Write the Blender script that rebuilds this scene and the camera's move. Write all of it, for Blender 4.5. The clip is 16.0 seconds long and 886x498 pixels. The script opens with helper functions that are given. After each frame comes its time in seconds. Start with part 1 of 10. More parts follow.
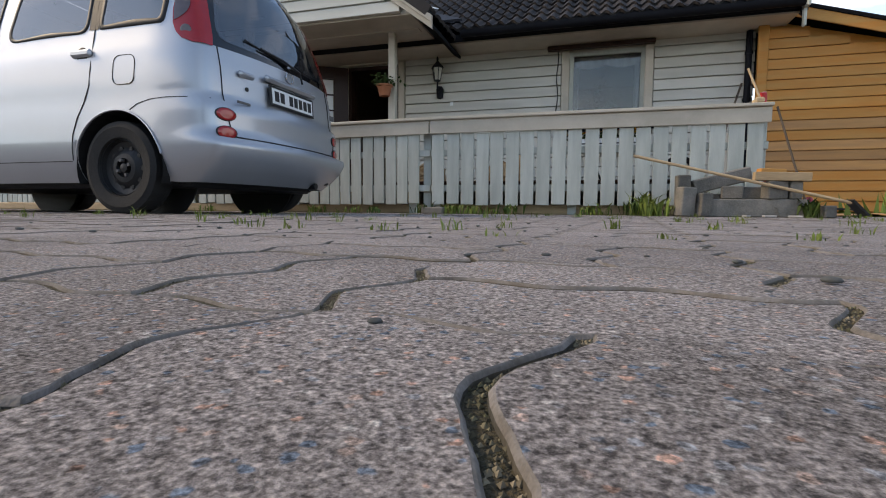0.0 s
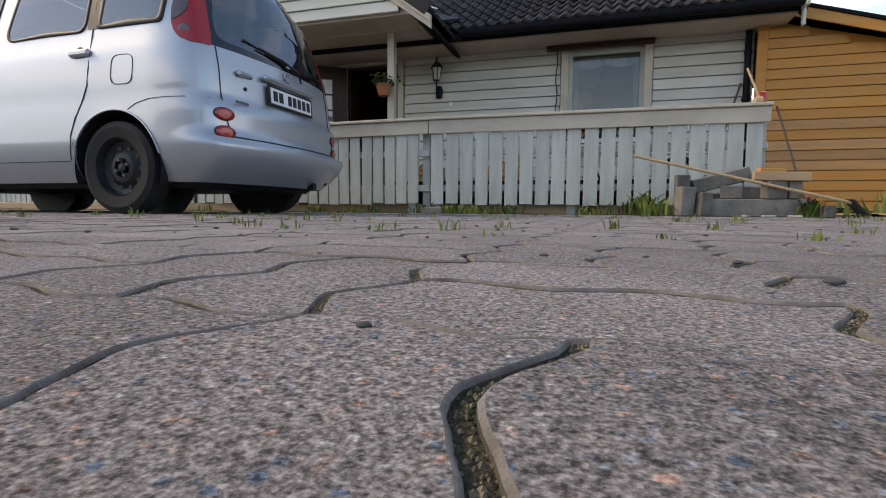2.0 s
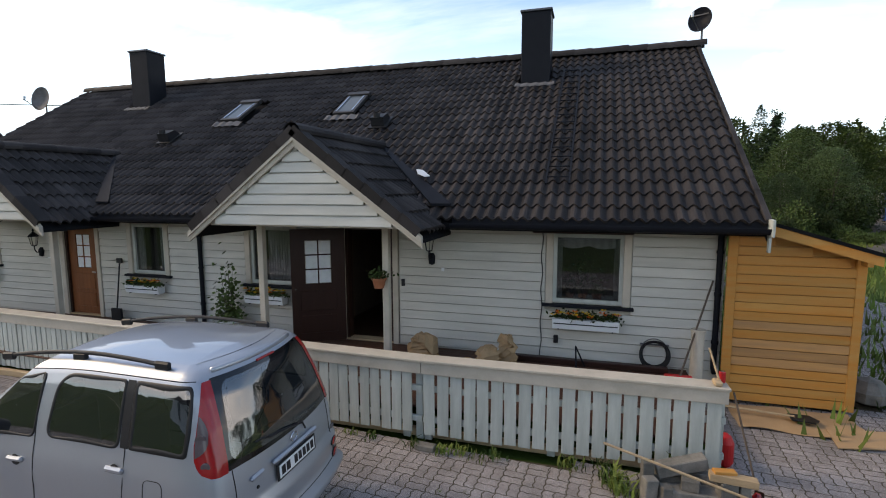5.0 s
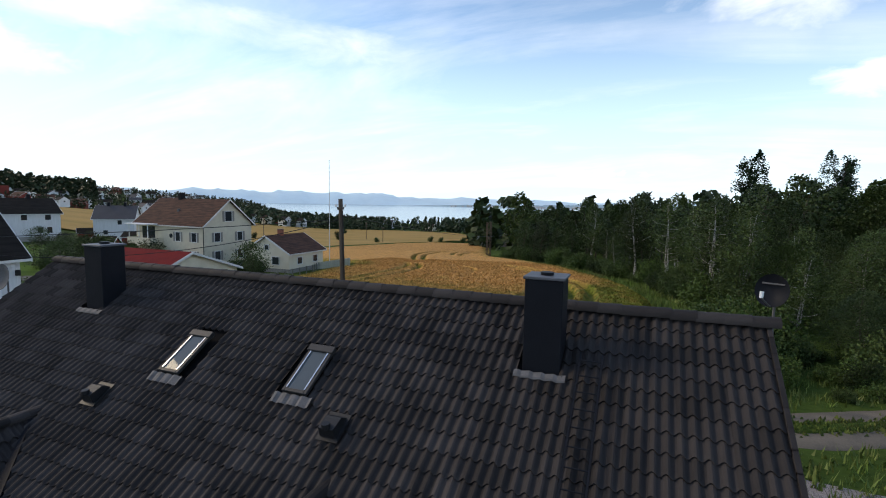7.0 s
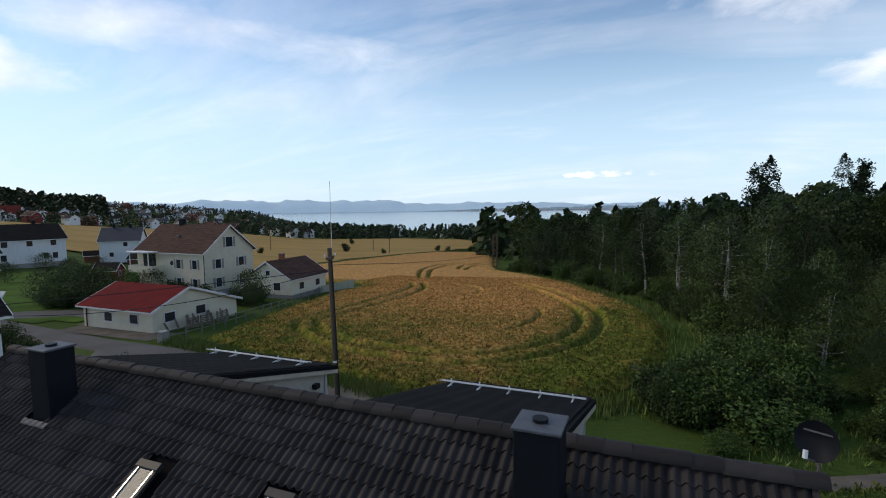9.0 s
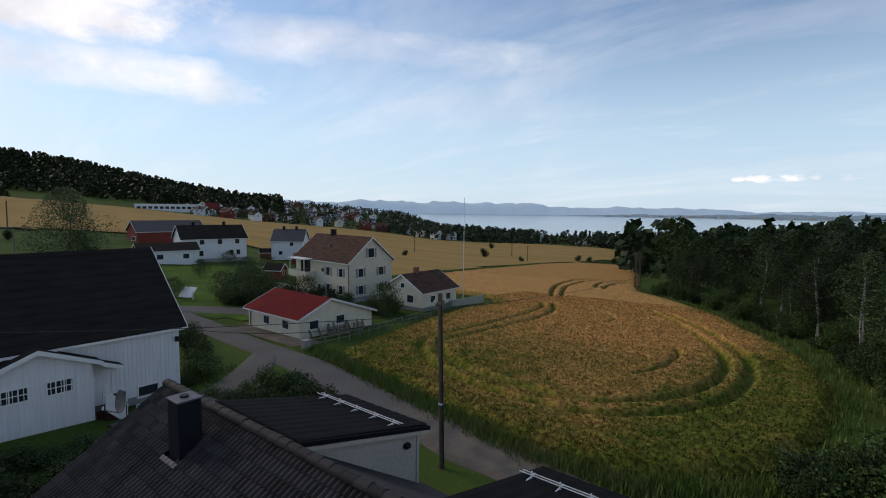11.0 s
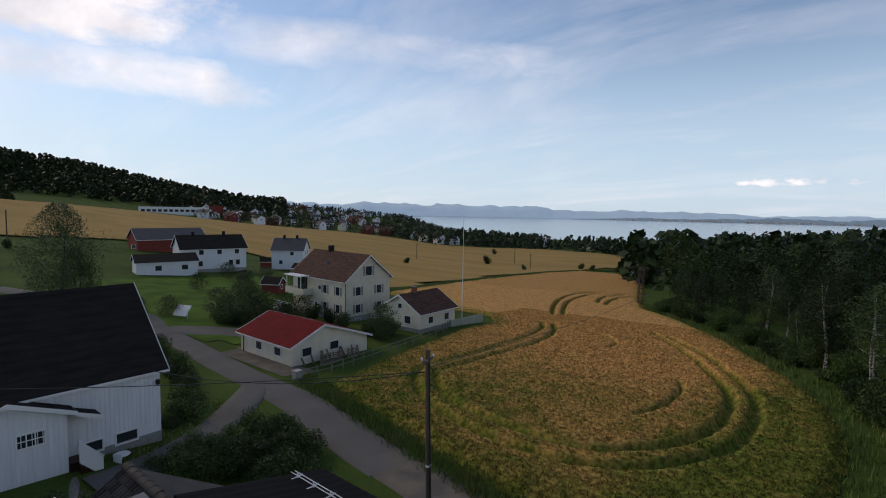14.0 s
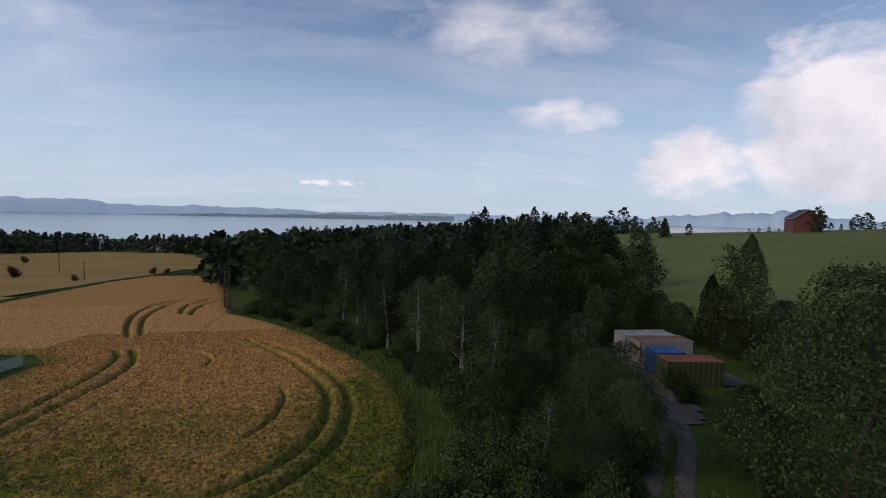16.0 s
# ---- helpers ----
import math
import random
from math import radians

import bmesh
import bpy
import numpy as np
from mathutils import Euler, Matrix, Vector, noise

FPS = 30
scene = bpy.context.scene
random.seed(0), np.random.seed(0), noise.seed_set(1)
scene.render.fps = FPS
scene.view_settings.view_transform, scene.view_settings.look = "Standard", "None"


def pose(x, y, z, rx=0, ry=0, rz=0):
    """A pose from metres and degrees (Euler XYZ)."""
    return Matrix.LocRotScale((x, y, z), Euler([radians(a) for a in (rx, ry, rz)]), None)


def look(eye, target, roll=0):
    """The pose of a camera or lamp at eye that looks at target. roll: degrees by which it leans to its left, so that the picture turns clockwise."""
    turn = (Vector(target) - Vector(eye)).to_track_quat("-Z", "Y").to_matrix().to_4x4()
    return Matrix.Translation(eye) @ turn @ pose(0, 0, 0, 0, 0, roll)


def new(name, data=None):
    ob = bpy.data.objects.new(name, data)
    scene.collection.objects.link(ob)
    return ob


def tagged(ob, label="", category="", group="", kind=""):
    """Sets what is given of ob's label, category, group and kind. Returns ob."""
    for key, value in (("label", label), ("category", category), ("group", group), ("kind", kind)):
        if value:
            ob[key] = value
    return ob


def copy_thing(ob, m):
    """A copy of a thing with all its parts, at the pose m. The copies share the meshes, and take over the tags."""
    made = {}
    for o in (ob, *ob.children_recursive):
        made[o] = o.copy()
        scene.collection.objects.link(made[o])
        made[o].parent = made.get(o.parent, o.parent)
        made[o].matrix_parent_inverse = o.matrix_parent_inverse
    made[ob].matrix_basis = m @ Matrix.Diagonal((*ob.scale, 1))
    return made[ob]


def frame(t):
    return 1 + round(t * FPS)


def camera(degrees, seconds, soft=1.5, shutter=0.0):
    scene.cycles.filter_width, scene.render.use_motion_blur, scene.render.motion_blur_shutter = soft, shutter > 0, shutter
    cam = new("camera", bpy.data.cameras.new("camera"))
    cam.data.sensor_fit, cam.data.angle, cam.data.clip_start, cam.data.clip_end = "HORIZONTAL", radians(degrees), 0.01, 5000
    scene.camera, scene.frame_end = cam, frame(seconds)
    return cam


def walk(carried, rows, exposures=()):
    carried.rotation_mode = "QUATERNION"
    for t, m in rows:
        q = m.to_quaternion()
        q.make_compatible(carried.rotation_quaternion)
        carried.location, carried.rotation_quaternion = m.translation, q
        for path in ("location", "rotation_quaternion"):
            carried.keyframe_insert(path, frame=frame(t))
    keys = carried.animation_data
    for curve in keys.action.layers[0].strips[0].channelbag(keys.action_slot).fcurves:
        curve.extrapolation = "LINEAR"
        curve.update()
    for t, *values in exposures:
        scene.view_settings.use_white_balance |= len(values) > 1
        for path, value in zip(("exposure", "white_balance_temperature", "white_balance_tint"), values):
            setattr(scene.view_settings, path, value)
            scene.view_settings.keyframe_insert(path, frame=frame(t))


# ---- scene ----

# ---- camera ----
cam = camera(83.0, 16.0, soft=1.05)
PATH = [
    (0.0, pose(0.066, -0.442, 0.043, 85.50, -0.46, 16.92)),
    (0.5, pose(0.065, -0.432, 0.043, 85.52, -0.30, 13.34)),
    (1.0, pose(0.064, -0.432, 0.043, 85.52, -0.29, 13.30)),
    (1.5, pose(0.065, -0.434, 0.043, 85.51, -0.45, 15.38)),
    (2.0, pose(0.067, -0.435, 0.043, 85.49, -0.44, 16.86)),
    (2.5, pose(0.066, -0.433, 0.043, 85.49, -0.43, 17.26)),
    (3.0, pose(0.066, -0.439, 0.043, 85.49, -0.43, 17.46)),
    (3.5, pose(0.068, -0.435, 0.046, 85.49, -0.43, 17.50)),
    (4.0, pose(0.080, -0.473, 0.278, 85.31, 0.11, 16.85)),
    (4.5, pose(0.199, -0.555, 1.222, 84.31, -0.42, 17.12)),
    (5.0, pose(0.198, -0.583, 3.016, 83.07, 0.17, 16.63)),
    (5.2, pose(0.008, -0.778, 3.958, 83.05, -0.23, 15.42)),
    (7.3, pose(0.492, 2.954, 8.625, 84.68, -0.64, 22.56)),
    (7.5, pose(0.570, 2.894, 9.073, 84.56, -0.13, 22.50)),
    (8.0, pose(0.390, 3.321, 9.440, 84.80, -0.53, 22.56)),
    (8.5, pose(0.110, 4.175, 9.530, 85.11, 1.46, 22.64)),
    (9.0, pose(0.270, 4.400, 9.819, 85.08, 0.70, 22.63)),
    (9.5, pose(0.798, 4.467, 10.567, 85.07, 0.88, 23.30)),
    (10.0, pose(1.046, 5.054, 11.002, 85.37, 0.61, 31.85)),
    (10.2, pose(1.294, 4.932, 11.352, 85.20, 0.66, 34.34)),
    (12.3, pose(1.259, 6.410, 12.347, 85.63, -1.65, 40.92)),
    (12.5, pose(1.311, 6.453, 12.664, 85.52, -1.21, 40.50)),
    (13.0, pose(1.120, 6.567, 13.122, 85.47, -0.99, 40.19)),
    (13.5, pose(0.969, 6.593, 13.524, 85.57, -1.04, 39.93)),
    (14.0, pose(0.926, 6.809, 13.943, 85.62, -0.99, 39.31)),
    (14.5, pose(0.769, 6.774, 14.527, 85.59, -0.99, 33.84)),
    (15.0, pose(0.545, 6.800, 14.721, 85.85, -1.35, 24.89)),
    (15.5, pose(-0.242, 7.142, 15.019, 85.96, -1.19, 9.17)),
    (16.0, pose(-0.994, 7.579, 15.338, 86.03, -1.34, -6.75)),
]
EXPOSURES = [(0.0, 1.35, 7300, 11), (4.0, 1.28, 7300, 11), (4.5, 1.12, 7250, 11), (5.2, 1.12, 7200, 11), (7.3, 0.55, 6500, 9), (9.0, 0.2, 6400, 9), (12.5, -0.06, 6650, 13), (15.0, -0.16, 6650, 15), (16.0, -0.30, 6450, 17)]
walk(cam, PATH, EXPOSURES)

# ---- world and sun ----
SUN_EL, SUN_AZ = 36.0, 262.0       # degrees; azimuth clockwise from +y
world = bpy.data.worlds.new("sky")
scene.world = world
world.use_nodes = True
wn, wl = world.node_tree.nodes, world.node_tree.links
wn.clear()


def wnode(kind, **vals):
    n = wn.new(kind)
    for k, v in vals.items():
        n.inputs[k].default_value = v
    return n


w_out = wnode("ShaderNodeOutputWorld")
w_bg = wnode("ShaderNodeBackground", Strength=0.127)
w_sky = wn.new("ShaderNodeTexSky")
w_sky.sky_type, w_sky.sun_disc = "NISHITA", False
w_sky.sun_elevation, w_sky.sun_rotation = radians(SUN_EL), radians(SUN_AZ)
w_sky.air_density, w_sky.dust_density, w_sky.ozone_density = 1.0, 0.3, 1.8
w_co = wn.new("ShaderNodeTexCoord")
w_sep = wn.new("ShaderNodeSeparateXYZ")
wl.new(w_co.outputs["Generated"], w_sep.inputs[0])
# the cloud layer: the direction laid on a plane overhead
w_zc = wn.new("ShaderNodeMath"); w_zc.operation = "ADD"; w_zc.inputs[1].default_value = 0.22
wl.new(w_sep.outputs["Z"], w_zc.inputs[0])
w_dx = wn.new("ShaderNodeMath"); w_dx.operation = "DIVIDE"
w_dy = wn.new("ShaderNodeMath"); w_dy.operation = "DIVIDE"
wl.new(w_sep.outputs["X"], w_dx.inputs[0]); wl.new(w_zc.outputs[0], w_dx.inputs[1])
wl.new(w_sep.outputs["Y"], w_dy.inputs[0]); wl.new(w_zc.outputs[0], w_dy.inputs[1])
w_cmb = wn.new("ShaderNodeCombineXYZ")
wl.new(w_dx.outputs[0], w_cmb.inputs[0]); wl.new(w_dy.outputs[0], w_cmb.inputs[1])
w_map = wn.new("ShaderNodeMapping")
w_map.inputs["Rotation"].default_value = (0, 0, radians(24))
w_map.inputs["Scale"].default_value = (0.55, 1.5, 1)
w_map.inputs["Location"].default_value = (0.3, 0.9, 0)
wl.new(w_cmb.outputs[0], w_map.inputs[0])
w_n1 = wnode("ShaderNodeTexNoise", Scale=1.1, Detail=9, Roughness=0.62, Distortion=0.5)
wl.new(w_map.outputs[0], w_n1.inputs["Vector"])
w_r1 = wn.new("ShaderNodeValToRGB")
w_r1.color_ramp.elements[0].position, w_r1.color_ramp.elements[1].position = 0.46, 0.86
wl.new(w_n1.outputs["Fac"], w_r1.inputs[0])
# heaped cloud banks stand where the wind left them
w_half = wn.new("ShaderNodeMath"); w_half.operation = "MULTIPLY"; w_half.inputs[1].default_value = 0.5
wl.new(w_r1.outputs[0], w_half.inputs[0])
w_max = wn.new("ShaderNodeMath"); w_max.operation = "MAXIMUM"


def cloud_bank(az, el, width, height, lo, hi, peak=0.45, rag=5.0):
    """Cover of a cloud bank round a compass direction, ragged by the noise."""
    d = Vector((-math.sin(radians(az)) * math.cos(radians(el)), math.cos(radians(az)) * math.cos(radians(el)), math.sin(radians(el))))
    u = Vector((-d.y, d.x, 0)).normalized()
    v = d.cross(u) * -1
    terms = []
    for ax, size in ((u, width), (v, height)):
        dot = wn.new("ShaderNodeVectorMath"); dot.operation = "DOT_PRODUCT"
        wl.new(w_co.outputs["Generated"], dot.inputs[0])
        dot.inputs[1].default_value = ax
        sub_ = wn.new("ShaderNodeMath"); sub_.operation = "SUBTRACT"; sub_.inputs[1].default_value = d.dot(ax)
        wl.new(dot.outputs["Value"], sub_.inputs[0])
        sq = wn.new("ShaderNodeMath"); sq.operation = "DIVIDE"; sq.inputs[1].default_value = math.sin(radians(size))
        wl.new(sub_.outputs[0], sq.inputs[0])
        p2 = wn.new("ShaderNodeMath"); p2.operation = "POWER"; p2.inputs[1].default_value = 2
        ab = wn.new("ShaderNodeMath"); ab.operation = "ABSOLUTE"
        wl.new(sq.outputs[0], ab.inputs[0]); wl.new(ab.outputs[0], p2.inputs[0])
        terms.append(p2)
    s = wn.new("ShaderNodeMath"); s.operation = "ADD"
    wl.new(terms[0].outputs[0], s.inputs[0]); wl.new(terms[1].outputs[0], s.inputs[1])
    inv = wn.new("ShaderNodeMath"); inv.operation = "MULTIPLY_ADD"
    inv.inputs[1].default_value, inv.inputs[2].default_value = -0.45, peak
    wl.new(s.outputs[0], inv.inputs[0])
    nz = wnode("ShaderNodeTexNoise", Scale=rag, Detail=8, Roughness=0.6, Distortion=0.3)
    drawn = wn.new("ShaderNodeMapping")      # wind-drawn: finer in height than along
    drawn.inputs["Scale"].default_value = (1, 1, 2.4)
    drawn.inputs["Rotation"].default_value = (radians(8), radians(6), 0)
    wl.new(w_co.outputs["Generated"], drawn.inputs[0]), wl.new(drawn.outputs[0], nz.inputs["Vector"])
    ad = wn.new("ShaderNodeMath"); ad.operation = "ADD"
    wl.new(inv.outputs[0], ad.inputs[0]); wl.new(nz.outputs["Fac"], ad.inputs[1])
    mr = wn.new("ShaderNodeMapRange")
    mr.inputs["From Min"].default_value, mr.inputs["From Max"].default_value = lo, hi
    wl.new(ad.outputs[0], mr.inputs[0])
    front = wn.new("ShaderNodeVectorMath"); front.operation = "DOT_PRODUCT"
    wl.new(w_co.outputs["Generated"], front.inputs[0]); front.inputs[1].default_value = d
    gt = wn.new("ShaderNodeMath"); gt.operation = "GREATER_THAN"; gt.inputs[1].default_value = 0.2
    wl.new(front.outputs["Value"], gt.inputs[0])
    mu = wn.new("ShaderNodeMath"); mu.operation = "MULTIPLY"
    wl.new(mr.outputs[0], mu.inputs[0]); wl.new(gt.outputs[0], mu.inputs[1])
    return mu.outputs[0]


last = w_half.outputs[0]
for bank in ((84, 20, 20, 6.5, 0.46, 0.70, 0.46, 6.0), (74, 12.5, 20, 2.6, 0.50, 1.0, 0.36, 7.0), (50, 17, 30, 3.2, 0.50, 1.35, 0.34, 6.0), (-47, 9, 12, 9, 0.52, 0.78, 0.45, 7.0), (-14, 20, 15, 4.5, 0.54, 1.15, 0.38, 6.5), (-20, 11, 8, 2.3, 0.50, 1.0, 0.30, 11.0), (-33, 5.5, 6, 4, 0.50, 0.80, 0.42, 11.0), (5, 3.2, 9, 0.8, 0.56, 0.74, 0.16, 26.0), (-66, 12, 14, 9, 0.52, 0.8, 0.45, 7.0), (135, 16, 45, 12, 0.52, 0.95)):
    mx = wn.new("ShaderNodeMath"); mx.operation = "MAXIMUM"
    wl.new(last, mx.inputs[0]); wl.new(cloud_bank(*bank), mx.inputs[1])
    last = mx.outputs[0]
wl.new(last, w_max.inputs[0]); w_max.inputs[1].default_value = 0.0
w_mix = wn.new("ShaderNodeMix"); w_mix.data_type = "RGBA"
w_sh = wnode("ShaderNodeTexNoise", Scale=7.0, Detail=6, Roughness=0.55)
wl.new(w_co.outputs["Generated"], w_sh.inputs["Vector"])
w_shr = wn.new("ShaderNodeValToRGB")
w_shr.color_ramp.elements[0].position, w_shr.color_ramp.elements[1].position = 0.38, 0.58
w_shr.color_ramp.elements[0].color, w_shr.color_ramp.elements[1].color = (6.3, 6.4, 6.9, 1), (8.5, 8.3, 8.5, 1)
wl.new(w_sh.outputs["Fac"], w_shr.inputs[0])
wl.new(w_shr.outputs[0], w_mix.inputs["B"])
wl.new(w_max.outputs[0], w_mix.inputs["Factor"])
# pale haze towards the horizon
w_hz = wn.new("ShaderNodeMapRange"); w_hz.interpolation_type = "SMOOTHERSTEP"
w_hz.inputs["From Min"].default_value, w_hz.inputs["From Max"].default_value = 0.0, 0.42
w_hz.inputs["To Min"].default_value, w_hz.inputs["To Max"].default_value = 0.80, 0.0
wl.new(w_sep.outputs["Z"], w_hz.inputs[0])
w_hm = wn.new("ShaderNodeMix"); w_hm.data_type = "RGBA"
w_hm.inputs["B"].default_value = (4.5, 5.9, 7.3, 1)
wl.new(w_hz.outputs[0], w_hm.inputs["Factor"]); wl.new(w_sky.outputs[0], w_hm.inputs["A"])
wl.new(w_hm.outputs["Result"], w_mix.inputs["A"])
wl.new(w_mix.outputs["Result"], w_bg.inputs["Color"])
wl.new(w_bg.outputs[0], w_out.inputs[0])

sun = new("sun", bpy.data.lights.new("sun", "SUN"))
sun.data.energy, sun.data.angle, sun.data.color = 1.0, radians(18), (1.0, 0.80, 0.54)
_a, _e = radians(SUN_AZ), radians(SUN_EL)
sun.matrix_world = look((0, 0, 0), (-math.sin(_a) * math.cos(_e), -math.cos(_a) * math.cos(_e), -math.sin(_e)))

# ---- materials ----
def mat(name, col, rough=0.6, metal=0.0, var=0.2, scale=6.0, bump=0.15, fine=60.0, rnd=0.0, col2=None, wear=0.5, coat=0.0, spec=0.3, stretch=None, dist=0.01):
    """Base colour with coarse stains and fine grain, relief from the grain, and an object's own tint."""
    m = bpy.data.materials.new(name)
    m.use_nodes = True
    n, l = m.node_tree.nodes, m.node_tree.links
    b = n["Principled BSDF"]
    b.inputs["Roughness"].default_value, b.inputs["Metallic"].default_value = rough, metal
    b.inputs["Coat Weight"].default_value = coat
    b.inputs["Specular IOR Level"].default_value = spec
    co = n.new("ShaderNodeTexCoord")
    src = co.outputs["Object"]
    if stretch:
        mp = n.new("ShaderNodeMapping")
        mp.inputs["Scale"].default_value = stretch
        l.new(src, mp.inputs[0])
        src = mp.outputs[0]
    big, small = n.new("ShaderNodeTexNoise"), n.new("ShaderNodeTexNoise")
    big.inputs["Scale"].default_value, big.inputs["Detail"].default_value = scale, 5
    small.inputs["Scale"].default_value, small.inputs["Detail"].default_value = fine, 3
    l.new(src, big.inputs["Vector"]), l.new(src, small.inputs["Vector"])
    c2 = col2 or tuple(c * (1 - var) for c in col)
    ramp = n.new("ShaderNodeMapRange")
    ramp.inputs["From Min"].default_value, ramp.inputs["From Max"].default_value = 0.5 - 0.3 * wear, 0.5 + 0.3 * wear
    l.new(big.outputs["Fac"], ramp.inputs[0])
    mix = n.new("ShaderNodeMix"); mix.data_type = "RGBA"
    mix.inputs["A"].default_value, mix.inputs["B"].default_value = (*c2, 1), (*col, 1)
    l.new(ramp.outputs[0], mix.inputs["Factor"])
    hsv = n.new("ShaderNodeHueSaturation")
    l.new(mix.outputs["Result"], hsv.inputs["Color"])
    val = n.new("ShaderNodeMapRange")
    val.inputs["To Min"].default_value, val.inputs["To Max"].default_value = 1 - var, 1 + var
    l.new(small.outputs["Fac"], val.inputs[0])
    if rnd:
        info = n.new("ShaderNodeObjectInfo")
        r2 = n.new("ShaderNodeMapRange")
        r2.inputs["To Min"].default_value, r2.inputs["To Max"].default_value = 1 - rnd, 1 + rnd
        l.new(info.outputs["Random"], r2.inputs[0])
        mul = n.new("ShaderNodeMath"); mul.operation = "MULTIPLY"
        l.new(val.outputs[0], mul.inputs[0]), l.new(r2.outputs[0], mul.inputs[1])
        l.new(mul.outputs[0], hsv.inputs["Value"])
    else:
        l.new(val.outputs[0], hsv.inputs["Value"])
    l.new(hsv.outputs["Color"], b.inputs["Base Color"])
    if bump:
        bp = n.new("ShaderNodeBump")
        bp.inputs["Strength"].default_value, bp.inputs["Distance"].default_value = bump, dist
        l.new(small.outputs["Fac"], bp.inputs["Height"])
        l.new(bp.outputs[0], b.inputs["Normal"])
    return m


def glass(name, col=(0.9, 0.95, 0.95), rough=0.02, alpha=None, ior=1.5):
    """Window glass: clear and shiny, or (alpha) a thin tinted pane."""
    m = bpy.data.materials.new(name)
    m.use_nodes = True
    b = m.node_tree.nodes["Principled BSDF"]
    b.inputs["Base Color"].default_value = (*col, 1)
    b.inputs["Roughness"].default_value = rough
    b.inputs["Specular IOR Level"].default_value = 0.8
    b.inputs["IOR"].default_value = ior
    if alpha is None:
        b.inputs["Transmission Weight"].default_value = 1.0
    else:
        b.inputs["Alpha"].default_value = alpha
    return m


def island(m, amount):
    """Vary a material's value from piece to piece of a joined mesh."""
    n, l = m.node_tree.nodes, m.node_tree.links
    g = n.new("ShaderNodeNewGeometry")
    r = n.new("ShaderNodeMapRange")
    r.inputs["To Min"].default_value, r.inputs["To Max"].default_value = 1 - amount, 1 + amount
    l.new(g.outputs["Random Per Island"], r.inputs[0])
    h = n.new("ShaderNodeHueSaturation")
    b = n["Principled BSDF"]
    old = b.inputs["Base Color"].links[0].from_socket
    l.new(old, h.inputs["Color"]), l.new(r.outputs[0], h.inputs["Value"])
    l.new(h.outputs[0], b.inputs["Base Color"])
    return m


def leafy(name, col, col2, trans=0.25, rnd=0.25):
    m = island(mat(name, col, 0.55, var=0.12, scale=0.35, bump=0, fine=9, col2=col2, rnd=rnd, spec=0.12), 0.35)
    b = m.node_tree.nodes["Principled BSDF"]
    b.inputs["Transmission Weight"].default_value = 0.0
    b.inputs["Subsurface Weight"].default_value = 0.0
    return m


WHITE = mat("white_siding_paint", (0.555, 0.53, 0.462), 0.5, var=0.05, scale=2.5, bump=0.25, fine=35, col2=(0.47, 0.45, 0.39), rnd=0.04, stretch=(0.4, 3, 3), dist=0.004)
FENCEW = mat("weathered_white_fence", (0.515, 0.53, 0.472), 0.6, var=0.07, scale=5, bump=0.3, fine=50, col2=(0.42, 0.435, 0.385), rnd=0.07, stretch=(3, 3, 0.4), dist=0.004)
TRIM = mat("beige_trim", (0.52, 0.46, 0.37), 0.55, var=0.06, scale=4, bump=0.25, fine=50, col2=(0.44, 0.39, 0.31), rnd=0.05, dist=0.004)
PINE = mat("new_pine_board", (0.48, 0.24, 0.062), 0.5, var=0.12, scale=3, bump=0.3, fine=30, col2=(0.50, 0.20, 0.035), rnd=0.1, stretch=(0.35, 5, 5), dist=0.004)
PINE2 = mat("untreated_pine_board", (0.47, 0.245, 0.085), 0.6, var=0.12, scale=3, bump=0.3, fine=30, col2=(0.36, 0.19, 0.08), rnd=0.15, stretch=(0.35, 5, 5), dist=0.004)
CAPM = mat("dull_zinc_cap", (0.12, 0.125, 0.14), 0.6, 0.3, var=0.2, scale=6, bump=0.1)
RAWWOOD = mat("raw_wood", (0.46, 0.33, 0.19), 0.65, var=0.2, scale=5, bump=0.3, fine=40, rnd=0.15, stretch=(0.4, 4, 4))
DECK = mat("stained_deck_board", (0.085, 0.038, 0.022), 0.55, var=0.25, scale=4, bump=0.3, fine=40, rnd=0.2, stretch=(0.4, 4, 4))
TILE = mat("dark_concrete_roof_tile", (0.043, 0.037, 0.035), 0.68, var=0.3, scale=1.2, bump=0.4, fine=90, col2=(0.026, 0.0225, 0.0215), rnd=0.38, spec=0.16)
TILES = island(mat("dark_concrete_roof_tiles", (0.043, 0.037, 0.035), 0.68, var=0.3, scale=1.2, bump=0.4, fine=90, col2=(0.026, 0.0225, 0.0215), spec=0.16), 0.38)
BLACKM = mat("black_coated_metal", (0.014, 0.015, 0.019), 0.5, 0.0, spec=0.08, var=0.15, scale=3, bump=0.08, fine=30)
FELT = mat("black_roofing_felt", (0.012, 0.012, 0.013), 0.9, spec=0.06, var=0.25, scale=1.0, bump=0.4, fine=70)
LEAD = mat("grey_lead_flashing", (0.13, 0.125, 0.125), 0.7, 0.0, var=0.25, scale=8, bump=0.3, fine=30)
CONC = mat("grey_concrete", (0.30, 0.29, 0.27), 0.85, var=0.22, scale=6, bump=0.5, fine=90, rnd=0.12)
BROWN = mat("dark_brown_door", (0.035, 0.014, 0.009), 0.4, var=0.15, scale=4, bump=0.15, fine=40, stretch=(4, 4, 0.4))
TEAK = mat("reddish_wood_door", (0.22, 0.075, 0.025), 0.4, var=0.2, scale=4, bump=0.15, fine=40, stretch=(4, 4, 0.4))
DARKIN = mat("dim_interior_wall", (0.20, 0.16, 0.12), 0.8, var=0.15, scale=2, bump=0.1)
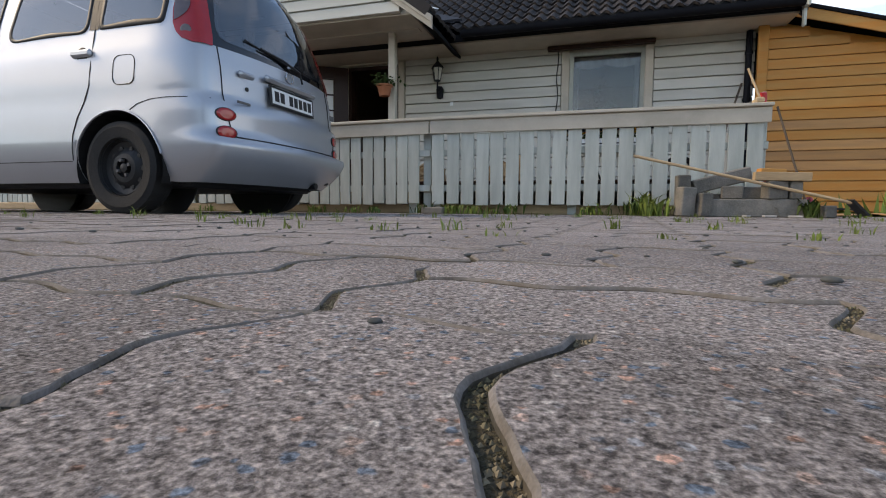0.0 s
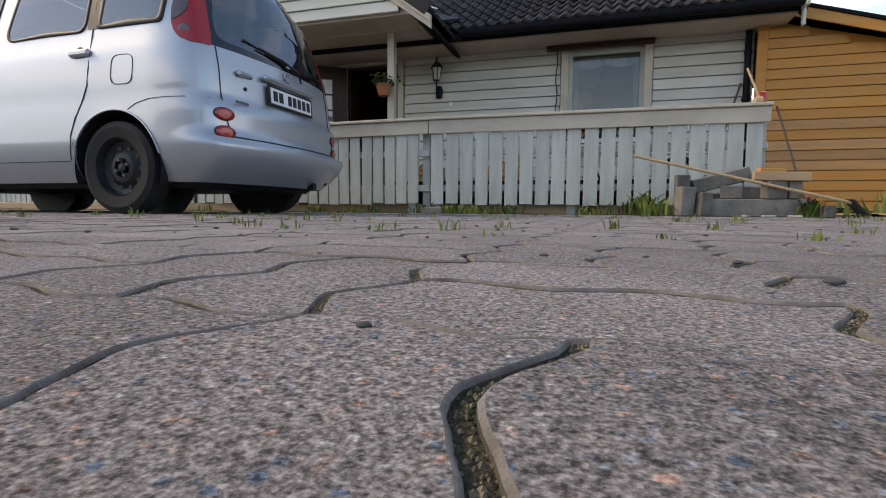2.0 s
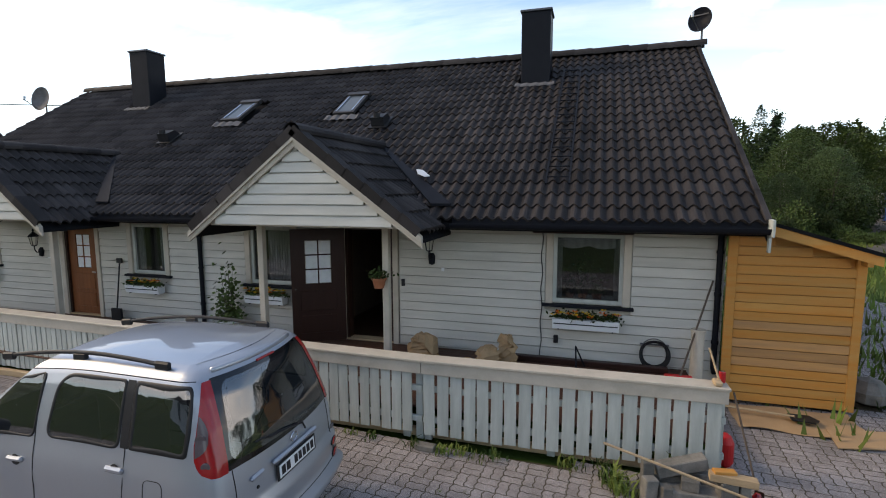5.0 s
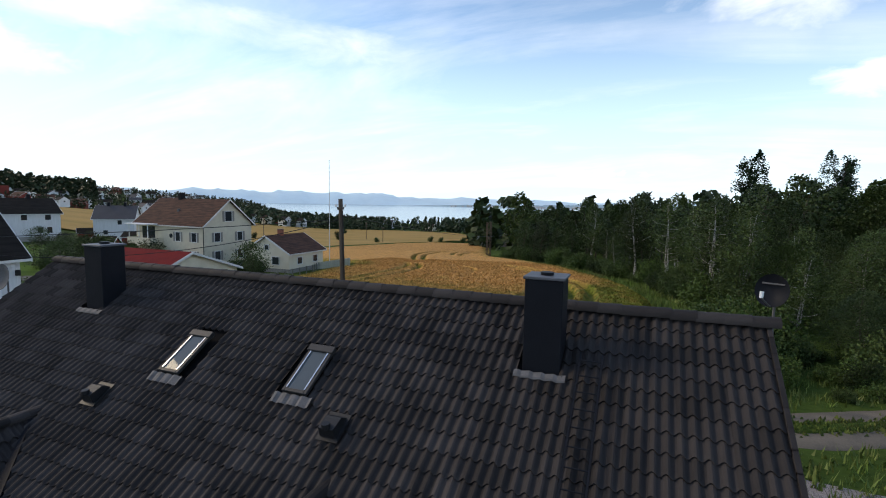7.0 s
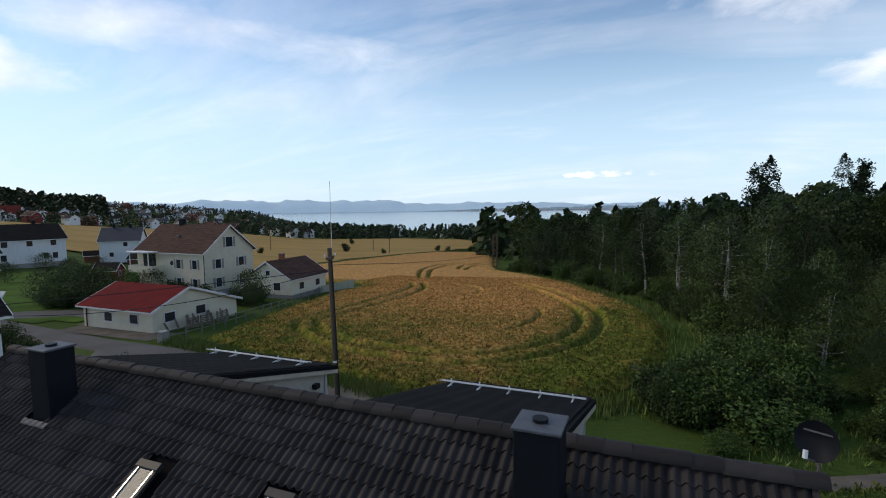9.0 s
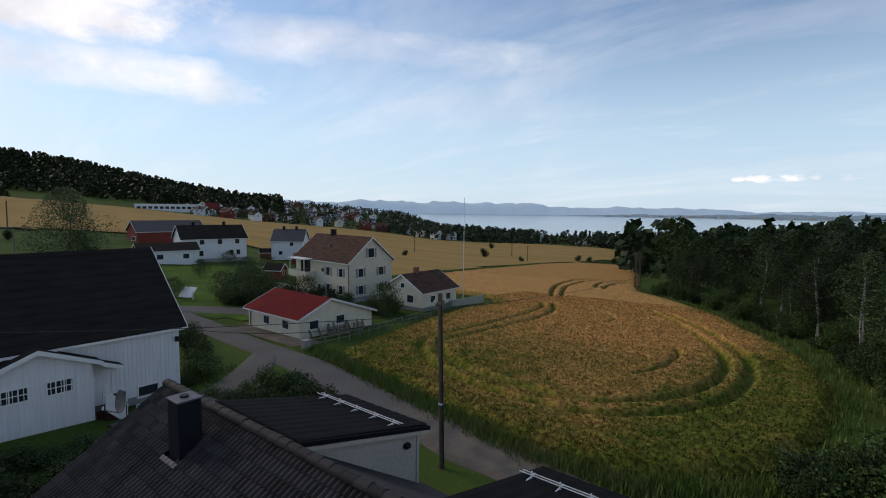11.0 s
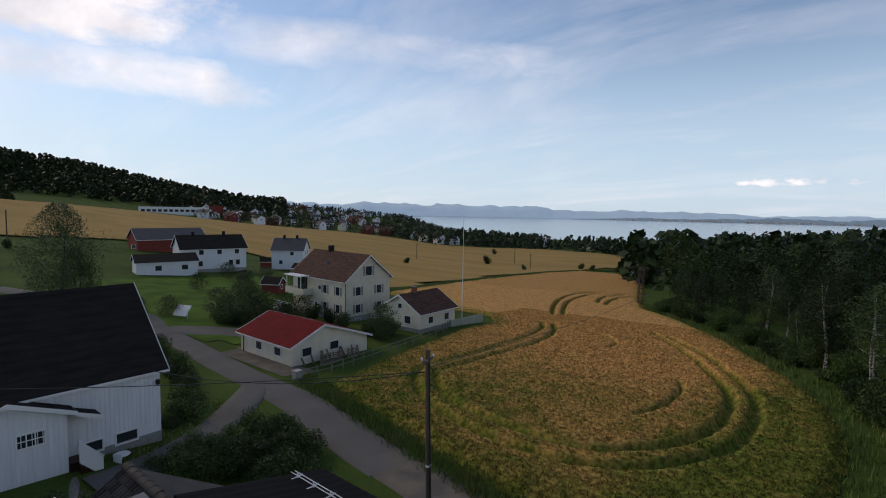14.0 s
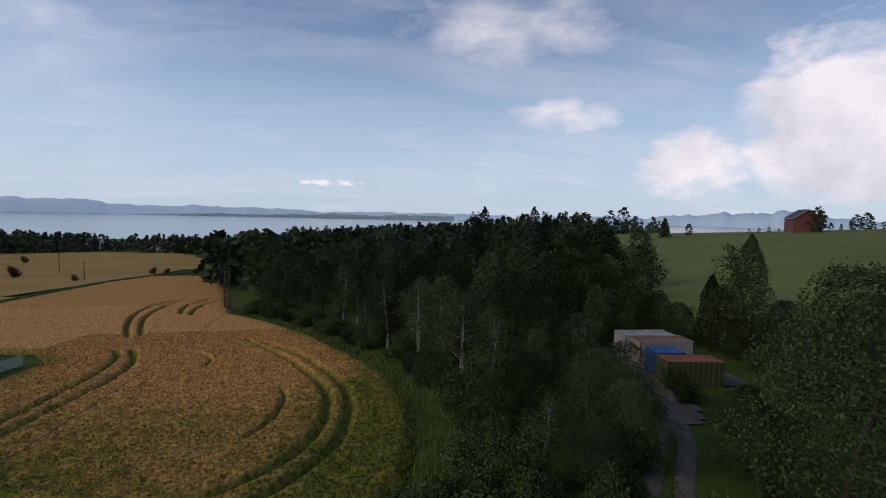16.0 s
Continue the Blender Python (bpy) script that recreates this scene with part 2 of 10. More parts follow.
CURTAIN = mat("pale_curtain", (0.78, 0.79, 0.78), 0.9, var=0.1, scale=6, bump=0.3, fine=20)
PANE = glass("window_glass", (0.012, 0.014, 0.016), 0.015, alpha=0.42, ior=1.75)
TERRA = mat("terracotta", (0.36, 0.13, 0.06), 0.8, var=0.2, scale=9, bump=0.3)
SILVER = mat("silver_car_paint", (0.37, 0.392, 0.425), 0.40, 0.62, var=0.04, scale=2, bump=0.02, fine=300, coat=1.0)
CARGLASS = glass("dark_car_glass", (0.012, 0.015, 0.018), 0.012, alpha=0.80, ior=2.0)
GLASSEDGE = mat("black_glass_edge", (0.008, 0.008, 0.009), 0.08, var=0.05, scale=5, bump=0.0, coat=0.5)
RUBBER = mat("tyre_rubber", (0.016, 0.016, 0.0165), 0.75, var=0.2, scale=12, bump=0.3)
STEEL = mat("dark_steel_rim", (0.022, 0.023, 0.025), 0.5, 0.3, var=0.15, scale=12, bump=0.1)
CHROME = mat("bright_metal", (0.62, 0.63, 0.65), 0.22, 1.0, var=0.1, scale=12, bump=0.05)
TAILRED = mat("red_lamp_lens", (0.33, 0.008, 0.010), 0.12, var=0.08, scale=30, bump=0.1, fine=160, coat=0.6)
TAILCLEAR = mat("smoked_lamp_lens", (0.10, 0.075, 0.078), 0.12, var=0.1, scale=30, bump=0.1, fine=160, coat=0.6)
PLATEW = mat("white_plate", (0.72, 0.73, 0.72), 0.4, var=0.03, scale=9, bump=0.02)
BLACKP = mat("black_plastic", (0.015, 0.015, 0.016), 0.5, var=0.15, scale=12, bump=0.15, fine=120)
CARDB = mat("cardboard", (0.42, 0.27, 0.14), 0.85, var=0.1, scale=4, bump=0.2, fine=60)
RED = mat("red_plastic", (0.50, 0.02, 0.02), 0.4, var=0.1, scale=12, bump=0.05)
YELLOWF = mat("yellow_petals", (0.85, 0.52, 0.02), 0.7, var=0.15, scale=30, bump=0)
ORANGEF = mat("orange_petals", (0.80, 0.15, 0.02), 0.7, var=0.15, scale=30, bump=0)
ASPH = mat("old_asphalt", (0.132, 0.125, 0.115), 0.9, spec=0.12, var=0.15, scale=0.35, bump=0.4, fine=40, col2=(0.110, 0.102, 0.091))
GRAVEL = mat("gravel", (0.175, 0.148, 0.115), 0.95, spec=0.08, var=0.25, scale=0.8, bump=0.7, fine=14, col2=(0.11, 0.10, 0.085), dist=0.03)
SOIL = mat("joint_soil", (0.105, 0.080, 0.048), 0.95, var=0.6, scale=30, bump=1.0, fine=420, col2=(0.045, 0.043, 0.022))
GRASSG = mat("grass_ground", (0.068, 0.100, 0.020), 0.9, spec=0.04, var=0.3, scale=0.12, bump=0.6, fine=5, col2=(0.044, 0.072, 0.015), dist=0.08)
BARK = mat("dark_bark", (0.085, 0.07, 0.055), 0.9, var=0.3, scale=4, bump=0.8, fine=25, stretch=(3, 3, 0.6))
BIRCH = mat("birch_bark", (0.50, 0.48, 0.44), 0.8, var=0.2, scale=5, bump=0.4, fine=20, col2=(0.13, 0.12, 0.11), wear=0.35, stretch=(0.8, 0.8, 3))
POLEW = mat("weathered_pole_wood", (0.115, 0.085, 0.062), 0.85, var=0.25, scale=4, bump=0.5, fine=30, stretch=(4, 4, 0.3))
LEAF_A = leafy("leaf_green", (0.060, 0.086, 0.024), (0.038, 0.058, 0.017), rnd=0.5)
LEAF_B = leafy("leaf_dark_green", (0.043, 0.064, 0.020), (0.028, 0.045, 0.015), rnd=0.5)
LEAF_C = leafy("leaf_light_green", (0.076, 0.115, 0.027), (0.050, 0.082, 0.020))
# far woods: haze put into the leaf colour, slightly paler and bluer
LEAF_D = leafy("distant_woodland_leaf", (0.046, 0.064, 0.030), (0.032, 0.047, 0.023))
NEEDLE = leafy("spruce_needle", (0.020, 0.038, 0.016), (0.014, 0.026, 0.012))
VERGE = leafy("verge_grass_blade", (0.095, 0.150, 0.028), (0.140, 0.155, 0.050))
WEED = leafy("weed_leaf", (0.13, 0.21, 0.035), (0.19, 0.21, 0.06))

# ---- building blocks ----
class Geo:
    """Vertices and faces of one mesh under construction."""

    def __init__(self):
        self.v, self.f = [], []

    def add(self, verts, faces):
        k = len(self.v)
        self.v.extend(tuple(p) for p in verts)
        self.f.extend(tuple(i + k for i in q) for q in faces)
        return self

    def box(self, x0, y0, z0, x1, y1, z1, c=0.0, m=None):
        (x0, x1), (y0, y1), (z0, z1) = sorted((x0, x1)), sorted((y0, y1)), sorted((z0, z1))
        lo, hi = (x0, y0, z0), (x1, y1, z1)
        if c <= 0:
            v = [(x, y, z) for x in (x0, x1) for y in (y0, y1) for z in (z0, z1)]
            f = [(0, 1, 3, 2), (4, 6, 7, 5), (0, 4, 5, 1), (2, 3, 7, 6), (0, 2, 6, 4), (1, 5, 7, 3)]
        else:
            v, idx = [], {}
            for s in [(a, b, d) for a in (0, 1) for b in (0, 1) for d in (0, 1)]:
                for ax in range(3):
                    p = [(hi[k] if s[k] else lo[k]) if k == ax else (hi[k] - c if s[k] else lo[k] + c) for k in range(3)]
                    idx[s, ax] = len(v)
                    v.append(tuple(p))
            f = []
            for ax in range(3):
                a, b = (ax + 1) % 3, (ax + 2) % 3
                for side in (0, 1):
                    ring = []
                    for p, q in ((0, 0), (1, 0), (1, 1), (0, 1)):
                        s = [0, 0, 0]
                        s[ax], s[a], s[b] = side, p, q
                        ring.append(idx[tuple(s), ax])
                    f.append(tuple(ring if side else ring[::-1]))
                for p in (0, 1):
                    for q in (0, 1):
                        s0, s1 = [0, 0, 0], [0, 0, 0]
                        s0[a], s0[b], s1[a], s1[b], s1[ax] = p, q, p, q, 1
                        f.append((idx[tuple(s0), a], idx[tuple(s1), a], idx[tuple(s1), b], idx[tuple(s0), b]))
            for s in [(a, b, d) for a in (0, 1) for b in (0, 1) for d in (0, 1)]:
                f.append(tuple(idx[s, k] for k in range(3)))
        if m is not None:
            v = [tuple(m @ Vector(p)) for p in v]
        return self.add(v, f)

    def cyl(self, p0, p1, r0, r1=None, n=10, caps=True):
        r1 = r0 if r1 is None else r1
        p0, p1 = Vector(p0), Vector(p1)
        d = (p1 - p0).normalized()
        u = d.orthogonal().normalized()
        w = d.cross(u)
        v = []
        for p, r in ((p0, r0), (p1, r1)):
            for k in range(n):
                a = 2 * math.pi * k / n
                v.append(p + u * (r * math.cos(a)) + w * (r * math.sin(a)))
        f = [(k, (k + 1) % n, n + (k + 1) % n, n + k) for k in range(n)]
        if caps:
            f += [tuple(range(n))[::-1], tuple(range(n, 2 * n))]
        return self.add(v, f)

    def tube(self, pts, r, n=6):
        """A round bar swept along a line, its rings shared at the bends."""
        pts = [Vector(p) for p in pts]
        rings, u = [], None
        for i, p in enumerate(pts):
            d = (pts[min(i + 1, len(pts) - 1)] - pts[max(i - 1, 0)]).normalized()
            u = d.orthogonal().normalized() if u is None else (u - d * u.dot(d)).normalized()
            w = d.cross(u)
            rings.append([tuple(p + u * (r * math.cos(2 * math.pi * k / n)) + w * (r * math.sin(2 * math.pi * k / n))) for k in range(n)])
        k0 = len(self.v)
        self.grid(rings, True)
        self.f += [tuple(range(k0, k0 + n))[::-1], tuple(range(len(self.v) - n, len(self.v)))]
        return self

    def lathe(self, prof, n=16, m=None):
        """prof: (radius, height) from bottom to top, round the z axis."""
        v = [(r * math.cos(2 * math.pi * k / n), r * math.sin(2 * math.pi * k / n), z) for r, z in prof for k in range(n)]
        f = [(j * n + k, j * n + (k + 1) % n, (j + 1) * n + (k + 1) % n, (j + 1) * n + k) for j in range(len(prof) - 1) for k in range(n)]
        f += [tuple(range(n))[::-1], tuple(range((len(prof) - 1) * n, len(prof) * n))]
        if m is not None:
            v = [tuple(m @ Vector(p)) for p in v]
        return self.add(v, f)

    def extr(self, poly, vec):
        """A flat outline pushed along a vector."""
        n = len(poly)
        v = [tuple(p) for p in poly] + [tuple(Vector(p) + Vector(vec)) for p in poly]
        f = [(k, (k + 1) % n, n + (k + 1) % n, n + k) for k in range(n)] + [tuple(range(n))[::-1], tuple(range(n, 2 * n))]
        return self.add(v, f)

    def grid(self, rows, closed=False):
        """A sheet over rows of points."""
        n = len(rows[0])
        v = [p for r in rows for p in r]
        m = n if closed else n - 1
        f = [(j * n + k, j * n + (k + 1) % n, (j + 1) * n + (k + 1) % n, (j + 1) * n + k) for j in range(len(rows) - 1) for k in range(m)]
        return self.add(v, f)

    def mesh(self, name, material, smooth=False, fix=True):
        me = bpy.data.meshes.new(name)
        me.from_pydata(self.v, [], self.f)
        if fix and len(self.f) < 6000:
            bm = bmesh.new()
            bm.from_mesh(me)
            bmesh.ops.recalc_face_normals(bm, faces=bm.faces)
            bm.to_mesh(me)
            bm.free()
        if smooth:
            me.polygons.foreach_set("use_smooth", [True] * len(me.polygons))
        me.materials.append(material)
        return me


def thing(name, label, category, loc=(0, 0, 0), group="", kind="", rz=0.0):
    """An Empty at the base of a thing that has parts."""
    ob = new(name)
    ob.empty_display_size = 0.2
    ob.matrix_basis = pose(*loc, 0, 0, rz)
    return tagged(ob, label, category, group, kind)


def part(name, geo, material, parent, label="", smooth=False, at=None, fix=True, kind=""):
    """One mesh under a thing or a part, in the thing's own coordinates, or (at) shifted from the world's."""
    me = geo if isinstance(geo, bpy.types.Mesh) else geo.mesh(name, material, smooth, fix)
    ob = new(name, me)
    ob.parent = parent
    if at is not None:
        ob.location = (-at[0], -at[1], -at[2])
    return tagged(ob, label, kind=kind)


def solo(name, geo, material, label, category, group="", kind="", smooth=False, fix=True, loc=None):
    ob = new(name, geo.mesh(name, material, smooth, fix))
    if loc is not None:
        ob.location = loc
    return tagged(ob, label, category, group, kind)


def rng(seed):
    return random.Random(seed)


def smoothstep(a, b, x):
    t = min(1.0, max(0.0, (x - a) / (b - a)))
    return t * t * (3 - 2 * t)

# ---- the land ----
S_KNOTS = ([-400, 0, 30, 50, 70, 120, 245, 500, 900, 1200], [0, 0, 0, -0.5, -1.2, -4.5, -12, -22, -32, -42])
L_KNOTS = ([-600, -330, -240, -130, -60, 40, 90, 350, 560, 700, 950, 1500], [14, 15, 15, 6, 0, 0, 2, 26, 40, 62, 165, 280])
RISE = ([28, 36, 40, 45, 50, 58, 65, 72, 79, 85, 100, 120], [0, 3, 22, 27, 31, 31, 38, 39, 27, 11, 10, 0])     # the wooded hill, by bearing
SEA_Z = -31.0


PLAN_AZ = [-180, -100, -60, -32, -16, 12.6, 30, 45, 58, 75, 110, 180]          # bearings on the sketch plan
TRUE_AZ = [-180, -96, -54.5, -26, -10.6, 16.9, 33.4, 47.4, 60.2, 76.5, 110, 180]   # bearings in the place


def bend(x, y, a0, a1):
    """Turn places round the house by the difference of two lists of bearings; the yard itself stays."""
    a, r = np.degrees(np.arctan2(-x, y - 8.0)), np.hypot(x, y - 8.0)
    a = np.radians(a + (np.interp(a, a0, a1) - a) * np.clip((r - 14) / 12, 0, 1))
    return -np.sin(a) * r, 8.0 + np.cos(a) * r


def swung(x, y):
    """From the sketch plan to the place."""
    x, y = bend(np.array(x, float), np.array(y, float), PLAN_AZ, TRUE_AZ)
    return round(float(x), 2), round(float(y), 2)


def terrain(x, y):
    """Height of the land: s runs towards the fjord, l up the hillside."""
    x, y = bend(np.asarray(x, float), np.asarray(y, float), TRUE_AZ, PLAN_AZ)
    s, l = -0.34 * x + 0.94 * y, -0.94 * x - 0.34 * y
    z = np.interp(s, *S_KNOTS)
    z = z + np.interp(l, *L_KNOTS) * np.interp(s, [20, 60, 220, 500, 900, 1250], [0.3, 1, 1, 0.60, 0.25, 0.0])
    far = np.clip((np.hypot(x, y) - 520) / 480, 0, 1)
    z = z + np.interp(np.degrees(np.arctan2(-x, y)), *RISE) * far * far * (3 - 2 * far) * np.clip((1750 - np.hypot(x, y)) / 450, 0, 1)
    z = z + np.interp(l, [14, 24, 40, 90], [0, 1.1, 1.5, 1.0]) * np.interp(s, [25, 42], [1, 0])
    return z


def th(x, y):
    return float(terrain(np.array(x), np.array(y)))


def inside(poly, x, y):
    """Even-odd test for arrays of points."""
    c = np.zeros(np.shape(x), bool)
    for (x0, y0), (x1, y1) in zip(poly, poly[1:] + poly[:1]):
        if y0 != y1:
            hit = ((y0 > y) != (y1 > y)) & (x < (x1 - x0) * (y - y0) / (y1 - y0) + x0)
            c ^= hit
    return c


def axis_steps(dense_lo, dense_hi, step, far, growth=1.12):
    mid = list(np.arange(dense_lo, dense_hi + step, step))
    lo, hi, d = [], [], step
    p = dense_lo
    while p > -far:
        d *= growth
        p -= d
        lo.append(p)
    d, p = step, mid[-1]
    while p < far:
        d *= growth
        p += d
        hi.append(p)
    return np.array(lo[::-1] + mid + hi)


def sheet(xs, ys, zf, keep=None):
    gx, gy = np.meshgrid(xs, ys)
    gz = zf(gx, gy)
    n, m = len(ys), len(xs)
    used = np.ones((n - 1, m - 1), bool) if keep is None else keep((gx[:-1, :-1] + gx[1:, 1:]) / 2, (gy[:-1, :-1] + gy[1:, 1:]) / 2)
    j, i = np.nonzero(used)
    a = j * m + i
    quads = np.stack([a, a + 1, a + m + 1, a + m], 1)
    ids, inv = np.unique(quads, return_inverse=True)
    pts = np.stack([gx.ravel(), gy.ravel(), gz.ravel()], 1)[ids]
    g = Geo()
    g.v = [tuple(p) for p in pts.tolist()]
    g.f = [tuple(q) for q in inv.reshape(-1, 4).tolist()]
    return g


PAVED = [(-16.2, -3.2), (7.6, -3.2), (7.6, 20.0), (4.0, 20.0), (4.0, 7.2), (1.7, 7.2), (1.7, 4.72), (-16.2, 5.1)]


def ground_z(x, y):
    z = terrain(x, y) - 0.02
    near = inside(PAVED, x, y)
    return np.where(near | ((y < 17) & (y > -3.5) & (x > -17) & (x < 7.6)), z - 0.06, z)


solo("ground", sheet(axis_steps(-70, 70, 2.0, 4300), axis_steps(-40, 140, 2.0, 4300), ground_z), GRASSG,
              "rough green meadow and lawn sloping gently to the fjord", "ground", kind="structure", smooth=True, fix=False)

WATER = mat("fjord_water", (0.16, 0.22, 0.27), 0.16, var=0.05, scale=0.004, bump=0.12, fine=0.05, dist=1.0, spec=0.5)
gw = Geo().add([(-4700, 300, SEA_Z), (4700, 300, SEA_Z), (4700, 4750, SEA_Z), (-4700, 4750, SEA_Z)], [(0, 1, 2, 3)])
solo("water", gw, WATER, "calm pale blue fjord under an open sky", "water", kind="structure", fix=False)

# ripening corn: straw and green mingled, greener along the edges
FIELD_A = [(-31.0, 31.4), (-27.0, 30.5), (-21.9, 29.4), (-17.9, 28.4), (-14.4, 27.5), (-11.7, 27.0), (-9.5, 26.8), (-7.6, 26.9), (-5.8, 27.3), (-4.1, 28.1), (-2.5, 29.6), (-0.9, 31.8), (0.6, 35.7),
           (1.2, 38.9), (1.6, 44.0), (1.2, 48.6), (-0.3, 54.6), (-3.0, 61.2), (-7.4, 69.0), (-12.2, 77.6), (-19.2, 88.4), (-26.6, 97.2), (-30.5, 108), (-59, 199), (-77.5, 204),
           (-86.4, 203.8), (-88, 179.5), (-84.9, 148.8), (-79.7, 112.8), (-75, 92), (-71.5, 78), (-57, 71.5), (-40, 68.5), (-35.4, 62.5), (-36.0, 55.6), (-34.3, 46.6), (-32.7, 39.3), (-31.2, 33.6)]
TRAM = [  # wheel tracks: centre lines
    [(-15.2, 69.6), (-10.8, 64.4), (-7.8, 59.2), (-5.6, 54.8), (-4.3, 51.7), (-3.5, 47.6), (-3.4, 43.3), (-3.8, 40.1), (-4.7, 37.7), (-5.8, 35.7), (-7.1, 33.8), (-9.0, 32.4), (-10.8, 31.7),
     (-12.9, 31.4), (-15.3, 31.5), (-18.3, 32.1), (-21.7, 33.4), (-24.1, 34.8), (-26.8, 37.2)],
    [(-17.7, 71.4), (-11.6, 62.6), (-8.0, 55.8), (-5.9, 51.1), (-5.2, 47.6), (-5.1, 43.9), (-5.6, 40.9), (-6.3, 38.5), (-7.9, 36.1), (-9.8, 34.3), (-11.7, 33.6), (-14.1, 33.5), (-16.8, 33.8),
     (-19.7, 34.5), (-22.5, 35.8), (-25.6, 38.4)],
    [(-26.8, 37.2), (-28.1, 39.4), (-28.2, 41.4), (-27.9, 44.7), (-27.8, 49.5), (-27.8, 55.3), (-28.5, 61.3), (-29.8, 65.4), (-31.4, 67.9)],
    [(-25.6, 38.4), (-26.3, 39.6), (-26.2, 41.0), (-26.1, 45.4), (-25.7, 51.9), (-25.8, 58.0), (-26.9, 62.8), (-29.3, 67.4)],
    [(-33.8, 76.1), (-38.2, 85.2), (-42.8, 96.9), (-45.7, 109.2), (-46.0, 119.8)],
    [(-32.6, 77.1), (-36.8, 86.4), (-40.5, 96.6), (-43.1, 110.1), (-44.5, 122.8)],
    [(-35.7, 98.4), (-38.6, 107.0), (-39.1, 113.6), (-38.8, 121.2)],
    [(-33.3, 96.1), (-35.5, 104.4), (-36.4, 115.8)],
    [(-21.4, 65.0), (-19.7, 63.3), (-18.6, 61.2), (-18.6, 59.1)],
    [(-9.6, 51.6), (-8.9, 49.1), (-8.8, 46.9), (-8.9, 44.4), (-9.4, 42.4), (-10.0, 40.9)],
]


def seg_dist(x, y, line):
    d = np.full(np.shape(x), 1e9)
    for (x0, y0), (x1, y1) in zip(line[:-1], line[1:]):
        ux, uy = x1 - x0, y1 - y0
        t = np.clip(((x - x0) * ux + (y - y0) * uy) / (ux * ux + uy * uy), 0, 1)
        d = np.minimum(d, np.hypot(x - x0 - t * ux, y - y0 - t * uy))
    return d


def curve(line, k=6):
    """Catmull-Rom through the points of a line."""
    p = [line[0]] + list(line) + [line[-1]]
    out = []
    for a, b, c, d in zip(p[:-3], p[1:-2], p[2:-1], p[3:]):
        for i in range(k):
            t = i / k
            out.append(tuple(0.5 * (2 * b[q] + (c[q] - a[q]) * t + (2 * a[q] - 5 * b[q] + 4 * c[q] - d[q]) * t * t + (3 * b[q] - a[q] - 3 * c[q] + d[q]) * t ** 3) for q in (0, 1)))
    return out + [tuple(line[-1])]


TRACKS = [curve(t) for t in TRAM]
EDGE_A = FIELD_A + FIELD_A[:1]
nrs = np.random.RandomState(3)
BUMPS = nrs.rand(400, 400)


def lumpy(x, y, size):
    i, j = (x / size).astype(int) % 400, (y / size).astype(int) % 400
    fx, fy = (x / size) % 1, (y / size) % 1
    a, b = BUMPS[i, j] * (1 - fx) + BUMPS[(i + 1) % 400, j] * fx, BUMPS[i, (j + 1) % 400] * (1 - fx) + BUMPS[(i + 1) % 400, (j + 1) % 400] * fx
    return a * (1 - fy) + b * fy


def track_gap(x, y):
    d = np.full(np.shape(x), 1e9)
    for i, line in enumerate(TRACKS):
        d = np.minimum(d, seg_dist(x, y, line) + (0.19 if i >= len(TRACKS) - 2 else 0.0))
    return d


def crop_z(x, y):
    edge = np.clip(seg_dist(x, y, EDGE_A) / 0.9, 0, 1)
    top = 0.44 + 0.12 * lumpy(x + 500, y + 500, 0.8) + 0.12 * lumpy(x + 500, y + 500, 6.0)
    dip = np.clip((track_gap(x, y) - 0.29) / 0.16, 0, 1)
    return terrain(x, y) + 0.02 + top * edge * (0.05 + 0.95 * dip)


def ripeness(x, y):
    """0 green, 1 straw-coloured."""
    e = seg_dist(x, y, EDGE_A)
    g = 0.68 + 0.46 * np.clip((y - 45) / 11, -0.85, 0.9) - 0.75 * np.clip((x + 9.0) / 7, 0, 1)
    g = g + 0.03 + 0.55 * (lumpy(x + 700, y + 300, 8) - 0.5) + 0.38 * (lumpy(x + 100, y + 900, 0.9) - 0.5)
    g = g * np.clip((e + 0.8) / 4, 0.10, 1) * np.clip((track_gap(x, y) - 0.22) / 0.35, 0.0, 1)
    return np.clip(g, 0, 1)


def crop_material(name, straw, green, attr=True):
    m = island(mat(name, straw, 0.9, var=0.5, scale=0.9, bump=1.0, fine=3.2, col2=tuple(0.8 * c for c in straw), spec=0.05, dist=0.12), 0.3)
    n, l = m.node_tree.nodes, m.node_tree.links
    mix = [q for q in n if q.bl_idname == "ShaderNodeMix"][0]
    grain = [q for q in n if q.bl_idname == "ShaderNodeMapRange"][1]
    grain.inputs["From Min"].default_value, grain.inputs["From Max"].default_value = 0.34, 0.66
    at = n.new("ShaderNodeAttribute")
    at.attribute_name = "ripe"
    big = mix.inputs["Factor"].links[0].from_socket
    ad = n.new("ShaderNodeMath"); ad.operation = "MULTIPLY_ADD"
    ad.inputs[1].default_value = 0.35
    l.new(big, ad.inputs[0])
    sub = n.new("ShaderNodeMath"); sub.operation = "SUBTRACT"; sub.inputs[1].default_value = 0.17
    l.new(at.outputs["Fac"], sub.inputs[0])
    l.new(sub.outputs[0], ad.inputs[2])
    cl = n.new("ShaderNodeClamp")
    l.new(ad.outputs[0], cl.inputs[0])
    mix.inputs["A"].default_value, mix.inputs["B"].default_value = (*green, 1), (*straw, 1)
    l.new(cl.outputs[0], mix.inputs["Factor"])
    return m


def ripe_attr(ob, scale=1.0):
    me = ob.data
    co = np.empty(len(me.vertices) * 3)
    me.vertices.foreach_get("co", co)
    co = co.reshape(-1, 3)
    a = me.attributes.new("ripe", "FLOAT", "POINT")
    a.data.foreach_set("value", (ripeness(co[:, 0], co[:, 1]) * scale).astype(np.float32))


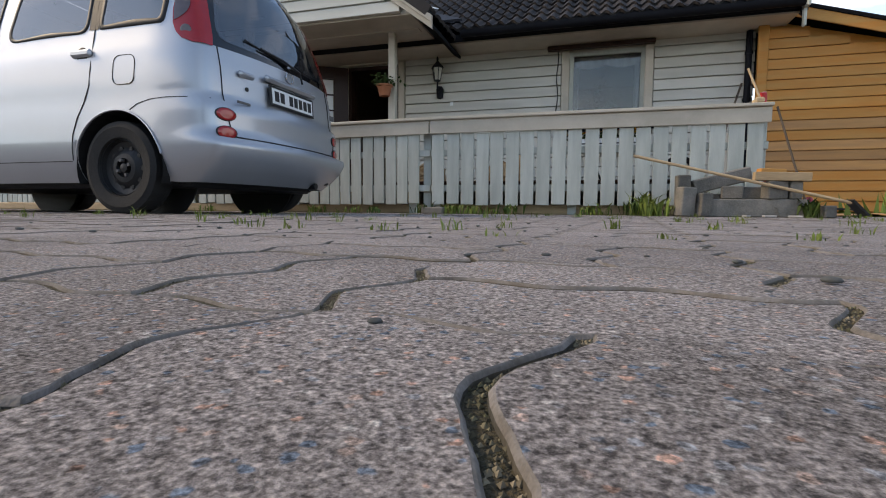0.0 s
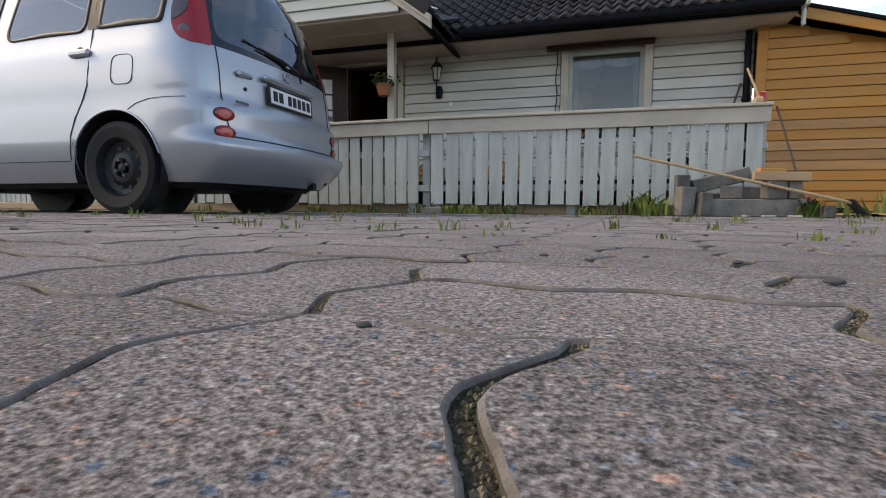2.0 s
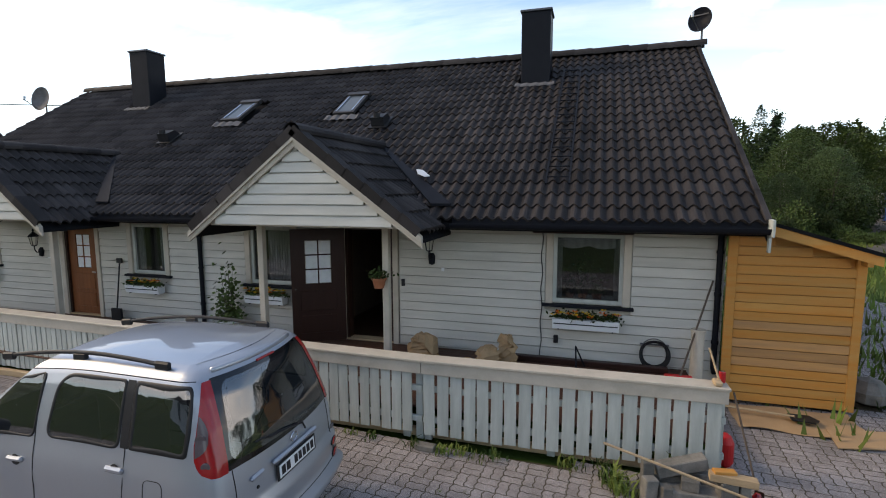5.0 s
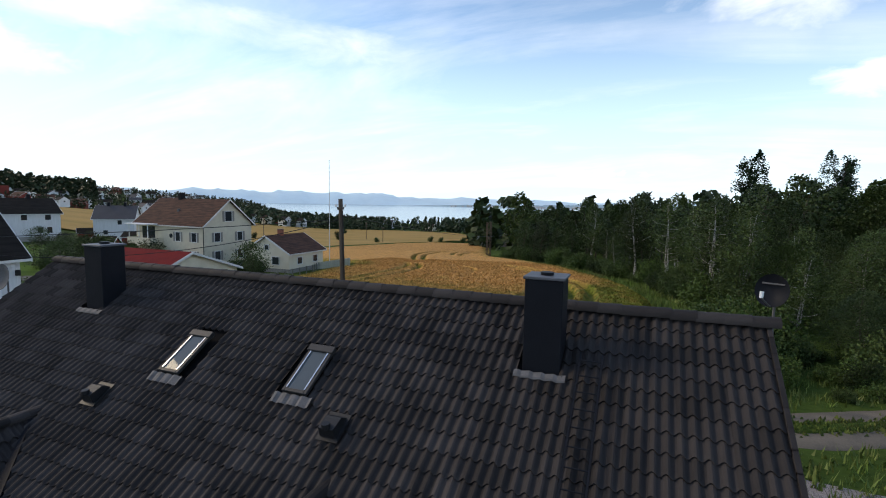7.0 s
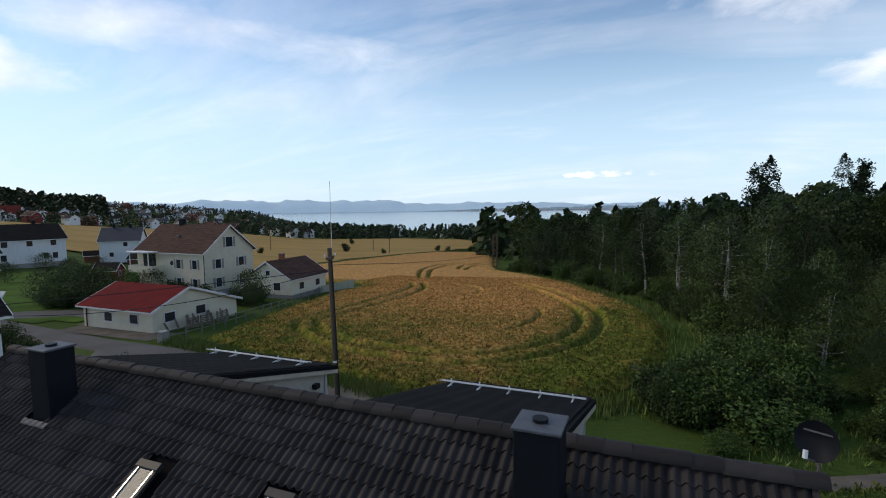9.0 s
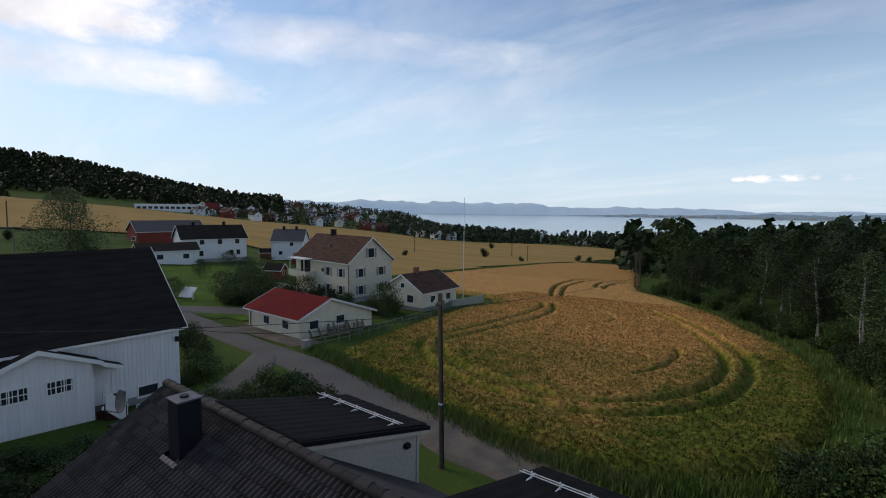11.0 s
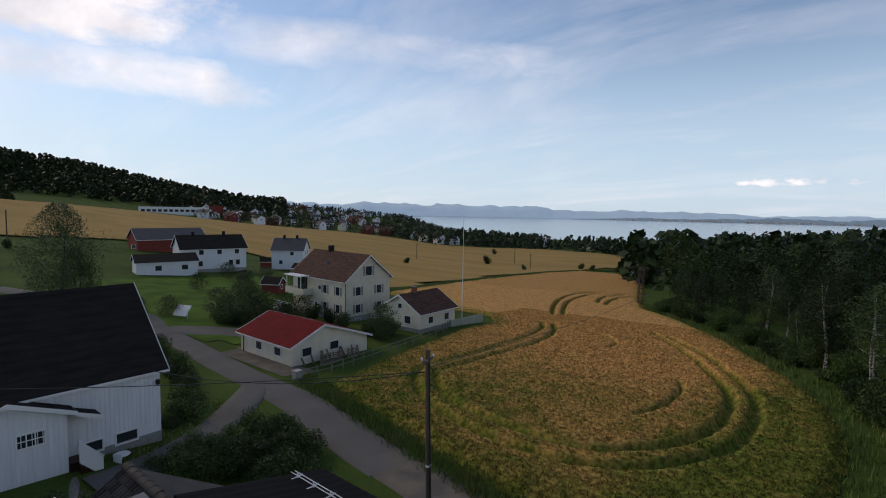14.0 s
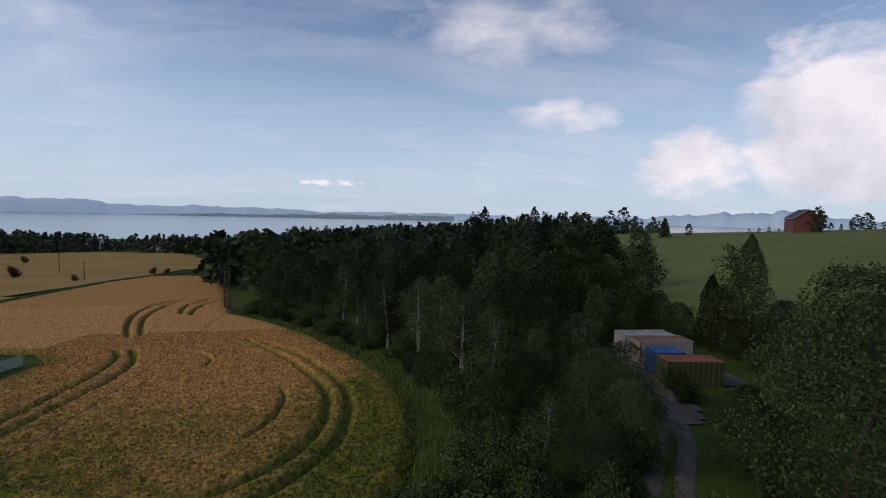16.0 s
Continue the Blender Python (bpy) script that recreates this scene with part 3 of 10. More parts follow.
CROP = crop_material("ripening_barley", (0.43, 0.228, 0.070), (0.098, 0.112, 0.016))
CROPT = crop_material("barley_tufts", (0.48, 0.262, 0.084), (0.125, 0.132, 0.025))
crop = solo("crop_field", sheet(np.arange(-84, 3, 0.25), np.arange(26, 112, 0.25), crop_z, lambda x, y: inside(FIELD_A, x, y)), CROP,
            "ripening barley, straw-coloured and green, with curved wheel tracks", "crop field", kind="stuff", fix=False, smooth=True)
ripe_attr(crop)
crop2 = solo("crop_field", sheet(np.arange(-90, -28, 0.9), np.arange(111.5, 206, 0.9), crop_z, lambda x, y: inside(FIELD_A, x, y)), CROP,
             "ripening barley field further down the slope", "crop field", kind="stuff", fix=False, smooth=True)
ripe_attr(crop2)
# single tufts of ears over the nearer half of the field
r = np.random.RandomState(8)
tx, ty = r.uniform(-40, 3, 120000), 26.5 + 52 * r.rand(120000) ** 1.4
ok = inside(FIELD_A, tx, ty) & (track_gap(tx, ty) > 0.60)
tx, ty = tx[ok][:70000], ty[ok][:70000]
tz = crop_z(tx, ty)
g = Geo()
for x, y, z, a, h, w in zip(tx, ty, tz, r.rand(len(tx)) * 6.28, r.uniform(0.04, 0.16, len(tx)), r.uniform(0.016, 0.045, len(tx))):
    c, s = w * math.cos(a), w * math.sin(a)
    k = len(g.v)
    g.v += [(x - c, y - s, z - 0.03), (x + c, y + s, z - 0.03), (x + c * 0.8 - s * 2.6, y + s * 0.8 + c * 2.6, z + h), (x - c * 0.5 - s * 2.6, y - s * 0.5 + c * 2.6, z + h * 0.8)]
    g.f.append((k, k + 1, k + 2, k + 3))
tufts = solo("crop_ears", g, CROPT, "loose ears and stalks standing above the barley", "crop", kind="stuff", fix=False)
ripe_attr(tufts)

FIELD_B = [(-76.5, 76.5), (-79.5, 92), (-84, 112.8), (-89.2, 148.8), (-92.3, 179.5), (-90.5, 208), (-83, 284.5), (-150, 405), (-230, 441), (-252, 381), (-272, 328), (-339, 347), (-417, 351), (-427, 296),
           (-436, 242), (-493, 228), (-547, 202), (-557, 130), (-512, 98), (-400, 60), (-310, 10), (-180, -31), (-185, 93.6), (-129, 102.9)]
FARCROP = island(mat("far_ripe_field", (0.36, 0.222, 0.070), 0.9, spec=0.05, var=0.15, scale=0.02, bump=0.3, fine=0.35, col2=(0.27, 0.185, 0.055), stretch=(1, 3, 1)), 0.05)
solo("far_field", sheet(np.arange(-660, -55, 6.0), np.arange(-75, 465, 6.0), lambda x, y: terrain(x, y) + 0.45, lambda x, y: inside(FIELD_B, x, y)), FARCROP,
     "pale golden corn field spreading over the hillside", "crop field", kind="stuff", fix=False, smooth=True)
FIELD_C = [(38.8, 88.5), (40.3, 66.4), (45.4, 56.8), (56.5, 47.6), (78.0, 34.8), (188.9, 29.7), (324.6, 86.9), (303.7, 291.2), (168.6, 319.2), (95.8, 251.0), (64.3, 142.4)]
GREENCROP = mat("green_corn_field", (0.150, 0.180, 0.055), 0.9, spec=0.05, var=0.12, scale=0.03, bump=0.3, fine=0.4, col2=(0.125, 0.155, 0.050), stretch=(1, 4, 1))
solo("green_field", sheet(np.arange(36, 336, 4.0), np.arange(12, 330, 4.0), lambda x, y: terrain(x, y) + 0.07 + 0.33 * np.clip((np.hypot(x, y) - 90) / 60, 0, 1), lambda x, y: inside(FIELD_C, x, y)), GREENCROP,
     "green corn field on a rounded hill beyond the wood", "crop field", kind="stuff", fix=False, smooth=True)
LAWN = [(-60.8, 31.1), (-47.9, 32.8), (-49.5, 45.0), (-63.5, 46.6), (-68.3, 63.3), (-106.6, 73.9), (-104.8, 37.1), (-64.5, 26.2)]
LAWNM = mat("mown_lawn", (0.085, 0.150, 0.020), 0.9, spec=0.04, var=0.2, scale=0.3, bump=0.5, fine=9, col2=(0.050, 0.088, 0.014), dist=0.05)
solo("lawn", sheet(np.arange(-110, -44, 1.5), np.arange(24, 80, 1.5), lambda x, y: terrain(x, y) + 0.06, lambda x, y: inside(LAWN, x, y)), LAWNM,
     "mown garden lawn between the houses", "lawn", kind="structure", fix=False, smooth=True)


def ribbon(name, line, widths, material, label, lift=0.05, k=8, kind="structure", crown=0.04):
    """A road laid over the land along a curved centre line."""
    pts = curve(line, k)
    ws = np.interp(np.linspace(0, 1, len(pts)), np.linspace(0, 1, len(widths)), widths)
    rows = []
    for i, ((x, y), w) in enumerate(zip(pts, ws)):
        a, b = pts[max(i - 1, 0)], pts[min(i + 1, len(pts) - 1)]
        d = Vector((b[0] - a[0], b[1] - a[1])).normalized()
        row = []
        for q in (-1.08, -1, -0.5, 0, 0.5, 1, 1.08):
            px, py = x - d.y * w * q / 2, y + d.x * w * q / 2
            row.append((px, py, th(px, py) + (-0.06 if abs(q) > 1 else lift + crown * (1 - q * q))))
        rows.append(row)
    return solo(name, Geo().grid(rows), material, label, name.split("_")[-1], kind=kind, smooth=True, fix=False)


ribbon("road", [(-100, 22), (-82, 28.5), (-69, 31.6), (-61.5, 30.6), (-52.7, 29.8), (-41, 28.6), (-34, 28.0), (-29.2, 27.7), (-24.4, 26.9), (-20.3, 26.0), (-17.6, 25.6)], [3.0, 2.8, 2.6, 2.8, 3.2, 3.2, 3.0], ASPH, "grey asphalt lane curving past the houses")
ribbon("driveway_road", [(-34.5, 27.4), (-31.6, 24.6), (-29.0, 21.6), (-27.4, 18.8), (-26.6, 16.5), (-26.2, 14.0)], [2.2, 2.2, 1.9, 1.8, 1.8], ASPH, "narrow asphalt drive to the white neighbour house", 0.07)
ribbon("yard_road", [(-60, 31), (-56.5, 34.5), (-52.5, 37.0), (-48.5, 36.0)], [3.5, 4.5, 4.0, 3.0], ASPH, "asphalt yard beside the red-roofed garage", 0.065)
solo("garage_yard", sheet(np.arange(-48, -33, 0.7), np.arange(29, 35, 0.7), lambda x, y: terrain(x, y) + 0.03, lambda x, y: inside([(-46.8, 30.2), (-42, 30.6), (-36, 30.4), (-34.6, 31.0), (-34.4, 33.4), (-47, 33.6)], x, y)), GRAVEL,
     "gravel forecourt between the garage and the lane", "gravel yard", kind="structure", fix=False)
ribbon("gravel_track", [(-19.0, 26.0), (-15.5, 25.6), (-12.6, 24.9), (-10.0, 24.8), (-6.0, 24.2), (-2.0, 23.8), (2.0, 23.4), (5.6, 23.6), (7.1, 24.3), (9.0, 25.3), (11.0, 26.6), (13.4, 30.0), (16.0, 34.4), (19.5, 39.5), (21.5, 44.5), (23.0, 49.0)], [3.4, 2.8, 2.6, 2.7, 2.7, 2.2], GRAVEL, "worn gravel track with a grassy middle")
ribbon("track_verge", [(-2.0, 23.8), (2.0, 23.4), (5.6, 23.6), (7.1, 24.3), (9.0, 25.3), (11.0, 26.6), (13.4, 30.0), (16.0, 34.4), (19.5, 39.5)], [0.6, 0.7, 0.6, 0.5], GRASSG, "low grass growing between the ruts", 0.105, crown=0.04)
rows = [(3.6, 23.4), (5.6, 23.6), (7.1, 24.3), (9.0, 25.3), (11.0, 26.6), (13.4, 30.0), (16.0, 34.4), (19.5, 39.5)]
g = Geo()
rr = rng(5)
for x, y in curve(rows, 14):
    for q in range(20):
        a, px, py = rr.random() * 6.28, x + rr.gauss(0, 0.3), y + rr.gauss(0, 0.3)
        z = th(px, py) + 0.06
        w, h = rr.uniform(0.05, 0.12), rr.uniform(0.08, 0.22)
        g.add([(px - w * math.cos(a), py - w * math.sin(a), z), (px + w * math.cos(a), py + w * math.sin(a), z), (px, py, z + h)], [(0, 1, 2)])
solo("grass_strip", g, VERGE, "strip of grass down the middle of the track", "grass", kind="stuff", fix=False)
ribbon("field_path", [(-74.5, 78), (-77.3, 92), (-82, 112.8), (-87.1, 148.8), (-90.2, 179.5), (-88.5, 206), (-77, 232)], [3.0, 2.6, 2.8], GRASSG, "dark grassy path between two fields", 0.12, crown=0.5)
ribbon("lane_road", [(-77, 232), (-73, 256), (-82, 296), (-96, 325)], [4.0, 5.0], ASPH, "small grey lane at the far field edge", 0.6)
solo("container_yard", sheet(np.arange(16, 36, 0.8), np.arange(40, 66, 0.8), lambda x, y: terrain(x, y) + 0.11, lambda x, y: inside([(19.6, 42.5), (22.6, 41.2), (25.2, 45.2), (25.0, 49.6), (33.5, 49.5), (33.5, 58), (32, 64), (25.4, 63), (24.2, 56), (22.0, 50)], x, y)), GRAVEL,
     "bare gravel yard round the containers", "gravel yard", kind="structure", fix=False)

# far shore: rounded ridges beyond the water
# aerial haze is painted into the ridge colours as pale blue
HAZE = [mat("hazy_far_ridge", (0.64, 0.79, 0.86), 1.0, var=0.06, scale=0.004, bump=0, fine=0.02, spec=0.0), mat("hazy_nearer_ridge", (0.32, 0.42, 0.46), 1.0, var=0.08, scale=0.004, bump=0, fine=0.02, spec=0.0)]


def ridge(name, az0, az1, dist, prof, seed, material, label, depth=500):
    """A long hill round the viewer's horizon: heights in metres above the sea at even steps."""
    q = rng(seed)
    ph = [q.random() * 6.28 for _ in range(6)]
    rows = [[], [], [], []]
    n = 140
    for i in range(n + 1):
        u = i / n
        az = radians(az0 + (az1 - az0) * u)
        h = np.interp(u, np.linspace(0, 1, len(prof)), prof)
        h *= 1 + 0.10 * sum(math.sin(u * f * 6.28 + p) / (1 + 0.4 * k) for k, (f, p) in enumerate(zip((5, 9, 17, 29, 41, 67), ph)))
        for j, (d, hh) in enumerate(((dist, -2), (dist + 0.25 * depth, 0.55 * h), (dist + 0.6 * depth, max(h, 0.5)), (dist + depth, -2))):
            rows[j].append((-math.sin(az) * d, math.cos(az) * d, SEA_Z + hh))
    return solo(name, Geo().grid(rows), material, label, "hills", kind="structure", smooth=True, fix=False)


ridge("backdrop_ridge", 69, -14, 4000, [80, 100, 108, 84, 104, 102, 84, 70, 66, 56, 50, 46, 52, 60], 2, HAZE[0], "mountains along the far shore, painted pale blue for haze", 560)
ridge("backdrop_headland", 25, -8, 3600, [2, 10, 18, 14, 26, 30, 24, 36, 30], 4, HAZE[1], "low headland with a town, tinted as by haze", 300)
ridge("backdrop_mountain", -15, -61, 4000, [46, 50, 56, 62, 80, 122, 100, 74, 80, 64, 60], 7, HAZE[0], "bare mountain above the green hill, tinted blue as by haze", 560)
TOWN = mat("pale_town_buildings", (0.62, 0.58, 0.54), 0.9, var=0.2, scale=0.01, bump=0)
g = Geo()
q = rng(12)
for i in range(150):
    az = radians(q.choice((q.uniform(-6, 21), q.uniform(0, 14))))
    d = 3600 + q.uniform(-10, 60)
    x, y, w, h = -math.sin(az) * d, math.cos(az) * d, q.uniform(5, 22), q.uniform(4, 9)
    z = SEA_Z + (d - 3600) * 0.12 + 1
    g.box(x - w / 2, y - 5, z - 4, x + w / 2, y + 5, z + h)
solo("far_town", g, TOWN, "pale buildings of a town across the water", "town", kind="stuff", fix=False)

# ---- the row house ----
HX0, HX1, HY0, HY1 = -15.2, 2.0, 7.24, 17.0          # outer walls
RIDGE_Y, RIDGE_Z, EAVE_Y, EAVE_Z = 12.1, 6.12, 6.58, 2.60
SLOPE = (RIDGE_Z - EAVE_Z) / (RIDGE_Y - EAVE_Y)
DECK_Z = 0.36
H0 = (-7.0, 12.0, 0.0)
house = thing("row_house", "low white timber row house with dark tiled roof and porches", "house", H0)


def roof_z(y):
    return EAVE_Z + SLOPE * (y - EAVE_Y) if y < RIDGE_Y else RIDGE_Z - SLOPE * (y - RIDGE_Y)


# openings of the front wall: x0, x1, z0, z1
OPEN = [(-0.36, 0.66, 1.26, 2.32), (-3.92, -3.02, DECK_Z + 0.02, 2.36), (-5.86, -4.96, 1.28, 2.32), (-8.66, -7.84, 1.34, 2.32), (-10.50, -9.62, DECK_Z + 0.02, 2.32), (-13.25, -12.53, 1.38, 2.30)]


def wall_with_holes(g, x0, x1, z0, z1, y0, y1, holes):
    xs = sorted({x0, x1, *[h[0] for h in holes], *[h[1] for h in holes]})
    for a, b in zip(xs[:-1], xs[1:]):
        zs = [z0]
        for h in sorted(holes, key=lambda q: q[2]):
            if h[0] < (a + b) / 2 < h[1]:
                zs += [h[2], h[3]]
        zs.append(z1)
        for p, q in zip(zs[0::2], zs[1::2]):
            if q - p > 0.01:
                g.box(a, y0, p, b, y1, q)


g = Geo()
wall_with_holes(g, HX0, HX1, 0.05, 2.62, HY0 + 0.03, HY0 + 0.2, OPEN)
part("front_wall", g, WHITE, house, at=H0)
g = Geo()
g.box(HX0, HY1 - 0.2, 0, HX1, HY1, 2.9)
part("back_wall", g, WHITE, house, at=H0)
for nm, x in (("gable_wall", HX0), ("gable_wall", HX1 - 0.2)):
    g = Geo().extr([(x, HY0 + 0.21, 0.05), (x, HY1 - 0.21, 0.05), (x, HY1 - 0.21, roof_z(HY1) - 0.2), (x, RIDGE_Y, RIDGE_Z - 0.18), (x, HY0 + 0.21, roof_z(HY0) - 0.16)], (0.2, 0, 0))
    part(nm, g, WHITE, house, at=H0)
part("foundation", Geo().box(HX0 - 0.01, HY0 - 0.0, -0.3, HX1 + 0.01, HY1 + 0.01, 0.22), CONC, house, "grey concrete foundation", at=H0)
part("interior_wall", Geo().box(HX0 + 0.3, 10.6, 0.3, HX1 - 0.3, 10.7, 2.6), DARKIN, house, "dim inner wall behind the windows", at=H0)
part("interior_floor", Geo().box(HX0 + 0.3, HY0 + 0.22, 0.24, HX1 - 0.3, 10.6, DECK_Z), DECK, house, at=H0)
part("interior_ceiling", Geo().box(HX0 + 0.3, HY0 + 0.22, 2.56, HX1 - 0.3, 10.6, 2.6), DARKIN, house, at=H0)
for x in (-2.2, -4.6, -7.2, -11.8):
    part("partition", Geo().box(x, HY0 + 0.22, DECK_Z, x + 0.1, 10.6, 2.56), DARKIN, house, at=H0)

# roof slabs under the tiles, and the felted back slope
g = Geo().extr([(HX0 - 0.35, EAVE_Y, EAVE_Z - 0.10), (HX0 - 0.35, RIDGE_Y, RIDGE_Z - 0.10), (HX0 - 0.35, RIDGE_Y, RIDGE_Z - 0.22), (HX0 - 0.35, EAVE_Y, EAVE_Z - 0.20)], (HX1 - HX0 + 0.72, 0, 0))
part("roof_slope", g, FELT, house, at=H0)
g = Geo().extr([(HX0 - 0.35, RIDGE_Y + 0.005, RIDGE_Z - 0.02), (HX0 - 0.35, 17.6, roof_z(17.6)), (HX0 - 0.35, 17.6, roof_z(17.6) - 0.12), (HX0 - 0.35, RIDGE_Y + 0.005, RIDGE_Z - 0.2)], (HX1 - HX0 + 0.72, 0, 0))
part("roof_slope", g, TILES, house, "dark back slope of the roof", at=H0)
# boxed eaves, fascia, gutter
part("soffit", Geo().box(HX0 - 0.2, EAVE_Y + 0.06, 2.40, HX1 + 0.3, HY0 + 0.02, 2.43), TRIM, house, "beige boarded soffit", at=H0)
for a, b in ((HX0 - 0.3, -12.0), (-8.7, -5.75), (-1.80, HX1 + 0.30)):
    part("fascia", Geo().box(a, EAVE_Y - 0.02, 2.43, b, EAVE_Y + 0.05, 2.60, 0.01), BLACKM, house, "black fascia board", at=H0)
    g = Geo()
    prof = [(-0.075 * math.cos(t), -0.075 * math.sin(t)) for t in np.linspace(0, math.pi, 9)]
    g.grid([[(x, EAVE_Y - 0.10 + p, 2.50 + q) for p, q in prof] for x in (a, b)])
    g.grid([[(x, EAVE_Y - 0.10 + p * 0.93, 2.505 + q * 0.93) for p, q in prof] for x in (a, b)])
    part("gutter", g, BLACKM, house, "half-round black gutter", smooth=True, at=H0)
for x, n in ((1.92, "downpipe"), (-6.95, "downpipe")):
    g = Geo().tube([(x, HY0 - 0.08, 2.42), (x, HY0 - 0.08, 0.45), (x, HY0 - 0.16, 0.40)], 0.04, 10)
    for z in (0.8, 1.5, 2.1):
        g.cyl((x, HY0 - 0.08, z), (x, HY0 - 0.08, z + 0.04), 0.05, n=10)
    part(n, g, BLACKM, house, "black downpipe", smooth=False, at=H0)
part("gutter_end", Geo().box(HX1 + 0.30, EAVE_Y - 0.18, 2.40, HX1 + 0.34, EAVE_Y + 0.02, 2.62, 0.01).box(HX1 + 0.30, EAVE_Y - 0.10, 2.2, HX1 + 0.33, EAVE_Y - 0.02, 2.40, 0.01), FENCEW, house, "broken white gutter end", at=H0)
# verge boards of the right gable
g = Geo().extr([(HX1 + 0.30, EAVE_Y, EAVE_Z - 0.06), (HX1 + 0.30, RIDGE_Y, RIDGE_Z - 0.06), (HX1 + 0.30, RIDGE_Y, RIDGE_Z - 0.28), (HX1 + 0.30, EAVE_Y, EAVE_Z - 0.26)], (0.03, 0, 0))
part("verge_board", g, BLACKM, house, at=H0)

# weatherboards: each runs between the openings
BOARD_H = 0.148


def clad(parent, x0, x1, z0, z1, y, holes, at, trim=0.12, side=-1, material=WHITE, top=None):
    """Lapped boards on a wall that faces -y; top(x-span) may cut the row short."""
    z = z0
    while z < z1 - 0.02:
        zt = min(z + BOARD_H, z1)
        cuts = sorted((h[0] - trim, h[1] + trim) for h in holes if h[2] - trim < zt - 0.02 and h[3] + trim > z + 0.02)
        a = x0
        spans = []
        for c0, c1 in cuts:
            if c0 > a:
                spans.append((a, c0))
            a = max(a, c1)
        if a < x1:
            spans.append((a, x1))
        for a, b in spans:
            if top is not None:
                lim = top(zt)
                a, b = max(a, lim[0]), min(b, lim[1])
            if b - a > 0.05 and zt - z > 0.02:
                gg = Geo().extr([(a, y + 0.02, z), (a, y - 0.044, z), (a, y - 0.046, z + 0.006), (a, y - 0.030, zt - 0.013), (a, y + 0.004, zt - 0.013), (a, y + 0.004, zt), (a, y + 0.02, zt)], (b - a, 0, 0))
                part("siding_board", gg, material, parent, at=at, fix=False)
        z = zt


clad(house, HX0, HX1, 0.24, 2.42, HY0, OPEN, H0)


def window(x0, x1, z0, z1, sash, curtain, label):
    """Casement in the front wall with trim, sill board, sash and pane."""
    y = HY0
    w = thing("window_1", label, "window", ((x0 + x1) / 2, y, z0), kind="structure")
    o = ((x0 + x1) / 2, y, z0)
    t = 0.11
    part("window_trim", Geo().box(x0 - t, y - 0.055, z0 - 0.02, x0, y + 0.02, z1 + 0.03, 0.006), TRIM, w, at=o)
    part("window_trim", Geo().box(x1, y - 0.055, z0 - 0.02, x1 + t, y + 0.02, z1 + 0.03, 0.006), TRIM, w, at=o)
    part("window_trim", Geo().box(x0 - t - 0.01, y - 0.06, z1 + 0.031, x1 + t + 0.01, y + 0.02, z1 + 0.031 + t, 0.006), TRIM, w, at=o)
    part("window_sill", Geo().box(x0 - t - 0.05, y - 0.12, z0 - 0.065, x1 + t + 0.05, y + 0.02, z0 - 0.022, 0.006), BLACKM, w, "dark metal sill", at=o)
    part("drip_cap", Geo().box(x0 - t - 0.06, y - 0.10, z1 + 0.145, x1 + t + 0.06, y + 0.01, z1 + 0.165), BLACKM, w, at=o)
    f = 0.055
    g = Geo().box(x0, y - 0.01, z0, x0 + f, y + 0.08, z1).box(x1 - f, y - 0.01, z0, x1, y + 0.08, z1)
    g.box(x0 + f, y - 0.01, z0, x1 - f, y + 0.08, z0 + f).box(x0 + f, y - 0.01, z1 - f, x1 - f, y + 0.08, z1)
    if sash:
        xm = x0 + (x1 - x0) * sash
        g.box(xm - 0.035, y - 0.01, z0 + f, xm + 0.035, y + 0.08, z1 - f)
    part("window_frame", g, FENCEW, w, "white frame", at=o)
    pane = part("pane", Geo().box(x0 + f, y + 0.03, z0 + f, x1 - f, y + 0.036, z1 - f), PANE, w, at=o)
    pane.visible_shadow = False
    if curtain:
        g = Geo()
        n = 48
        for a, b in curtain:
            rows = []
            for k in range(5):
                zz = z1 - 0.04 - (z1 - z0 - 0.1) * (k / 4)
                rows.append([(a + (b - a) * i / n, y + 0.09 + 0.02 * math.sin(i * 1.3) + 0.008 * math.sin(i * 3.1 + k), zz if k < 4 else zz + 0.03 * math.sin(i * 0.9)) for i in range(n + 1)])
            g.grid(rows)
        part("curtain", g, CURTAIN, w, "pale thin curtain", smooth=True, at=o, fix=False)
    return w


win = window(-0.36, 0.66, 1.26, 2.32, 0, [(-0.31, -0.23), (0.53, 0.61)], "white-framed kitchen window with beige trim and pale curtains")
win.name = "window_1"
part("awning_box", Geo().box(-0.67, HY0 - 0.17, 2.335, 0.78, HY0 - 0.065, 2.392, 0.01), BROWN, win, "slim dark awning box", at=(0.15, HY0, 1.26))
# the kitchen table and cloth seen through it
g = Geo().box(-0.5, 7.62, 1.08, 0.9, 8.4, 1.12, 0.01)
for x in (-0.45, 0.85):
    for y in (7.68, 8.34):
        g.box(x - 0.03, y - 0.03, DECK_Z, x + 0.03, y + 0.03, 1.08)
solo("kitchen_table", g, RAWWOOD, "plain wooden kitchen table behind the window", "table")
g = Geo().grid([[(-0.1 + 0.02 * i, 7.58 + 0.015 * math.sin(i * 1.1), 1.16), (-0.1 + 0.02 * i, 7.70, 1.30 + 0.01 * math.sin(i * 0.7)), (-0.1 + 0.02 * i, 8.2, 1.135)] for i in range(34)])
solo("table_cloth", g, CURTAIN, "pale cloth heaped over the kitchen table", "cloth", fix=False)
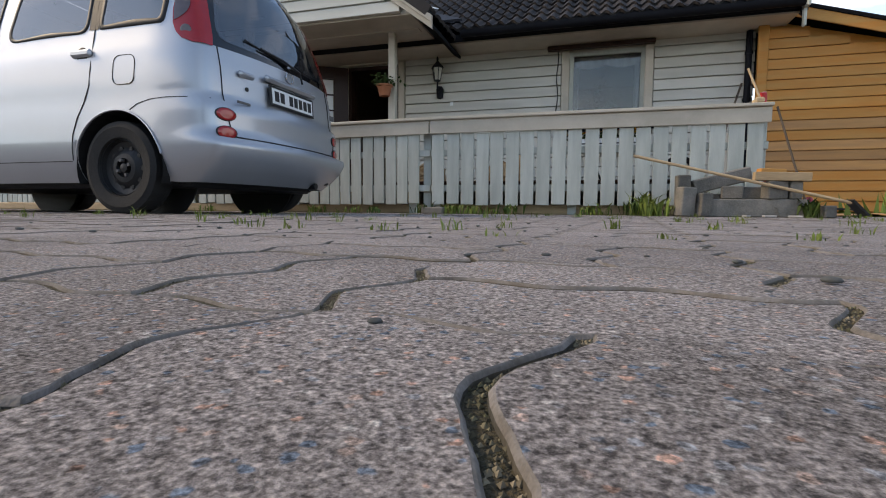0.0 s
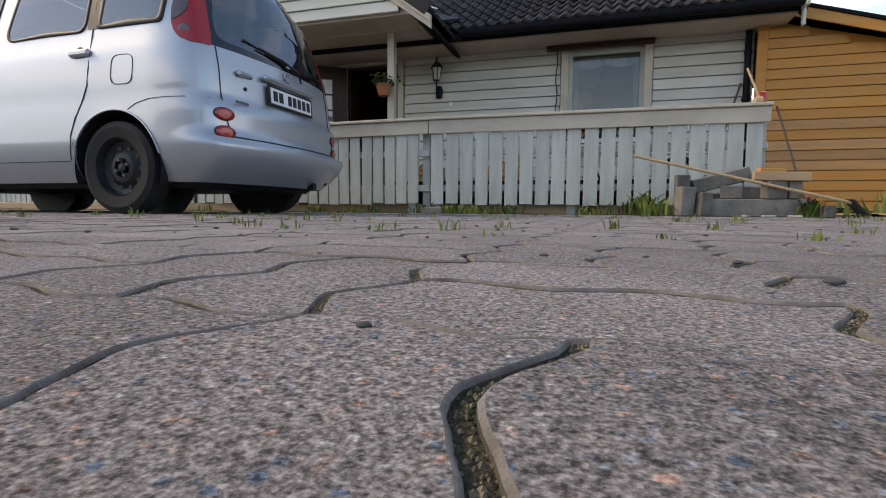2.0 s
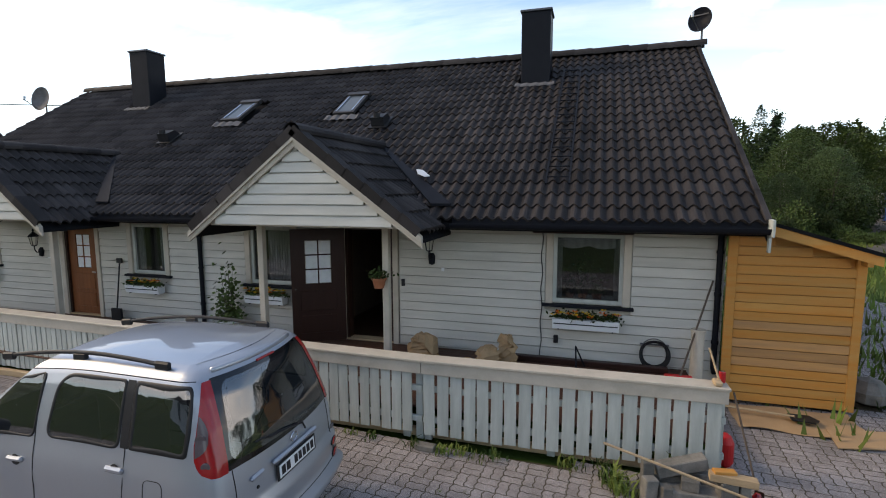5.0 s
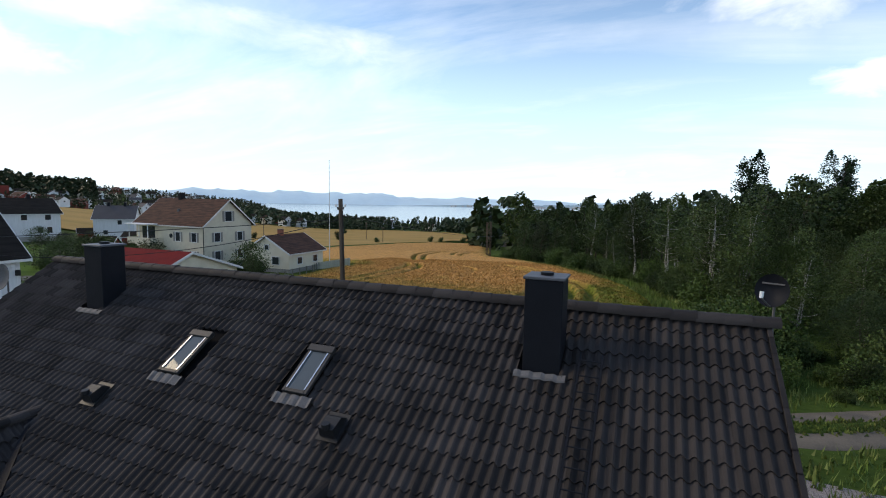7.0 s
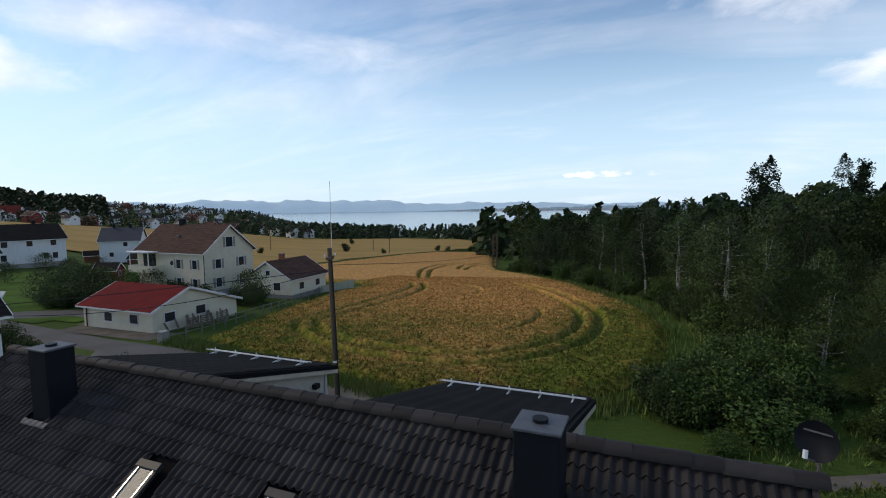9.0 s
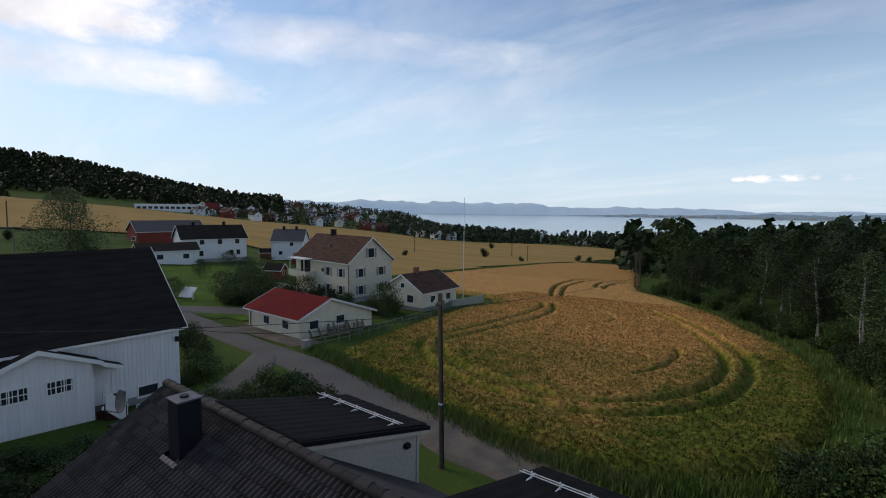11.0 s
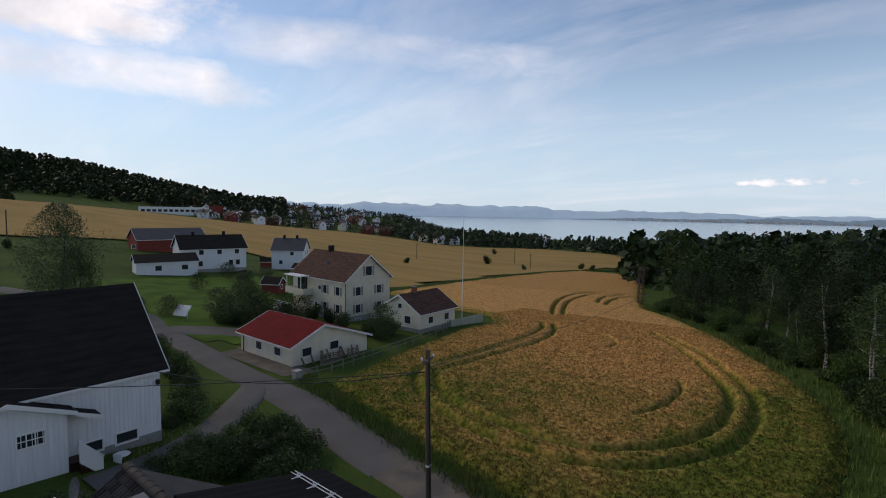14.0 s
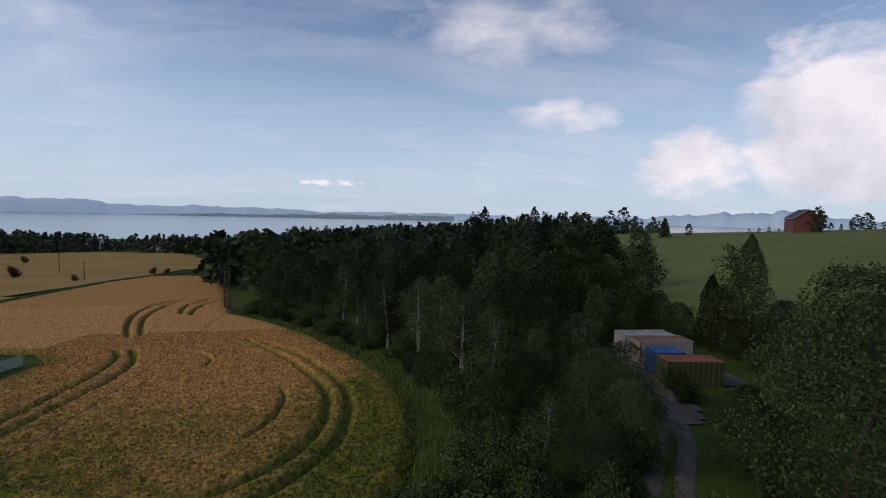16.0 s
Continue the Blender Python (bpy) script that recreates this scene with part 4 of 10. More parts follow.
valance = Geo().grid([[(-0.3 + 0.0225 * i, HY0 + 0.07 + 0.012 * math.sin(i * 1.2), 2.26 - d * (0.12 + 0.05 * abs(math.sin(i * 0.157)))) for i in range(41)] for d in (0, 0.5, 1.0)])
part("valance", valance, CURTAIN, win, "pale gathered valance", at=(0.15, HY0, 1.26), smooth=True, fix=False)
w = window(-5.86, -4.96, 1.28, 2.32, 0.28, [(-5.55, -5.01)], "white-framed window with a lowered pale blind beside the porch")
w.name = "window_2"
w = window(-8.66, -7.84, 1.34, 2.32, 0, [(-8.6, -8.45), (-8.05, -7.9)], "white-framed window of the neighbouring dwelling")
w.name = "window_3"
w = window(-13.25, -12.53, 1.38, 2.30, 0, [(-13.2, -13.0)], "small white-framed window near the end of the row")
w.name = "window_4"


def door_frame(x0, x1, z1, name):
    y = HY0
    d = thing(name, "beige-trimmed doorway of the row house", "doorway", ((x0 + x1) / 2, y, DECK_Z), kind="structure")
    o = ((x0 + x1) / 2, y, DECK_Z)
    for a, b in ((x0 - 0.10, x0), (x1, x1 + 0.10)):
        part("door_trim", Geo().box(a, y - 0.055, DECK_Z, b, y + 0.02, z1 + 0.02, 0.006), TRIM, d, at=o)
    part("door_trim", Geo().box(x0 - 0.11, y - 0.06, z1 + 0.021, x1 + 0.11, y + 0.02, z1 + 0.13, 0.006), TRIM, d, at=o)
    for a, b in ((x0, x0 + 0.05), (x1 - 0.05, x1)):
        part("jamb", Geo().box(a, y - 0.01, DECK_Z + 0.03, b, y + 0.16, z1 - 0.05), BROWN, d, at=o)
    part("jamb", Geo().box(x0, y - 0.01, z1 - 0.05, x1, y + 0.16, z1), BROWN, d, at=o)
    part("threshold", Geo().box(x0, y - 0.04, DECK_Z, x1, y + 0.18, DECK_Z + 0.028, 0.005), RAWWOOD, d, at=o)
    return d


def door_leaf(parent, w, h, material, handle_side):
    """Leaf from the hinge at the origin along +x, with a six-pane light."""
    lx0, lx1, lz0, lz1 = 0.26 * w, 0.74 * w, 0.52 * h, 0.90 * h
    g = Geo().box(0, -0.02, 0, lx0, 0.02, h).box(lx1, -0.02, 0, w, 0.02, h).box(lx0, -0.02, 0, lx1, 0.02, lz0).box(lx0, -0.02, lz1, lx1, 0.02, h)
    leaf = part("door_leaf", g, material, parent)
    for z0, z1 in ((0.08 * h, 0.24 * h), (0.28 * h, 0.46 * h)):
        part("door_panel", Geo().box(0.16 * w, -0.03, z0, 0.84 * w, 0.03, z1, 0.008), material, leaf)
    cw, ch = (lx1 - lx0) / 2, (lz1 - lz0) / 3
    for i in range(2):
        for j in range(3):
            part("pane", Geo().box(lx0 + i * cw + 0.012, -0.006, lz0 + j * ch + 0.012, lx0 + (i + 1) * cw - 0.012, 0.006, lz0 + (j + 1) * ch - 0.012), CURTAIN, leaf, "frosted pale pane")
    g = Geo().box((lx0 + lx1) / 2 - 0.012, -0.016, lz0, (lx0 + lx1) / 2 + 0.012, 0.016, lz1)
    for j in (1, 2):
        g.box(lx0, -0.015, lz0 + j * ch - 0.012, lx1, 0.015, lz0 + j * ch + 0.012)
    part("glazing_bars", g, material, leaf)
    hx = w * (0.93 if handle_side > 0 else 0.07)
    g = Geo().cyl((hx, -0.05, 0.48 * h), (hx, 0.05, 0.48 * h), 0.012).cyl((hx, -0.05, 0.48 * h), (hx - handle_side * 0.1, -0.05, 0.48 * h), 0.009)
    part("door_handle", g, CHROME, leaf, "small bright handle")
    return leaf


door_frame(-3.92, -3.02, 2.36, "door_frame_1")
d = thing("entrance_door", "dark brown entrance door with six panes, standing wide open", "door", (-3.90, HY0 - 0.07, DECK_Z + 0.02), rz=-147)
door_leaf(d, 0.90, 1.96, BROWN, 1)
door_frame(-10.50, -9.62, 2.32, "door_frame_2")
d = thing("entrance_door", "closed reddish-brown entrance door with six panes", "door", (-10.46, HY0 + 0.05, DECK_Z + 0.035))
door_leaf(d, 0.80, 1.87, TEAK, 1)


def porch(xc, half, name_label, y0=5.60):
    """Gabled porch roof on two posts in front of the wall."""
    zt, ze = 3.80, 2.44
    o = (xc, 6.2, DECK_Z)
    p = thing("porch", name_label, "porch", o, group="entrance porches")
    yb = EAVE_Y + (zt - EAVE_Z) / SLOPE
    k = (zt - ze) / half
    for s in (-1, 1):
        # roof board
        g = Geo().add([(xc, y0 - 0.06, zt - 0.10), (xc + s * half, y0 - 0.06, ze - 0.10), (xc + s * half, 7.0, ze - 0.10), (xc, yb + 0.2, zt - 0.10),
                       (xc, y0 - 0.06, zt - 0.15), (xc + s * half, y0 - 0.06, ze - 0.15), (xc + s * half, 7.0, ze - 0.15), (xc, yb + 0.2, zt - 0.15)],
                      [(0, 1, 2, 3), (4, 7, 6, 5), (0, 4, 5, 1), (1, 5, 6, 2), (2, 6, 7, 3), (3, 7, 4, 0)])
        part("roof_deck", g, FELT, p, at=o)
        for dz, wdt, yy in ((0.0, 0.16, y0 - 0.08), (0.06, 0.09, y0 - 0.115)):
            g = Geo().extr([(xc, yy, zt - 0.02 - dz * 0.2), (xc + s * (half + 0.03), yy, ze - 0.02 - dz * 0.2 - k * 0.03), (xc + s * (half + 0.03), yy, ze - 0.02 - wdt - k * 0.03), (xc, yy, zt - 0.02 - wdt * 1.2)], (0, 0.033, 0))
            part("barge_board", g, TRIM, p, "pale beige barge board", at=o)
        part("post", Geo().box(xc + s * 1.07 - 0.05, 6.12, DECK_Z, xc + s * 1.07 + 0.05, 6.22, 2.46, 0.006), TRIM, p, "square beige post", at=o)
        # side verge tiles along the gable edge
        n = 7
        for i in range(n):
            a, b = i / n, (i + 1) / n
            m0, m1 = Vector((xc + s * half * a, y0 - 0.12, zt + 0.03 - (zt - ze) * a)), Vector((xc + s * half * b, y0 - 0.12, zt + 0.03 - (zt - ze) * b))
            dv = (m1 - m0)
            nv = Vector((s * (zt - ze), 0, half)).normalized()
            g = Geo().extr([m0, m0 + dv * 1.04, m0 + dv * 1.04 + nv * 0.035, m0 + nv * 0.055], (0, 0.22, 0))
            g.extr([m0 - nv * 0.09, m0 + dv * 1.04 - nv * 0.09, m0 + dv * 1.04, m0], (0, 0.03, 0))
            part("verge_tile", g, TILE, p, at=o)
    part("beam", Geo().box(xc - half + 0.35, 6.10, 2.46, xc + half - 0.35, 6.24, 2.60, 0.006), TRIM, p, at=o)
    part("porch_ceiling", Geo().box(xc - half + 0.28, y0 + 0.02, 2.475, xc + half - 0.28, HY0 - 0.005, 2.50), TRIM, p, "boarded beige ceiling", at=o)
    clad(p, xc - half, xc + half, 2.50, zt - 0.12, y0, [], o, top=lambda z: (xc - (zt - 0.10 - z) / k, xc + (zt - 0.10 - z) / k))
    g = Geo().extr([(xc - half + 0.2, y0 + 0.021, 2.50), (xc + half - 0.2, y0 + 0.021, 2.50), (xc, y0 + 0.021, zt - 0.14)], (0, 0.03, 0))
    part("gable_backing", g, WHITE, p, at=o)
    # ridge and valley metal
    for s in (-1, 1):
        a, b = Vector((xc, yb + 0.05, zt + 0.02)), Vector((xc + s * (half - 0.08), EAVE_Y + 0.16, EAVE_Z + 0.15))
        d = Vector((0.16 * s, 0, 0))
        g = Geo().extr([a - d * 0.2, b - d, b + d, a + d * 0.2], (0, 0, 0.035))
        part("valley", g, BLACKM, p, "black valley metal", at=o)
    return p, k, zt, ze, yb


porches = [(-3.76, 1.82), (-10.40, 1.70)]
made = [porch(*porches[0], "white gabled entrance porch with beige barge boards"), porch(*porches[1], "white gabled porch of the neighbouring dwelling")]


def patch(loc):
    zt, yb = made[0][2], made[0][4]
    d = Vector((1.82, EAVE_Y - yb, EAVE_Z - zt)).normalized()
    w = Vector((0.06, 0.05, 0.0))
    g = Geo().extr([-d * 0.15 - w * 0.6, d * 0.02 - w * 1.2, d * 0.14 - w * 0.3, d * 0.12 + w, -d * 0.12 + w * 0.7], (0, 0, 0.015))
    return part("flashing_patch", g, PLATEW, made[0][0], "torn white flashing patch", at=(porches[0][0] - loc[0], 6.2 - loc[1], DECK_Z - loc[2]))


patch((-2.55, 7.42, 3.26))

# chimneys
for x, nm in ((-1.10, "grey sheet-metal chimney with a flat cap"), (-12.0, "grey sheet-metal chimney of the neighbouring dwelling")):
    c = thing("chimney", nm, "chimney", (x, 11.05, roof_z(10.9)), group="roof chimneys")
    o = (x, 11.05, roof_z(10.9))
    part("shaft", Geo().box(x - 0.31, 10.8, 5.1, x + 0.31, 11.4, 6.78, 0.012), BLACKM, c, at=o)
    part("cap", Geo().box(x - 0.34, 10.77, 6.782, x + 0.34, 11.43, 6.83, 0.01), CAPM, c, "dull zinc cap", at=o)
    part("flue", Geo().cyl((x, 11.1, 6.83), (x, 11.1, 6.88), 0.11, n=16), BLACKM, c, at=o)
    g = Geo()
    n = 13
    rows = [[(x - 0.42 + 0.84 * i / n, 10.70 - 0.03 * j, roof_z(10.70 - 0.03 * j) + 0.05 + 0.012 * math.sin(i * 2.1)) for i in range(n + 1)] for j in range(4)]
    rows.append([(p[0], p[1] - 0.01, p[2] - 0.03) for p in rows[-1]])
    g.grid(rows)
    part("apron_flashing", g, LEAD, c, "dented lead flashing", at=o, fix=False)

SKY_AL = mat("dark_aluminium_cladding", (0.045, 0.043, 0.042), 0.5, 0.3, var=0.1, scale=5)
SKYGLASS = mat("skylight_glass", (0.10, 0.115, 0.125), 0.03, 0.0, var=0.03, scale=2, bump=0, coat=0.0, spec=0.12)
rm = math.atan(SLOPE)
for x, yb0 in ((-5.15, 9.66), (-8.10, 9.60)):
    m = Matrix.Translation((x, yb0, roof_z(yb0) + 0.06)) @ Matrix.Rotation(rm, 4, "X")
    s = new("skylight")
    s.matrix_basis = m
    tagged(s, "narrow roof window with a dark frame and lead apron", "skylight", "roof windows")
    w2, hh = 0.26, 0.92
    for nm, b in (("frame", (-w2, 0, 0, -w2 + 0.06, hh, 0.07)), ("frame", (w2 - 0.06, 0, 0, w2, hh, 0.07)), ("frame", (-w2 + 0.06, 0, 0, w2 - 0.06, 0.07, 0.07)), ("hood", (-w2 - 0.02, hh, 0, w2 + 0.02, hh + 0.15, 0.10))):
        part(nm, Geo().box(*b, 0.008), SKY_AL, s)
    for a in (-w2 + 0.06, w2 - 0.085):
        part("glazing_strip", Geo().box(a, 0.07, 0.0, a + 0.025, hh, 0.078), CHROME, s, "bright metal strip")
    part("glass", Geo().box(-w2 + 0.085, 0.07, 0.02, w2 - 0.085, hh, 0.055), SKYGLASS, s)
    rows = [[(-0.4 + 0.8 * i / 12, -0.02 - 0.05 * j, 0.02 + 0.02 * math.sin(i * 2.2) - 0.004 * j) for i in range(13)] for j in range(5)]
    part("apron", Geo().grid(rows), LEAD, s, "dented lead apron", fix=False)

for x, y in ((-4.1, 9.3), (-9.3, 9.0)):
    v = new("roof_vent")
    v.matrix_basis = Matrix.Translation((x, y, roof_z(y) + 0.04)) @ Matrix.Rotation(rm, 4, "X")
    tagged(v, "small black plastic roof vent", "vent", "roof vents")
    part("hood", Geo().extr([(-0.14, -0.2, 0.02), (-0.14, 0.2, 0.02), (-0.14, 0.1, 0.16), (-0.14, -0.16, 0.2)], (0.28, 0, 0)), BLACKP, v)
    part("flange", Geo().box(-0.2, -0.26, 0.0, 0.2, 0.26, 0.02), BLACKP, v)
    part("grille", Geo().cyl((0, -0.14, 0.18), (0, -0.1, 0.26), 0.07, n=12), BLACKP, v)

# roof ladder
lad = new("roof_ladder")
lad.matrix_basis = Matrix.Translation((-0.32, 7.05, roof_z(7.15) + 0.10)) @ Matrix.Rotation(rm, 4, "X")
tagged(lad, "black steel roof ladder lying on the tiles", "ladder")
L = 4.7
for x in (-0.17, 0.17):
    part("rail", Geo().box(x - 0.012, 0, 0, x + 0.012, L, 0.03), BLACKM, lad)
for i in range(15):
    part("rung", Geo().cyl((-0.17, 0.2 + i * 0.31, 0.015), (0.17, 0.2 + i * 0.31, 0.015), 0.011, n=6), BLACKM, lad)

# shed dormers on the back slope
for x0, x1, lab in ((-12.9, -8.75, "low black-roofed dormer with a white cheek wall"), (-4.80, -0.95, "low dark-roofed back dormer with a snow guard")):
    o = ((x0 + x1) / 2, 15, 4.5)
    d = thing("dormer", lab, "dormer", o, group="back dormers")
    za, zb = 6.10, 4.86
    part("dormer_roof", Geo().extr([(x0, 12.35, za + 0.02), (x0, 17.3, zb), (x0, 17.3, zb - 0.12), (x0, 12.35, za - 0.10)], (x1 - x0, 0, 0)), FELT, d, at=o)
    nr = int((x1 - x0 - 0.1) / 0.1)
    rows = []
    for j in range(15):
        for e in (0, 1):
            yy = 12.40 + (j + e * 0.98) * 0.326
            rows.append([(x0 + 0.05 + i * 0.1, yy, za + 0.022 - (yy - 12.35) * 0.2505 + 0.008 + 0.016 * (1 - abs((i % 4) - 2) / 2) + 0.012 * e) for i in range(nr + 1)])
    part("roof_sheet", Geo().grid(rows), FELT, d, "dark profiled roof sheet", at=o, fix=False)
    for xx in (x0 + 0.25, x1 - 0.35):
        g = Geo().extr([(xx, 13.0, roof_z(13.0) - 0.1), (xx, 17.0, roof_z(17.0) - 0.2), (xx, 17.0, zb - 0.06), (xx, 13.0, za - 0.28)], (0.1, 0, 0))
        part("cheek_wall", g, WHITE, d, at=o)
    part("corner_board", Geo().box(x1 - 0.34, 16.9, 2.5, x1 - 0.22, 17.02, zb - 0.14, 0.006), FENCEW, d, at=o)
    part("verge_trim", Geo().extr([(x1, 12.5, za - 0.16), (x1, 17.3, zb - 0.12), (x1, 17.3, zb - 0.24), (x1, 12.5, za - 0.28)], (-0.03, 0, 0)), TRIM, d, at=o)
    part("front_wall", Geo().box(x0 + 0.35, 16.9, 2.5, x1 - 0.35, 17.0, zb - 0.13), WHITE, d, at=o)
    for yy in (15.95, 16.12):
        part("snow_rail", Geo().cyl((x0 + 0.1, yy, za - (yy - 12.35) * 0.2505 + 0.15), (x1 - 0.1, yy, za - (yy - 12.35) * 0.2505 + 0.15), 0.014, n=6), PLATEW, d, "thin white rail", at=o)
    for i in range(5):
        xx = x0 + 0.4 + (x1 - x0 - 0.8) * i / 4
        zz = za - (16.0 - 12.35) * 0.2505
        part("bracket", Geo().box(xx - 0.012, 15.75, zz + 0.06, xx + 0.012, 16.2, zz + 0.10).box(xx - 0.012, 16.0, zz, xx + 0.012, 16.04, zz + 0.22), PLATEW, d, at=o)
    if x0 < -10:
        part("flood_lamp", Geo().box(x1 - 0.26, 16.3, 4.4, x1 - 0.10, 16.5, 4.55, 0.01), BLACKP, d, "small black lamp", at=o)


# satellite dishes
def dish(loc, rz, rad, label, material):
    d = thing("satellite_dish", label, "satellite dish", loc, rz=rz)
    part("mast", Geo().cyl((0, 0, -0.5), (0, 0, 0.62), 0.022, n=8), LEAD, d, "grey steel mast")
    rows = []
    tilt = Matrix.Translation((0, -0.08, 0.75)) @ Matrix.Rotation(radians(80), 4, "X")
    for k in range(7):
        rr_ = rad * k / 6
        rows.append([tuple(tilt @ Vector((0.92 * rr_ * math.cos(a), rr_ * math.sin(a), 0.10 * (rr_ / rad) ** 2))) for a in np.linspace(0, 2 * math.pi, 25)[:-1]])
    back = [[tuple(Vector(p) + Vector((0, 0.012, -0.004))) for p in r_] for r_ in rows]
    part("reflector", Geo().grid(rows, True).grid(back, True).grid([rows[-1], back[-1]], True), material, d, smooth=True, fix=False)
    a0, a1 = tilt @ Vector((0, -rad * 0.95, 0.1)), tilt @ Vector((0, -rad * 0.55, 0.55))
    part("arm", Geo().cyl(a0, a1, 0.014, n=6), LEAD, d)
    part("receiver", Geo().cyl(a1, a1 + Vector((0, 0.02, 0.1)), 0.03, n=8), PLATEW, d, "white receiver head")
    part("badge", Geo().box(-0.16, -0.128, 0.86, 0.16, -0.124, 0.885), LEAD, d, "pale badge bar")
    return d


dish((2.40, 12.25, 5.92), -28, 0.27, "dark grey satellite dish on the gable ridge", BLACKM)
far_dish = dish((-15.96, 11.05, 4.98), 4, 0.36, "grey satellite dish on a bracket at the far gable", LEAD)
part("wall_bracket", Geo().cyl((0, 0, -0.2), (0.72, -0.05, -0.2), 0.02, n=8), LEAD, far_dish)

# ---- deck, fence and things before the house ----
deck = thing("deck", "brown stained board deck along the house front", "deck", (-6, 6, DECK_Z), kind="structure")
rr = rng(21)
n = 0
y = 4.98
while y < HY0 - 0.04:
    y1 = min(y + 0.12, HY0 - 0.03)
    cuts = [-13.0, -9.8, -7.3 + rr.uniform(-1, 1), -3.6 + rr.uniform(-1, 1), 1.58]
    for a, b in zip(cuts[:-1], cuts[1:]):
        part("plank", Geo().box(a + 0.003, y, DECK_Z - 0.028, b - 0.003, y1 - 0.006, DECK_Z + rr.uniform(-0.002, 0.002), 0.004), DECK, deck, at=(-6, 6, DECK_Z))
    y += 0.12
for x in np.arange(-12.9, 1.6, 1.8):
    part("joist", Geo().box(x, 5.0, 0.12, x + 0.05, 7.2, DECK_Z - 0.03), RAWWOOD, deck, at=(-6, 6, DECK_Z))
part("ground_beam", Geo().box(-13.0, 4.9, 0.0, 1.55, 4.98, 0.10, 0.01), RAWWOOD, deck, at=(-6, 6, DECK_Z))


def fence_run(x0, y0, x1, y1, slat, gap, label):
    """A stretch of slat fence: local x along the run, outer face towards -y."""
    L = math.hypot(x1 - x0, y1 - y0)
    rz = math.degrees(math.atan2(y1 - y0, x1 - x0))
    f = thing("fence", label, "fence", (x0, y0, 0), group="deck fence", rz=rz)
    q = rng(int(abs(x0) * 100))
    x = 0.02
    while x + slat < L:
        top = 0.86 + q.uniform(-0.012, 0.010)
        m = Matrix.Translation((x + slat / 2, 0, 0)) @ Matrix.Rotation(radians(q.uniform(-0.5, 0.5)), 4, "Y")
        part("slat", Geo().box(-slat / 2, -0.022, 0.10 + q.uniform(-0.012, 0.012), slat / 2, 0.0, top, 0.003, m), FENCEW, f)
        x += slat + gap + q.uniform(-0.004, 0.006)
    for z in (0.24, 0.62):
        part("rail", Geo().box(0, 0.004, z, L, 0.045, z + 0.07, 0.004), FENCEW, f)
    for i in range(int(L // 1.5) + 2):
        xx = min(L - 0.05, max(0.05, i * 1.5))
        part("post", Geo().box(xx - 0.045, 0.048, 0.0, xx + 0.045, 0.135, 0.965, 0.004), FENCEW, f)
    part("top_board", Geo().box(0, -0.05, 0.855, L, -0.024, 0.995, 0.004), TRIM, f, "broad beige board under the rail")
    part("cap", Geo().box(-0.01, -0.075, 0.998, L + 0.01, 0.15, 1.03, 0.006), TRIM, f, "pale flat hand rail")
    return f


fence_run(-1.67, 4.80, 1.56, 4.86, 0.134, 0.024, "weathered white slat fence with a broad beige rail")
fence_run(-4.9, 4.92, -1.68, 4.80, 0.122, 0.018, "weathered white slat fence with close-set boards")
fence_run(-13.0, 5.2, -4.91, 4.92, 0.098, 0.016, "white slat fence before the neighbouring dwelling")

# shed
S0 = (2.8, 8.6, 0.05)
shed = thing("lean_to_shed", "new pine lean-to shed against the house gable", "shed", S0)
SH = [(2.02, 2.62), (3.56, 2.16)]


def shed_top(x):
    return SH[0][1] + (SH[1][1] - SH[0][1]) * (x - SH[0][0]) / (SH[1][0] - SH[0][0])


z = 0.06
rr = rng(31)
while z < 2.62:
    zt = z + 0.128
    lim = min(3.50, SH[0][0] + (SH[0][1] - 0.1 - zt) / (SH[0][1] - SH[1][1]) * 1.54)
    if lim > 2.15:
        gg = Geo().extr([(2.0, 7.075, z), (2.0, 7.012, z), (2.0, 7.010, z + 0.008), (2.0, 7.014, zt - 0.012), (2.0, 7.045, zt - 0.012), (2.0, 7.045, zt), (2.0, 7.075, zt)], (lim - 2.0, 0, 0))
        part("board", gg, PINE2 if 0.55 < z < 1.15 and rr.random() < 0.6 else PINE, shed, at=S0, fix=False)
    z = zt
part("corner_post", Geo().box(3.47, 7.0, 0.05, 3.58, 7.10, 2.17, 0.006), PINE, shed, at=S0)
part("side_post", Geo().box(1.98, 6.99, 0.05, 2.10, 7.03, 2.5, 0.006), PINE, shed, at=S0)
part("side_wall", Geo().box(3.50, 7.10, 0.05, 3.56, 10.4, 2.1), PINE, shed, at=S0)
part("back_panel", Geo().extr([(2.0, 7.08, 0.05), (3.5, 7.08, 0.05), (3.5, 7.08, shed_top(3.5) - 0.06), (2.0, 7.08, 2.5)], (0, 0.03, 0)), PINE, shed, at=S0)
part("roof", Geo().extr([(1.98, 6.80, 2.66), (3.68, 6.80, 2.150), (3.68, 6.80, 2.195), (1.98, 6.80, 2.70)], (0, 3.8, 0)), FELT, shed, "black felt roof", at=S0)
part("barge_board", Geo().extr([(2.0, 6.82, 2.52), (3.66, 6.82, 2.03), (3.66, 6.82, 2.15), (2.0, 6.82, 2.65)], (0, 0.025, 0)), PINE, shed, at=S0)
part("rafter_end", Geo().box(3.50, 6.84, 2.02, 3.57, 7.1, 2.12, 0.005), PINE, shed, at=S0)

# lamps
LAMPGL = glass("lamp_glass", (0.85, 0.82, 0.7), 0.1, alpha=0.4)


